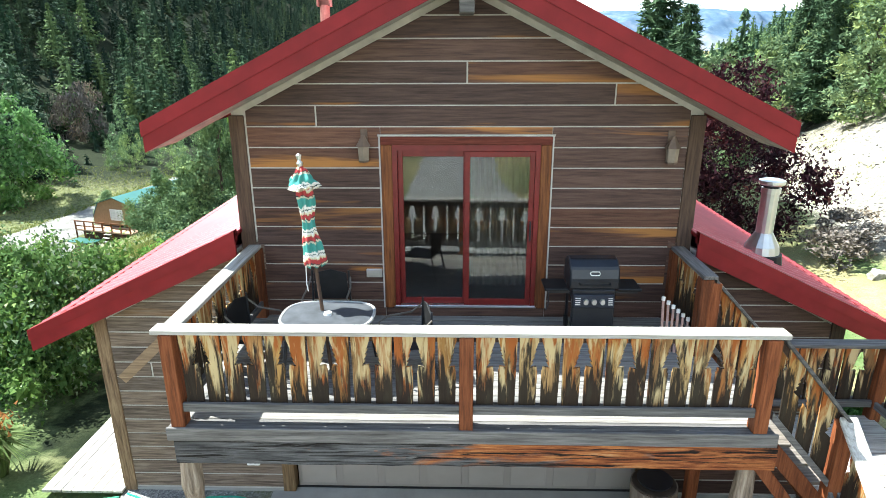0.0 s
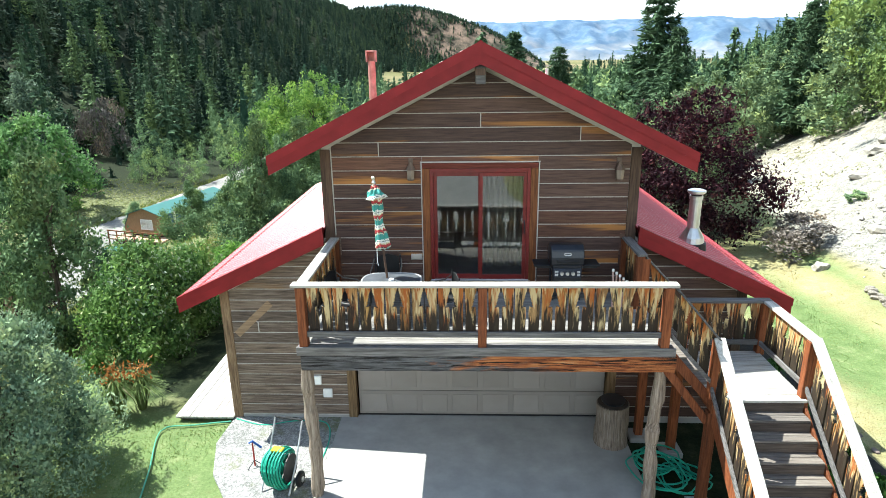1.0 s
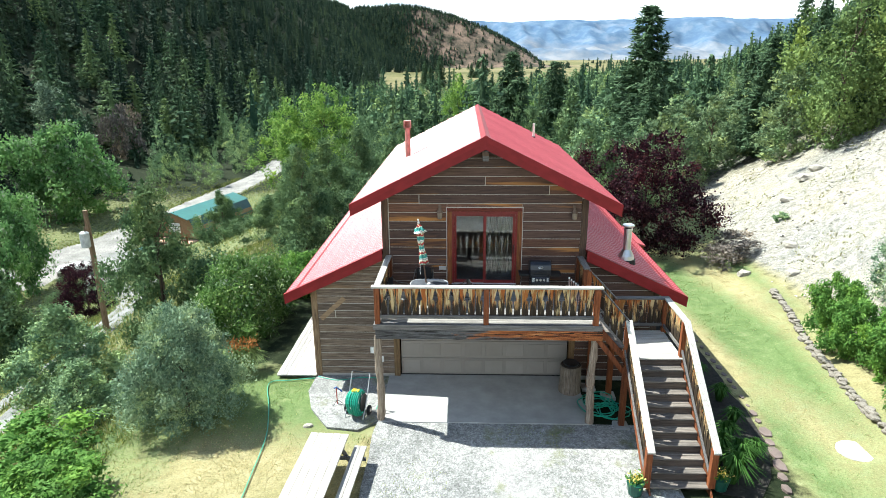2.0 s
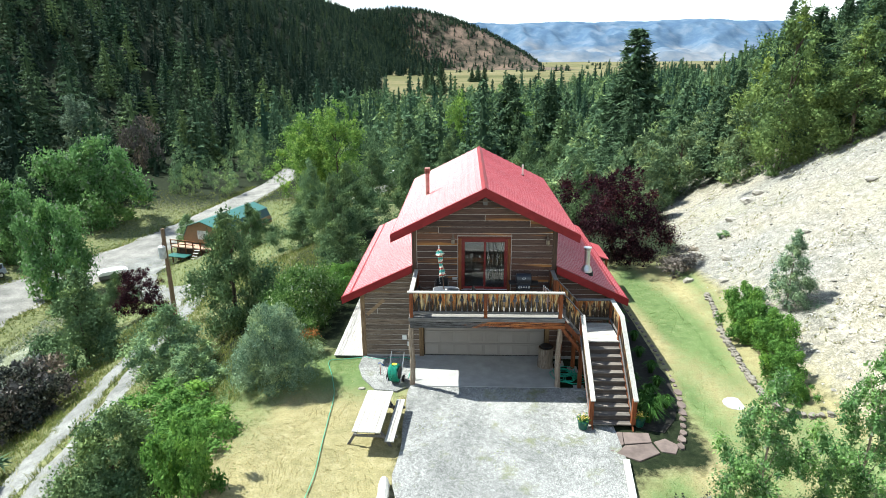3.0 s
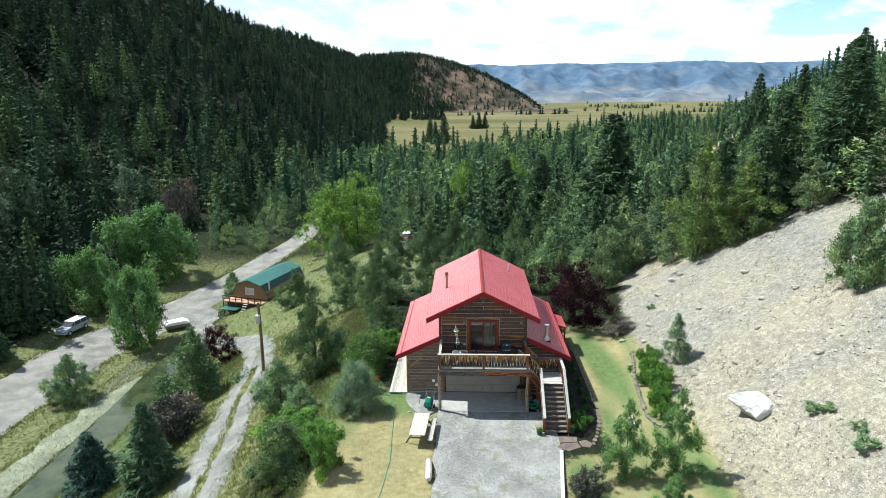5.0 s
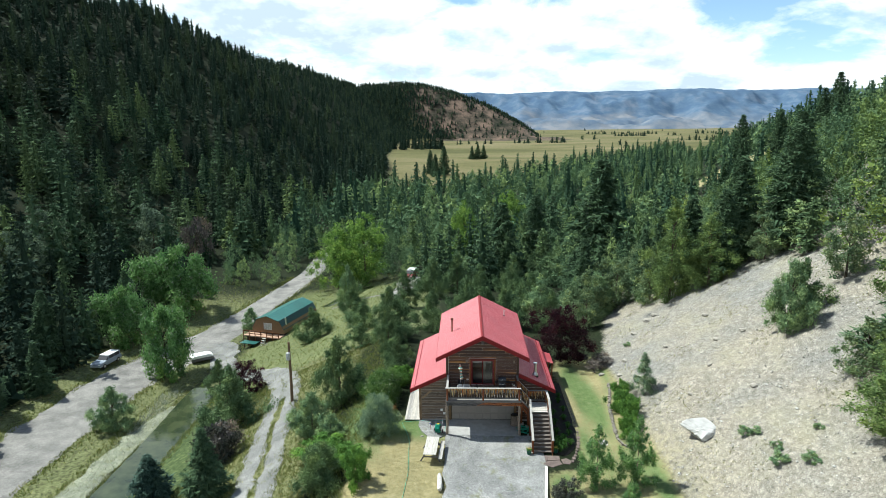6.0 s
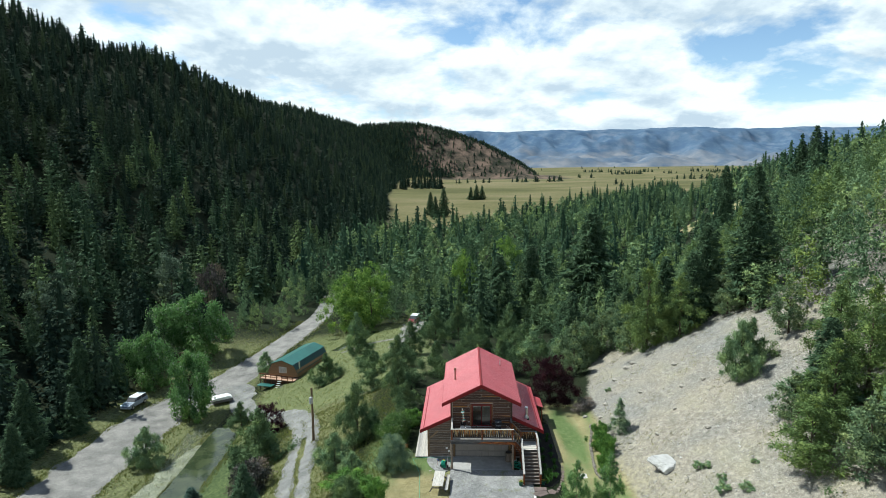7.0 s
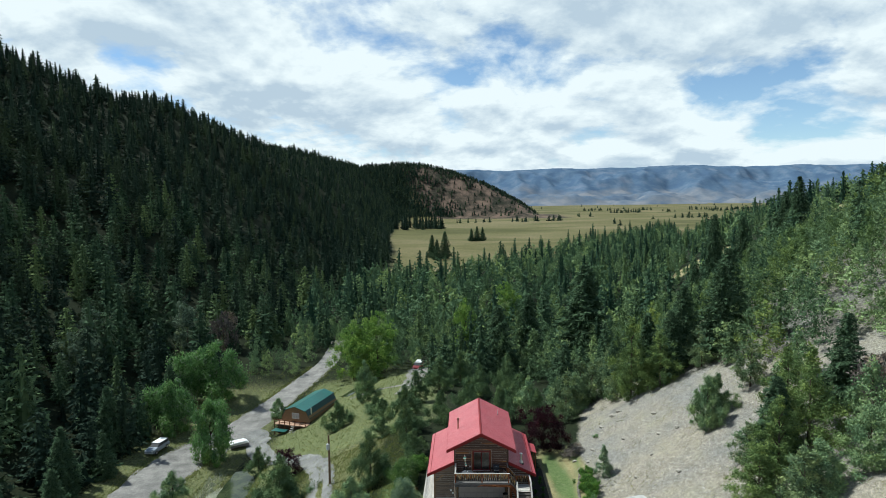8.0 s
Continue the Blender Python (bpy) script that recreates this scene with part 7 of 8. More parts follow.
# white tarpaulin-covered trailer by the road
tr = thing("covered_trailer", "low trailer under a white tarpaulin", "trailer", (-42.4, 46.8, -12.9), 35)
tr.matrix_world = tr.matrix_world @ Matrix.Diagonal((0.8, 0.8, 0.75, 1))
part("tarpaulin", prism(bmesh.new(), [(-1.9, 0.9), (1.9, 0.9), (2.0, 1.2), (1.2, 1.55), (-1.5, 1.5), (-2.0, 1.2)], -1.0, 1.0), WHITE, tr, "white tarpaulin", 0.06)
part("bed", boxes((-2.0, 2.0, -1.0, 1.0, 0.35, 0.88)), DARKGREY, tr, "dark trailer bed", 0.02)

# ---- yard things ----
walkway = thing("board_walk", "silvered plank walk beside the house", "walkway", (-5.45, 5.0, 0))
for k in range(8):
    x = -6.03 + k * 0.147
    part("plank", boxes((x + 5.45, x + 5.45 + 0.139, -2.72, 4.5, 0.08, 0.125)), GREYWOOD_Y, walkway, bevel=0.005)
part("bearer", boxes((-0.55, 0.56, -2.6, -2.45, -0.06, 0.08), (-0.55, 0.56, 1.0, 1.15, -0.06, 0.08), (-0.55, 0.56, 4.2, 4.35, -0.06, 0.08)), DARKGREY, walkway)


def picnic_table():
    t = thing("picnic_table", "silvered wooden picnic table with a bench on one side", "picnic table", (-3.66, -2.75, 0.0), -3)
    for k in range(5):
        x = -0.44 + k * 0.178
        part("top_plank", boxes((x, x + 0.170, -1.22, 1.22, 0.715, 0.755)), GREYWOOD_Y, t, bevel=0.006)
    for sx in (1,):
        for k in range(2):
            x = sx * 0.56 + sx * k * 0.145
            part("bench_plank", boxes((*sorted((x, x + sx * 0.138)), -1.22, 1.22, 0.42, 0.46)), GREYWOOD_Y, t, "bench plank", 0.006)
    for y in (-0.85, 0.85):
        part("cross_beam", boxes((-0.50, 0.90, y - 0.02, y + 0.02, 0.33, 0.42)), DARKGREY_Y, t, bevel=0.005)
        part("top_beam", boxes((-0.42, 0.42, y - 0.02, y + 0.02, 0.625, 0.714)), DARKGREY_Y, t, bevel=0.005)
        for sx in (-1, 1):
            bm = bmesh.new()
            prism(bm, [(sx * 0.22, 0.70), (sx * 0.32, 0.70), (sx * 0.72, 0.0), (sx * 0.62, 0.0)], y + 0.022, y + 0.06)
            part("leg", bm, DARKGREY_Y, t, bevel=0.004)
    return t


picnic_table()


def half_log():
    lg = thing("split_log", "pale weathered split log lying on the gravel's edge", "log", (-2.95, -6.2, -0.02), 3)
    bm = bmesh.new()
    tube(bm, [(0, -0.85 + 0.19 * k, 0.14) for k in range(10)], [0.11, 0.16, 0.17, 0.165, 0.17, 0.16, 0.165, 0.16, 0.15, 0.12], 10)
    for q in bm.verts:
        q.co += Vector((noise.noise(q.co * 5), 0, noise.noise(q.co * 5 + Vector((3, 3, 3))))) * 0.035
    part("log", bm, plain("bleached_log", (0.52, 0.49, 0.44), 0.9, vary=0.25, scale=5, bumpy=0.6), lg)


half_log()
kerb = thing("timber_kerb", "white-bleached timber edging between gravel and lawn", "kerb", (4.12, -4.2, 0.0), -7.5)
for k in range(3):
    part("timber", boxes((-0.09, 0.09, -2.45 * (k + 1) + 0.03, -2.45 * k, -0.06, 0.13)), plain("bleached_timber", (0.62, 0.60, 0.56), 0.85, vary=0.15), kerb, bevel=0.02)


def flagstones():
    st = thing("flagstone_path", "large reddish flagstones at the foot of the stairs", "paving", (4.4, -3.3, 0))
    rng = random.Random(5)
    big = ([(3.15, -2.72), (4.35, -2.70), (4.25, -3.35), (3.85, -3.75), (3.3, -3.35)], [(4.38, -2.70), (5.2, -2.72), (5.15, -3.2), (4.3, -3.33)], [(4.25, -3.40), (5.12, -3.26), (5.25, -3.75), (4.55, -4.2), (3.92, -3.8)],
           [(5.2, -3.18), (5.6, -3.0), (5.95, -3.35), (5.7, -3.8), (5.3, -3.7)])
    for pts in big:
        q = [(x - 4.4 + rng.uniform(-0.02, 0.02), y + 3.3 + rng.uniform(-0.02, 0.02)) for x, y in pts]
        part("flagstone", prism(bmesh.new(), q, -0.05, 0.03 + rng.uniform(0, 0.012), axes="xy"), FLAG, st, bevel=0.012)
    edge = thing("lawn_edging", "curved edging of small flat stones along the lawn", "edging", (6.9, 3, 0))
    line = smooth_line([(6.0, -3.4), (6.3, -2.7), (6.55, -1.9), (6.8, -1.0), (7.0, 0.3), (7.1, 2.0), (7.1, 5.0), (7.0, 9.0), (7.0, 10.5)], 0.42)
    for x, y in line:
        n = 6
        r = rng.uniform(0.12, 0.20) if y < 0 else rng.uniform(0.07, 0.12)
        q = [(x - 6.9 + r * 0.8 * rng.uniform(0.8, 1.2) * math.cos(math.tau * k / n), y - 3 + r * 1.3 * rng.uniform(0.8, 1.1) * math.sin(math.tau * k / n)) for k in range(n)]
        part("edging_stone", prism(bmesh.new(), q, -0.05, 0.05 + rng.uniform(0, 0.03), axes="xy"), FLAG, edge, bevel=0.01)


flagstones()


def rock_mesh(seed, material, n=1.0):
    rng = random.Random(seed)
    bm = bmesh.new()
    bmesh.ops.create_icosphere(bm, subdivisions=2 if n < 2 else 4, radius=1)
    for q in bm.verts:
        d = q.co.normalized()
        q.co = d * (1 + 0.35 * noise.noise(d * 1.4 + Vector((seed, 0, 0))) + 0.12 * noise.noise(d * 4 + Vector((0, seed, 0))) + (0.03 * noise.noise(d * 9) + 0.012 * noise.noise(d * 22) if n > 1.5 else 0))
        q.co.z = max(q.co.z, -0.5)
        q.co.z = min(q.co.z, 0.62 + 0.1 * noise.noise(d * 2))
    return mesh_of("rock", bm, material)


b = thing("boulder", "large white angular boulder on the scree", "boulder", (14.8, -3.2, float(ground_height(14.8, -3.2)) + 0.0), 8)
rock = bmesh.new()
bmesh.ops.create_icosphere(rock, subdivisions=4, radius=1)
for q in rock.verts:
    d = q.co.normalized()
    blunt = 1.05 / max(abs(d.dot(Vector(n).normalized())) for n in ((1, 0.2, 0.35), (-0.3, 1, 0.2), (0.15, -0.35, 1), (0.8, -0.7, 0.5), (-0.75, -0.5, 0.55)))
    d2 = d * blunt * (0.92 + 0.10 * noise.noise(d * 1.7 + Vector((3, 1, 0))) + 0.06 * noise.noise(d * 4.5) + 0.025 * noise.noise(d * 11))
    q.co = Vector((d2.x * 1.15 - 0.22 * d2.z, d2.y * 0.80, d2.z * 0.62 - 0.10 * d2.x - 0.12))
    if q.co.x + 0.8 * q.co.z > 1.25:
        q.co -= Vector((1, 0, 0.8)) * 0.35 * (q.co.x + 0.8 * q.co.z - 1.25)
b.matrix_world = b.matrix_world @ Matrix.Diagonal((1.0, 1.0, 0.9, 1))
part("rock", rock, WHITEROCK, b)
b = thing("well_cover", "pale round stone slab set in the lawn", "slab", (8.65, -1.0, 0.06))
part("slab", tube(bmesh.new(), [(0, 0, -0.05), (0, 0, 0.06), (0, 0, 0.08)], [0.42, 0.42, 0.38], 14), WHITEROCK, b)


def garden_wall():
    w = thing("garden_wall", "low dry-stone garden wall at the slope's foot", "wall", (10.4, 3, 0.2))
    rng = random.Random(9)
    shapes = [rock_mesh(20 + i, plain("grey_brown_wall_stone", (0.20, 0.175, 0.145), 0.95, vary=0.35, scale=4, bumpy=0.8)) for i in range(4)]
    line = smooth_line([(11.0, 8.2), (10.75, 6.5), (10.2, 4.2), (9.9, 2.0), (9.7, 0.2), (9.75, -1.4), (10.3, -2.2), (11.0, -2.4)], 0.19)
    for i, (x, y) in enumerate(line):
        for r in range(2):
            z = float(ground_height(x, y)) + 0.03 + 0.075 * r
            s = rng.uniform(0.085, 0.125)
            m = pose(x - 10.4 + rng.uniform(-0.05, 0.05), y - 3 + rng.uniform(-0.05, 0.05), z - 0.2, rng.uniform(-10, 10), rng.uniform(-10, 10), rng.uniform(0, 360)) @ Matrix.Diagonal((s * 1.2, s, s * 0.75, 1))
            share("stone", shapes[rng.randrange(4)], w, m)


garden_wall()


def scree_stones():
    """Loose stones over the pale slope, uncountable."""
    rng = np.random.default_rng(8)
    base = np.array([(1, 0, 0), (-1, 0, 0), (0, 1, 0), (0, -1, 0), (0, 0, 0.7), (0, 0, -0.7)], float)
    faces = [(0, 2, 4), (2, 1, 4), (1, 3, 4), (3, 0, 4), (2, 0, 5), (1, 2, 5), (3, 1, 5), (0, 3, 5)]
    tris = []
    X, Y = rng.uniform(10.8, 36, 15000), rng.uniform(-20, 30, 15000)
    L = ground_layers(X, Y)["scree"]
    keep = L > rng.uniform(0.2, 1, 15000)
    X, Y = X[keep], Y[keep]
    S = 0.025 + 0.24 * rng.beta(1.0, 10.0, len(X))
    Z = ground_height(X, Y)
    for x, y, z, s in zip(X, Y, Z, S):
        v = base * (1 + 0.5 * rng.uniform(-1, 1, (6, 3))) * s * np.array([1.2, 1, 0.8])
        a = rng.uniform(0, math.tau)
        c, q = math.cos(a), math.sin(a)
        v = np.stack([c * v[:, 0] - q * v[:, 1] + x, q * v[:, 0] + c * v[:, 1] + y, v[:, 2] * 0.8 + z + s * 0.15 + 0.01], -1)
        tris.append(v[np.array(faces)])
    m, nt, bs = surface("loose_scree_stone", 0.95, spec=0.1)
    nt.links.new(ramp(nt, random_of(nt, True), (0.0, (0.15, 0.135, 0.115)), (0.5, (0.265, 0.245, 0.215)), (1.0, (0.47, 0.45, 0.415))), bs.inputs["Base Color"])
    tagged(new("scree_stones", tri_mesh("scree_stones", np.concatenate(tris), m)), "loose pale stones strewn over the slope", "stones", "", "stuff")


scree_stones()


def grass(name, X, Y, h, material, label, blades=3, wide=0.02):
    rng = np.random.default_rng(len(X))
    X, Y = np.repeat(X, blades) + rng.normal(0, 0.06, len(X) * blades), np.repeat(Y, blades) + rng.normal(0, 0.06, len(Y) * blades)
    Z = ground_height(X, Y)
    n = len(X)
    a = rng.uniform(0, math.tau, n)
    H = h * rng.uniform(0.5, 1.4, n)
    sx, sy = np.cos(a) * wide, np.sin(a) * wide
    lean = rng.normal(0, 0.45, (n, 2)) * H[:, None]
    t = np.stack([np.stack([X - sx, Y - sy, Z], -1), np.stack([X + sx, Y + sy, Z], -1), np.stack([X + lean[:, 0], Y + lean[:, 1], Z + H], -1)], 1)
    tagged(new(name, tri_mesh(name, t, material, np.clip(0.55 + 0.10 * rng.normal(size=n), 0, 1))), label, "grass", "", "stuff")


rng = np.random.default_rng(5)
X, Y = rng.uniform(-9.5, -2.8, 15000), rng.uniform(-11, 2.3, 15000)
k = ((X < -6.2) | (Y < 2.2)) & ~((X > -4.95) & (Y > -0.5))
gr = ground_layers(X, Y)["green"] > rng.uniform(0.15, 0.75, len(X))
grass("dry_lawn_grass", X[k & ~gr], Y[k & ~gr], 0.022, STRAWGRASS, "dry straw-coloured lawn grass", 3, 0.012)
grass("green_lawn_grass", X[k & gr], Y[k & gr], 0.028, GREENGRASS, "green lawn grass beside the house", 3, 0.012)
X, Y = rng.uniform(3.9, 11.0, 17000), rng.uniform(-11, 15, 17000)
k = (X < np.interp(Y, [-10, 2, 15], [11.2, 9.9, 11])) & (X > np.interp(Y, [-24, -5.2, -4.0, 20], [2.4, 4.3, 7.1, 7.1]))
gr = ground_layers(X, Y)["green"] > rng.uniform(0.1, 0.85, len(X))
grass("side_lawn_dry_grass", X[k & ~gr], Y[k & ~gr], 0.020, STRAWGRASS, "dry patches of the side lawn", 3, 0.012)
grass("side_lawn_green_grass", X[k & gr], Y[k & gr], 0.022, GREENGRASS, "green side lawn", 3, 0.012)
X, Y = rng.uniform(-26, -9, 16000), rng.uniform(-8, 24, 16000)
track = np.interp(Y, [-24, -12, -3, 3, 8, 14, 21, 28], [-13, -15.2, -16.6, -17.6, -18.6, -19.6, -21.2, -25])
k = (np.abs(X - track) > 1.25 + 0.3 * np.sin(Y * 1.7 + np.sin(Y * 0.6))) | (np.abs(X - track) < 0.32)
grass("rough_bank_grass", X[k], Y[k], 0.24, VERGEGRASS, "rough tall dry grass beside the track", 5, 0.014)
X, Y = rng.uniform(-60, -8, 13000), rng.uniform(20, 90, 13000)
road = np.interp(Y, [8, 28, 40, 50, 63, 84, 100], [-50.8, -50.8, -50.2, -46.5, -43.3, -39.6, -38])
k = (np.abs(X - road) > 4.8) & ((X + 36) ** 2 + (Y - 24) ** 2 > 0) & ~((X < -32.2) & (X > -39) & (Y < 38))
grass("valley_verge_grass", X[k], Y[k], 0.24, VERGEGRASS, "green and yellow grass along the verges", 4, 0.022)
X, Y = rng.uniform(-43, -31, 9000), rng.uniform(-20, 36, 9000)
mid = np.interp(Y, [-60, 13, 23, 31, 40], [-35, -35.1, -35.6, -36.4, -37])
off = X - mid
white = np.abs(off + 4.8) < 1.6 * rng.uniform(0.3, 1.1, 9000)
edge = ((off > 2.0) & (off < 4.2)) | ((off < -2.0) & (off > -3.4)) | ((off < -6.0) & (off > -7.5))
grass("creek_bank_grass", X[edge], Y[edge], 0.32, VERGEGRASS, "tall green-yellow grass along the creek", 5, 0.02)
grass("white_bank_weeds", X[white], Y[white], 0.30, leafy("white_weed_heads", (0.24, 0.27, 0.18), (0.55, 0.56, 0.48), 0.8, (0.12, 0.17, 0.05), 0.3), "white-flowered weeds on the creek bank", 4, 0.04)
Y = rng.uniform(-10, 95, 5000)
road = np.interp(Y, [8, 28, 40, 50, 63, 84, 100], [-50.8, -50.8, -50.2, -46.5, -43.3, -39.6, -38])
half = np.interp(Y, [50, 63, 84], [4.5, 3.25, 3.0])
X = road + np.where(rng.uniform(0, 1, 5000) < 0.5, -1, 1) * (half + np.abs(rng.normal(0, 0.9, 5000)) - 0.4)
k = ~((Y > 42) & (Y < 62) & (X > road))
grass("road_edge_grass", X[k], Y[k], 0.25, VERGEGRASS, "green and straw grass along the road's edge", 3, 0.04)
X, Y = rng.uniform(11, 34, 9000), rng.uniform(-24, 30, 9000)
L = ground_layers(X, Y)["scree"]
clump = np.sin(X * 0.9 + 1.3 * np.sin(Y * 0.7)) + np.sin(Y * 0.8 + 1.1 * np.sin(X * 0.5)) + 0.8 * (X < 15)
k = (L > 0.3) & (clump > rng.normal(1.0, 0.55, 9000))
grass("scree_weeds", X[k], Y[k], 0.09, leafy("pale_scree_weeds", (0.19, 0.19, 0.10), (0.36, 0.35, 0.21), 0.8, None, 0.4), "sparse pale weeds on the stony slope", 4, 0.03)
X, Y = rng.uniform(-2.4, 3.6, 4000), rng.uniform(-11, -0.1, 4000)
clump = np.sin(X * 1.7 + 2 * np.sin(Y * 0.9)) + np.sin(Y * 1.3 + 1.6 * np.sin(X * 1.2))
k = clump + 1.2 * (Y > -0.9) * (X > -0.2) > rng.normal(1.25, 0.35, 4000)
grass("gravel_weeds", X[k], Y[k], 0.07, VERGEGRASS, "small weeds growing through the gravel", 4, 0.02)


# ---- things on the deck ----
def patio_table():
    t = thing("patio_table", "oblong grey glass patio table with a pale rim", "table", (-1.42, 0.95, 2.78))
    bm = bmesh.new()
    pts = [(0.46 * math.copysign(abs(math.cos(a)) ** 0.55, math.cos(a)), 0.33 * math.copysign(abs(math.sin(a)) ** 0.7, math.sin(a))) for a in (k * math.tau / 40 for k in range(40))]
    part("tabletop", prism(bmesh.new(), pts, 0.70, 0.716, axes="xy"), plain("dark_grey_tabletop", (0.075, 0.08, 0.09), 0.35, vary=0.35, scale=7, spec=0.3), t, "dusty dark grey tabletop")
    ring = [(1.03 * x, 1.03 * y, 0.71) for x, y in pts]
    bm = tube(bmesh.new(), ring + ring[:2], 0.017, 8)
    part("rim", bm, plain("pale_rim", (0.30, 0.30, 0.30), 0.5), t, "pale metal rim")
    for sx in (-1, 1):
        for sy in (-1, 1):
            part("leg", tube(bmesh.new(), [(sx * 0.36, sy * 0.28, 0.69), (sx * 0.40, sy * 0.32, 0.3), (sx * 0.44, sy * 0.35, 0.0)], 0.018, 8), BLACKMETAL, t)
    part("umbrella_collar", tube(bmesh.new(), [(0, 0, 0.70), (0, 0, 0.74)], [0.05, 0.04], 12), WHITE, t, "pale umbrella collar")


patio_table()


def patio_umbrella():
    u = thing("patio_umbrella", "closed umbrella striped green, white and red", "umbrella", (-1.42, 0.95, 2.83))
    u.matrix_world = pose(-1.42, 0.95, 2.83, -9, -7, 0)
    part("pole", tube(bmesh.new(), [(0, 0, 0.02), (0, 0, 2.2)], 0.019, 10), CORNER, u, "dark wooden pole")
    part("finial", tube(bmesh.new(), [(0, 0, 2.18), (0, 0, 2.22), (0, 0, 2.25), (0, 0, 2.30), (0, 0, 2.32)], [0.02, 0.035, 0.018, 0.03, 0.008], 10), STEEL, u, "steel finial")
    m, nt, b = surface("striped_canvas", 0.85, spec=0.2)
    tc = nt.nodes.new("ShaderNodeTexCoord")
    sep = nt.nodes.new("ShaderNodeSeparateXYZ")
    nt.links.new(tc.outputs["Object"], sep.inputs[0])
    wob = nt.nodes.new("ShaderNodeMath")
    wob.operation = "MULTIPLY_ADD"
    wob.inputs[1].default_value = 0.16
    nt.links.new(grain(nt, coords(nt, (16, 16, 3), shift=False), 1.0, 4, 0.6), wob.inputs[0])
    nt.links.new(sep.outputs["Z"], wob.inputs[2])
    fr = nt.nodes.new("ShaderNodeMath")
    fr.operation, fr.inputs[1].default_value = "MODULO", 0.235
    nt.links.new(wob.outputs[0], fr.inputs[0])
    sc = nt.nodes.new("ShaderNodeMath")
    sc.operation, sc.inputs[1].default_value = "DIVIDE", 0.235
    nt.links.new(fr.outputs[0], sc.inputs[0])
    r = nt.nodes.new("ShaderNodeValToRGB")
    r.color_ramp.interpolation = "CONSTANT"
    stops = ((0.0, (0.07, 0.27, 0.23)), (0.30, (0.55, 0.50, 0.36)), (0.38, (0.03, 0.04, 0.04)), (0.42, (0.38, 0.05, 0.05)), (0.60, (0.62, 0.55, 0.35)), (0.68, (0.68, 0.66, 0.60)), (0.78, (0.02, 0.05, 0.05)), (0.82, (0.70, 0.68, 0.62)), (0.92, (0.07, 0.27, 0.23)))
    while len(r.color_ramp.elements) < len(stops):
        r.color_ramp.elements.new(0.5)
    for e, (p, c) in zip(r.color_ramp.elements, stops):
        e.position, e.color = p, (*c, 1)
    nt.links.new(sc.outputs[0], r.inputs[0])
    nt.links.new(r.outputs[0], b.inputs["Base Color"])

    def folds(z0, z1, radius, n, name):
        bm = bmesh.new()
        rings = []
        levels = 26
        for i in range(levels):
            z = z0 + (z1 - z0) * i / (levels - 1)
            t = i / (levels - 1)
            ring = []
            for k in range(48):
                a = math.tau * k / 48
                rr = radius(t) * (1 + 0.24 * math.sin(a * n + 2.2 * math.sin(t * 5)) + 0.14 * math.sin(a * 3 + t * 9)) * (1 + 0.10 * noise.noise(Vector((math.cos(a) * 2, math.sin(a) * 2, z * 6))))
                ring.append(bm.verts.new((rr * math.cos(a), rr * math.sin(a), z + 0.02 * math.sin(a * n) * (i == 0))))
            rings.append(ring)
        for p, q in zip(rings, rings[1:]):
            for k in range(48):
                bm.faces.new((p[k], p[(k + 1) % 48], q[(k + 1) % 48], q[k])).smooth = True
        part(name, bm, m, u, "striped canvas folds")

    folds(1.16, 2.02, lambda t: 0.100 - 0.026 * smooth(0, 0.22, t) + 0.012 * math.sin(t * 9) - 0.010 * t, 7, "canopy")
    folds(1.96, 2.19, lambda t: 0.125 * (1 - t) ** 0.8 + 0.018, 8, "vent_flap")
    part("cord", tube(bmesh.new(), [(-0.09, -0.02, 1.2), (-0.115, -0.02, 0.98), (-0.11, -0.02, 0.90)], 0.006, 6), WHITE, u, "pale tie cord")


patio_umbrella()


def patio_chair(x, y, turn):
    c = thing("patio_chair", "dark metal patio armchair with curved pale arms", "chair", (x, y, 2.83), turn, "chairs round the patio table")
    part("seat", boxes((-0.24, 0.24, -0.24, 0.24, 0.41, 0.43)), BLACK, c, "black mesh seat", 0.006)
    part("backrest", prism(bmesh.new(), [(-0.23, 0.46), (0.23, 0.46), (0.21, 0.86), (0.0, 0.92), (-0.21, 0.86)], 0.24, 0.26), BLACK, c, "black mesh backrest", 0.004)
    for sx in (-1, 1):
        part("arm", tube(bmesh.new(), [(sx * 0.26, 0.25, 0.80), (sx * 0.28, 0.12, 0.68), (sx * 0.28, -0.15, 0.655), (sx * 0.28, -0.27, 0.58), (sx * 0.27, -0.27, 0.3), (sx * 0.27, -0.26, 0.0)], 0.013, 8), plain("taupe_metal", (0.12, 0.105, 0.09), 0.4), c, "taupe curved arm")
        part("rear_leg", tube(bmesh.new(), [(sx * 0.24, 0.25, 0.9), (sx * 0.25, 0.24, 0.4), (sx * 0.27, 0.32, 0.0)], 0.013, 8), BLACKMETAL, c)
    return c


first = patio_chair(-1.62, 1.85, 0)
first.matrix_world = pose(-1.62, 1.85, 2.83) @ Matrix.Diagonal((0.92, 0.92, 0.82, 1))
copy_thing(first, pose(-2.22, 1.1, 2.83, 0, 0, 80))
copy_thing(first, pose(-0.62, 1.0, 2.83, 0, 0, -75))


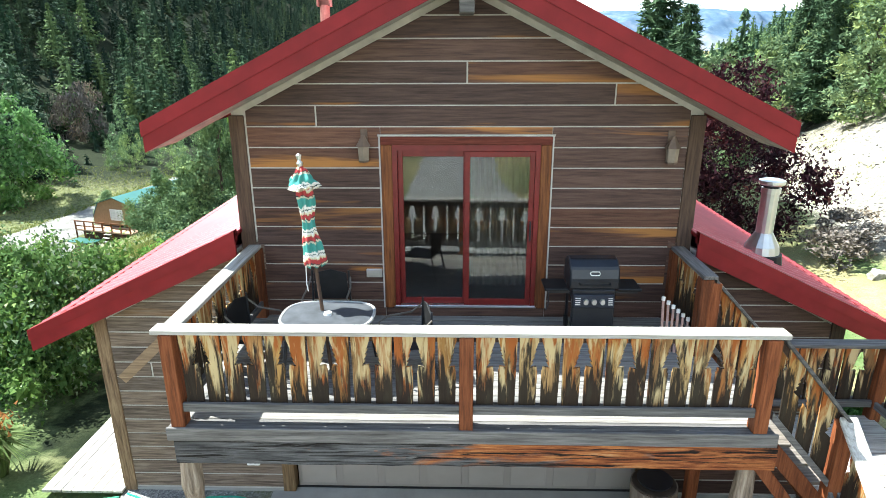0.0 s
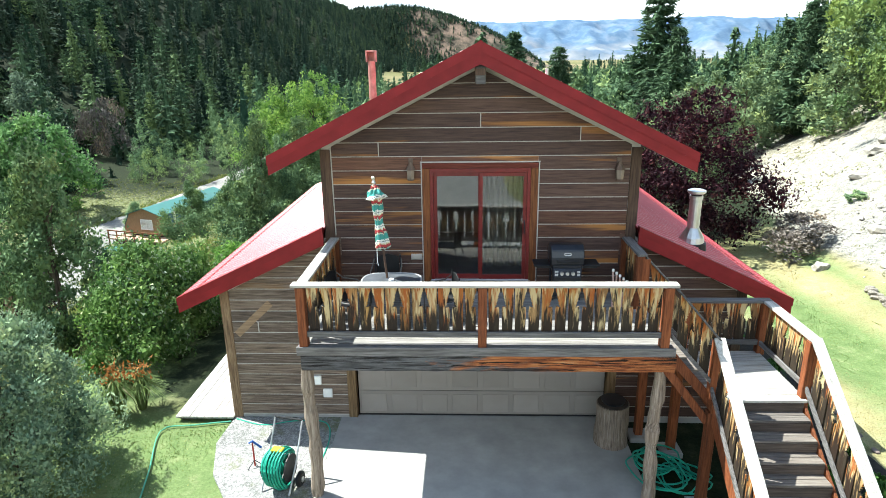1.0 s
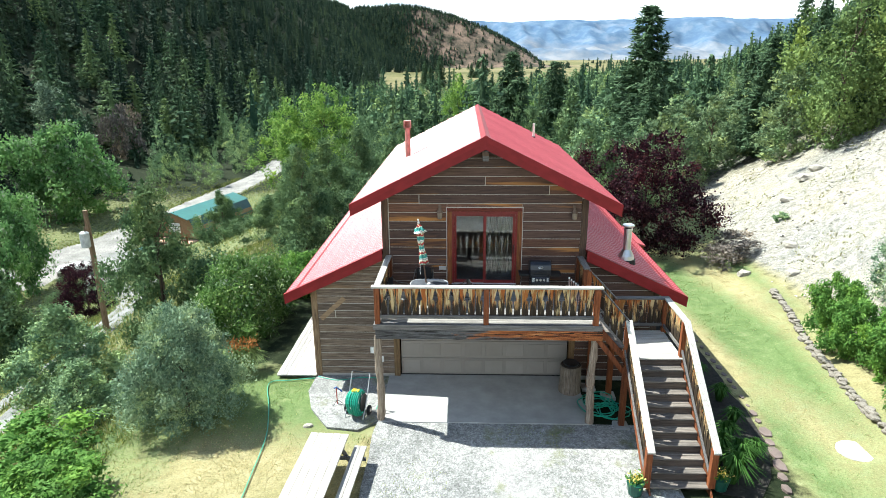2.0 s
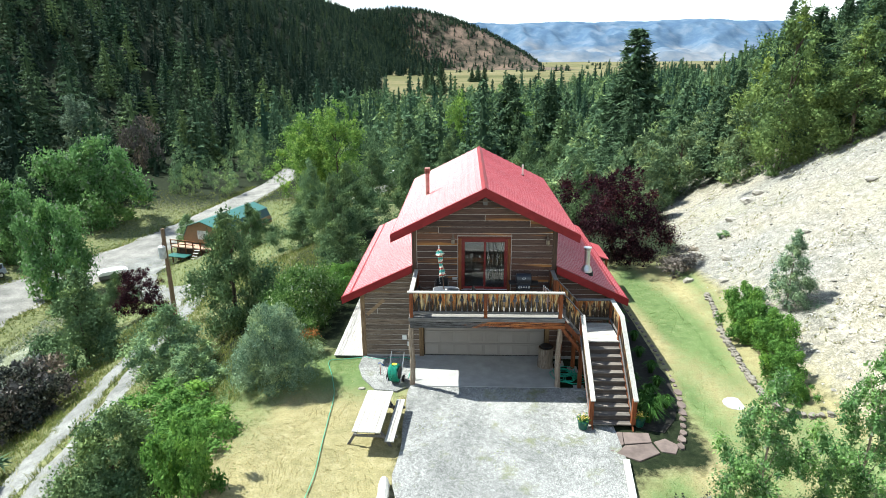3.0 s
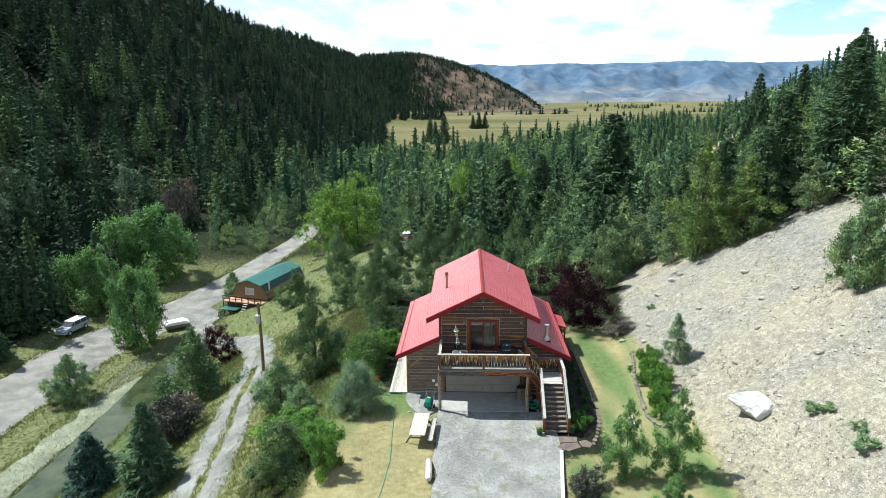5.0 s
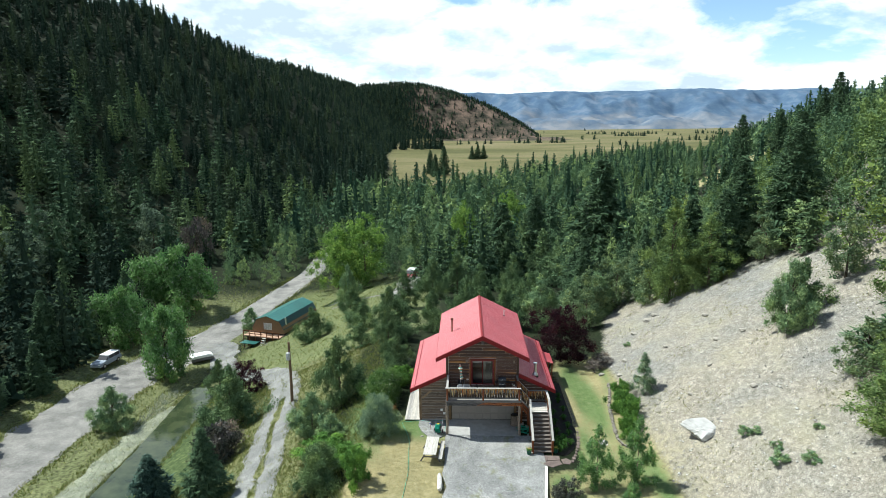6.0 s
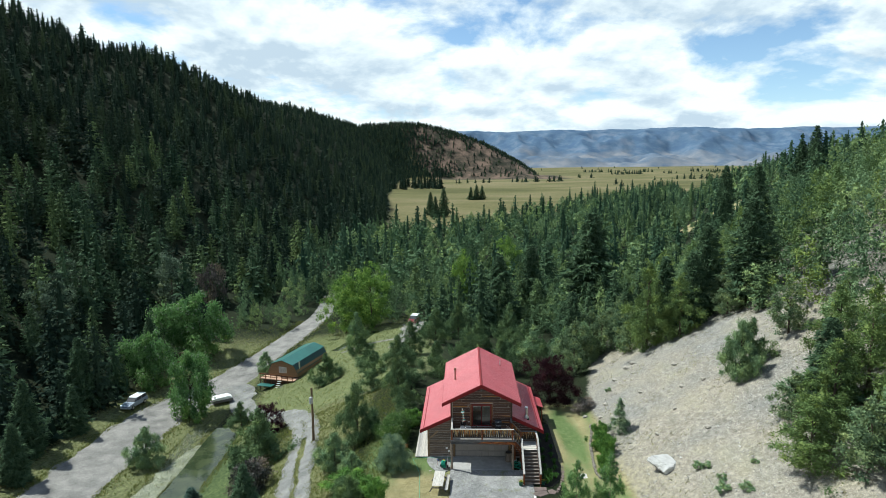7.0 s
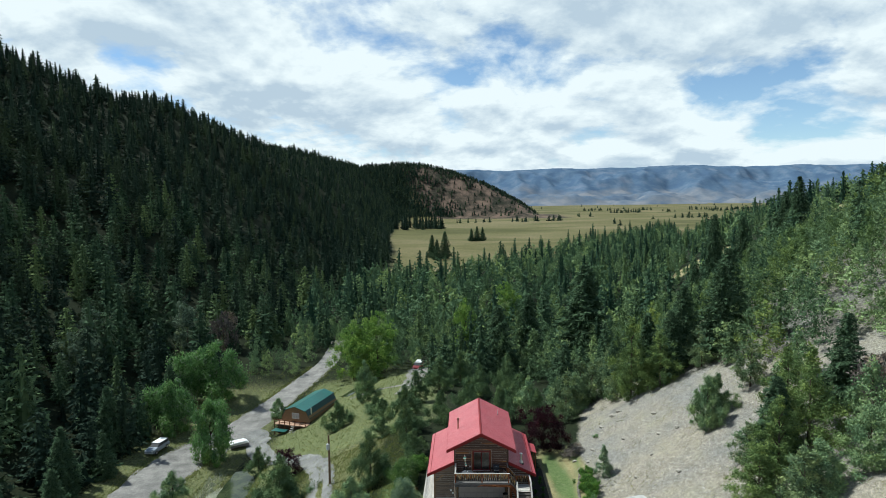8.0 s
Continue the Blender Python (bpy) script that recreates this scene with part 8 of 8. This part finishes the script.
def grill():
    g = thing("gas_grill", "black gas barbecue with folding side shelves", "grill", (1.49, 1.95, 2.83))
    lid = bmesh.new()
    prof = [(-0.24, 0.66), (-0.25, 0.78), (-0.20, 0.92), (-0.08, 1.0), (0.10, 1.0), (0.21, 0.92), (0.25, 0.80), (0.25, 0.66)]
    prism(lid, [(y, z) for y, z in prof], -0.33, 0.33, axes="yz")
    part("lid", lid, BLACKMETAL, g, "black rounded lid", 0.02)
    bm = tube(bmesh.new(), [(-0.07, -0.235, 0.86), (-0.05, -0.24, 0.885), (0.05, -0.24, 0.885), (0.07, -0.235, 0.86), (0.05, -0.24, 0.84), (-0.05, -0.24, 0.84), (-0.07, -0.235, 0.86)], 0.006, 6)
    part("badge", bm, WHITE, g, "pale oval badge")
    part("lid_handle", tube(bmesh.new(), [(-0.2, -0.26, 0.74), (-0.2, -0.31, 0.74), (0.2, -0.31, 0.74), (0.2, -0.26, 0.74)], 0.012, 8), BLACK, g)
    part("firebox", boxes((-0.29, 0.29, -0.23, 0.23, 0.52, 0.658)), BLACKMETAL, g, bevel=0.015)
    pan = part("control_panel", boxes((-0.27, 0.27, -0.275, -0.232, 0.44, 0.60)), plain("blue_black_panel", (0.03, 0.035, 0.05), 0.4), g, "blue-black control panel", 0.006)
    for x in (-0.11, 0.0, 0.11):
        part("knob", tube(bmesh.new(), [(x, -0.276, 0.52), (x, -0.31, 0.52)], [0.038, 0.032], 14), STEEL, pan, "silver knob")
    for k in range(4):
        part("label_bar", boxes((-0.25, -0.18, -0.279, -0.2755, 0.475 + 0.027 * k, 0.487 + 0.027 * k)), WHITE, pan)
        part("label_bar", boxes((0.19, 0.25, -0.279, -0.2755, 0.475 + 0.027 * k, 0.487 + 0.027 * k)), WHITE, pan)
    part("cabinet_front", boxes((-0.27, 0.27, -0.25, -0.23, 0.08, 0.43)), BLACKMETAL, g, bevel=0.005)
    for sx in (-1, 1):
        part("side_shelf", boxes((*sorted((sx * 0.33, sx * 0.65)), -0.20, 0.20, 0.62, 0.655)), BLACK, g, "black folding side shelf", 0.01)
        part("shelf_bracket", boxes((*sorted((sx * 0.30, sx * 0.60)), -0.17, -0.15, 0.59, 0.62)), BLACKMETAL, g)
        for y in (-0.21, 0.21):
            part("leg", boxes((sx * 0.27 - 0.018, sx * 0.27 + 0.018, y - 0.018, y + 0.018, 0.0, 0.53)), BLACKMETAL, g)
    for x in (-0.27, 0.27):
        part("wheel", tube(bmesh.new(), [(x - 0.02, 0.21, 0.08), (x + 0.02, 0.21, 0.08)], 0.08, 16), BLACK, g)
    part("tool", tube(bmesh.new(), [(-0.60, -0.20, 0.62), (-0.60, -0.21, 0.45), (-0.63, -0.21, 0.38)], 0.008, 6), BLACKMETAL, g, "hanging fork")
    return g


grill().matrix_world = pose(1.49, 1.95, 2.83) @ Matrix.Diagonal((0.86, 0.86, 0.97, 1))
an = thing("antler_rack", "pale peg ornament leaning on the railing", "ornament", (2.47, 1.46, 2.83))
for k in range(6):
    part("peg", tube(bmesh.new(), [(-0.25 + 0.05 * k, 0.0, 0.0), (-0.26 + 0.06 * k, 0.06, 0.62 - 0.05 * k)], [0.018, 0.014], 6), plain("pale_pink_wood", (0.45, 0.30, 0.26), 0.8), an)
    part("tip", tube(bmesh.new(), [(-0.26 + 0.06 * k, 0.06, 0.61 - 0.05 * k), (-0.26 + 0.06 * k, 0.062, 0.65 - 0.05 * k)], 0.022, 8), WHITE, an)

# ---- things by the garage ----
s = thing("chopping_stump", "tall sawn tree stump on the slab's corner", "stump", (2.42, 1.68, 0.07))
bm = tube(bmesh.new(), [(0, 0, 0), (0, 0, 0.2), (0.01, 0, 0.5), (0, 0, 0.80)], [0.31, 0.29, 0.285, 0.29], 20)
for q in bm.verts:
    if 0.02 < q.co.z < 0.79:
        q.co += Vector((q.co.x, q.co.y, 0)) * 0.12 * noise.noise(q.co * 8)
part("trunk", bm, PALEBARK, s, "rough grey-brown bark")
part("cut_face", tube(bmesh.new(), [(0, 0, 0.801), (0, 0, 0.815)], 0.27, 20), plain("dark_cut_wood", (0.06, 0.045, 0.035), 0.9, vary=0.4), s, "dark sawn top")
part("pan", tube(bmesh.new(), [(0.0, 0.0, 0.815), (0, 0, 0.83), (0, 0, 0.87)], [0.14, 0.2, 0.22], 16), BLACKMETAL, s, "black pan")


def hose_cart():
    c = thing("hose_cart", "wheeled hose reel wound with green hose", "hose reel", (-3.33, 0.32, 0.06), -12)
    rng = random.Random(3)
    wound = []
    for k in range(16):
        r = 0.27 + rng.uniform(-0.03, 0.05)
        for j in range(22):
            a = j * math.tau / 22
            x = -0.17 + 0.34 * (k + j / 22) / 16 + 0.02 * math.sin(a * 2)
            wound.append((x, r * math.cos(a), 0.40 + (r + 0.06 * (math.sin(a) < 0)) * math.sin(a)))
    bm = tube(bmesh.new(), wound, 0.017, 6)
    part("hose_coil", bm, HOSE, c, "green wound hose")
    for sx in (-1, 1):
        part("reel_disc", tube(bmesh.new(), [(sx * 0.20, 0, 0.40), (sx * 0.215, 0, 0.40)], 0.23, 18), BLACK, c)
        part("frame_bar", tube(bmesh.new(), [(sx * 0.25, -0.2, 0.02), (sx * 0.25, 0.10, 0.40), (sx * 0.25, 0.45, 1.02)], 0.016, 8), plain("grey_tube", (0.4, 0.4, 0.4), 0.4, 0.5), c, "grey tube frame")
        w = part("wheel", tube(bmesh.new(), [(sx * 0.27, 0.10, 0.13), (sx * 0.29, 0.10, 0.13), (sx * 0.33, 0.10, 0.13), (sx * 0.35, 0.10, 0.13)], [0.10, 0.13, 0.13, 0.10], 16), BLACK, c, "black wheel")
        part("hub", tube(bmesh.new(), [(sx * 0.265, 0.10, 0.13), (sx * 0.36, 0.10, 0.13)], 0.05, 10), STEEL, w)
    part("handle", tube(bmesh.new(), [(-0.25, 0.45, 1.02), (0.25, 0.45, 1.02)], 0.018, 8), BLACK, c)
    part("yellow_clip", boxes((-0.10, 0.10, -0.05, 0.08, 0.68, 0.73)), plain("yellow_plastic", (0.55, 0.42, 0.03), 0.5), c, "yellow clip", 0.01)


hose_cart()
sp = thing("sprinkler_stand", "thin blue and red sprinkler stand on gravel", "sprinkler", (-3.95, 0.85, 0.06))
part("upright", tube(bmesh.new(), [(0, 0, 0), (0, 0, 0.48)], 0.014, 8), plain("red_pipe", (0.30, 0.04, 0.03), 0.5), sp)
part("head", tube(bmesh.new(), [(-0.06, 0, 0.46), (0.0, 0, 0.50), (0.10, 0.02, 0.40), (0.14, 0.02, 0.36)], 0.02, 8), plain("blue_plastic", (0.04, 0.10, 0.32), 0.5), sp, "blue plastic head")
for a in (0, 2.1, 4.2):
    part("foot", tube(bmesh.new(), [(0, 0, 0.12), (0.16 * math.cos(a), 0.16 * math.sin(a), 0.01)], 0.008, 6), BLACKMETAL, sp)


def lying_hose(name, label, pts, r, material, step=0.12, lift=0.02):
    line = smooth_line([(x, y, 0.0) for x, y in pts], step)
    path = [(x, y, float(ground_height(x, y)) + lift + r) for x, y, _ in line]
    h = thing(name, label, "hose", (0, 0, 0))
    part("hose", tube(bmesh.new(), path, r, 6), material, h)


lying_hose("garden_hose", "green garden hose lying across the lawn", [(-4.9, 2.25), (-5.6, 2.1), (-6.15, 1.9), (-5.75, 0.6), (-5.42, -0.7), (-5.3, -2.2), (-5.2, -3.6), (-5.1, -5.0), (-5.14, -6.2), (-5.2, -7.6), (-5.4, -9.5), (-5.7, -14)], 0.014, plain("pale_green_hose", (0.09, 0.34, 0.22), 0.5), lift=0.03)
lying_hose("wall_hose", "dark green hose along the foundation", [(-4.8, 2.3), (-4.2, 2.1), (-3.6, 2.25), (-3.0, 2.2), (-2.8, 1.6), (-2.85, 0.6)], 0.014, HOSE, lift=0.05)
rng2 = random.Random(8)
heap = []
for k in range(9):
    cx, cy, rr = 3.15 + rng2.uniform(-0.25, 0.25), 0.75 + rng2.uniform(-0.3, 0.3), rng2.uniform(0.25, 0.5)
    heap += [(cx + rr * math.cos(a) * (1 + 0.1 * math.sin(3 * a + k)), cy + rr * math.sin(a), 0.10 + 0.02 * (k + a / math.tau) + 0.02 * math.sin(2 * a + k)) for a in (j * math.tau / 24 for j in range(24))]
bm = tube(bmesh.new(), [tuple(p) for p in smooth_line(heap[::2], 0.08)], 0.015, 6)
hp = thing("hose_heap", "tangled coil of green hose under the landing", "hose", (0, 0, 0))
part("hose", bm, HOSE, hp)


def planter(x, y, turn):
    p = thing("flower_pot", "dark green pot with small yellow flowers", "flower pot", (x, y, 0.06), turn, "flower pots by the stairs")
    part("pot", tube(bmesh.new(), [(0, 0, 0), (0, 0, 0.02), (0, 0, 0.26), (0, 0, 0.30)], [0.12, 0.14, 0.18, 0.19], 16), plain("dark_green_glaze", (0.012, 0.07, 0.05), 0.35), p, "dark green pot")
    rng = np.random.default_rng(int(x * 10))
    P = rng.normal(0, 0.09, (160, 3)) * np.array([1, 1, 0.5]) + np.array([0, 0, 0.36])
    ob = new("foliage", tri_mesh("pot_leaves", leaves_at(rng, P, 0.05), BRIGHT))
    ob.parent = p
    P = rng.normal(0, 0.10, (60, 3)) * np.array([1, 1, 0.3]) + np.array([0, 0, 0.43])
    ob = tagged(new("bloom", tri_mesh("pot_flowers", leaves_at(rng, P, 0.035), leafy("yellow_petals", (0.55, 0.36, 0.04), (0.7, 0.55, 0.2), 0.6))), "yellow flowers", "", "", "stuff")
    ob.parent = p


planter(3.12, -2.55, 0)
planter(4.98, -2.35, 40)


def daylily(x, y, h, seed, material, label, n=90, top=None):
    """A clump of long arching blades."""
    rng = np.random.default_rng(seed)
    z = float(ground_height(x, y))
    c = thing("daylily_clump", label, "plant", (x, y, z), 0, "bed plants")
    a = rng.uniform(0, math.tau, n)
    r = rng.uniform(0.3, 1.0, n)
    tris = []
    for i in range(n):
        d = np.array([math.cos(a[i]), math.sin(a[i]), 0])
        s = np.array([-d[1], d[0], 0]) * 0.016
        b0 = d * 0.08 * rng.uniform(0, 1)
        p1 = b0 + d * 0.25 * r[i] * h + np.array([0, 0, h * (0.95 - 0.3 * r[i])])
        p2 = b0 + d * 0.72 * r[i] * h + np.array([0, 0, h * (1.0 - 0.62 * r[i])])
        tris += [(b0 - s, b0 + s, p1 + s), (b0 - s, p1 + s, p1 - s), (p1 - s, p1 + s, p2)]
    ob = new("foliage", tri_mesh("blades", np.array(tris), material))
    ob.parent = c
    if top:
        P = rng.normal(0, 0.16 * h, (120, 3)) * np.array([1, 1, 0.5]) + np.array([0, 0, h * 0.95])
        ob = tagged(new("bloom", tri_mesh("flower_heads", leaves_at(rng, P, 0.05, np.tile([0, 0, 1.0], (120, 1))), top)), "rusty flower heads", "", "", "stuff")
        ob.parent = c


LILY = leafy("lily_blades", (0.025, 0.07, 0.012), (0.07, 0.15, 0.03), 0.5, None, 0.3)
for i, (x, y, h) in enumerate(((5.35, -2.1, 0.95), (5.7, -1.6, 0.9), (5.3, -1.4, 0.95), (5.75, -0.7, 0.75), (5.4, 0.2, 0.7), (5.5, 1.8, 0.65), (5.6, 3.4, 0.6), (5.45, 5.2, 0.6), (5.6, 7.2, 0.6), (6.2, -1.2, 0.6), (6.3, 0.2, 0.55), (6.4, 1.3, 0.6), (6.3, 2.6, 0.55), (6.5, 4.1, 0.55), (6.3, 5.6, 0.55), (6.5, 6.6, 0.5), (6.2, 8.4, 0.55))):
    daylily(x, y, h, 100 + i, LILY, "dark green clump of arching daylily blades")
daylily(-7.3, 2.5, 1.0, 140, GREENGRASS, "tall grass clump with rusty orange heads", 140, leafy("rusty_heads", (0.22, 0.08, 0.02), (0.40, 0.18, 0.06), 0.8))
daylily(-6.95, 2.75, 0.9, 141, GREENGRASS, "tall grass clump with rusty orange heads", 120, leafy("orange_heads", (0.24, 0.09, 0.02), (0.42, 0.2, 0.07), 0.8))
bm = prism(bmesh.new(), [(4.9, -2.4), (5.7, -2.7), (6.3, -1.9), (6.75, -0.8), (6.95, 1.0), (6.95, 9.5), (4.95, 9.5), (4.95, 1.7), (4.85, 0)], -0.05, 0.035, axes="xy")
# Mulch colour is near black to carry the house's shadow over the bed.
structure("planting_bed", bm, plain("shadow_dark_mulch", (0.024, 0.021, 0.017), 0.95, vary=0.5, scale=12, bumpy=0.8), "mulched bed along the house wall, darkened for the house's shadow", "bed")

# side porch roof and side window of the house
p = [(5.45, 2.42), (6.35, 2.12), (6.35, 2.06), (5.45, 2.36)]
hpart("side_porch_roof", prism(bmesh.new(), p, 8.9, 11.3), ROOF, None, "small red side porch roof")
for y in (9.0, 11.2):
    hpart("porch_post", boxes((6.2, 6.3, y - 0.05, y + 0.05, 0, 2.09)), POST, None)
hpart("side_bay", boxes((-5.5, -4.89, 8.2, 9.9, 0.7, 1.9)), WHITE, None, "white-framed side window", 0.01)
hpart("bay_glass", boxes((-5.52, -5.505, 8.3, 9.8, 0.8, 1.8)), GLASS, None)


def stone_heap(name, label, spots, material, seed):
    rng = random.Random(seed)
    for x, y, s in spots:
        b = thing(name, label, "rock", (x, y, float(ground_height(x, y)) + s * 0.15), rng.uniform(0, 360), "loose rocks")
        share("rock", rock_mesh(seed + rng.randrange(4), material), b, Matrix.Diagonal((s, s * rng.uniform(0.6, 0.9), s * rng.uniform(0.5, 0.8), 1)))


stone_heap("rock", "pale rock lying on the slope", [(13.2, 11.5, 0.35), (15.4, 16.5, 0.4), (17.2, 18.4, 0.5), (18.0, 19.0, 0.4), (16.4, 10.2, 0.28), (19.3, 7.0, 0.3), (12.2, 9.2, 0.3), (20.4, 12.2, 0.35), (15.3, 1.2, 0.25), (18.6, -1.4, 0.3), (10.9, 10.4, 0.3), (13.8, 6.8, 0.25), (17.6, 3.6, 0.26), (21.0, 6.2, 0.3), (-4.5, -0.15, 0.13)], ROCK, 60)
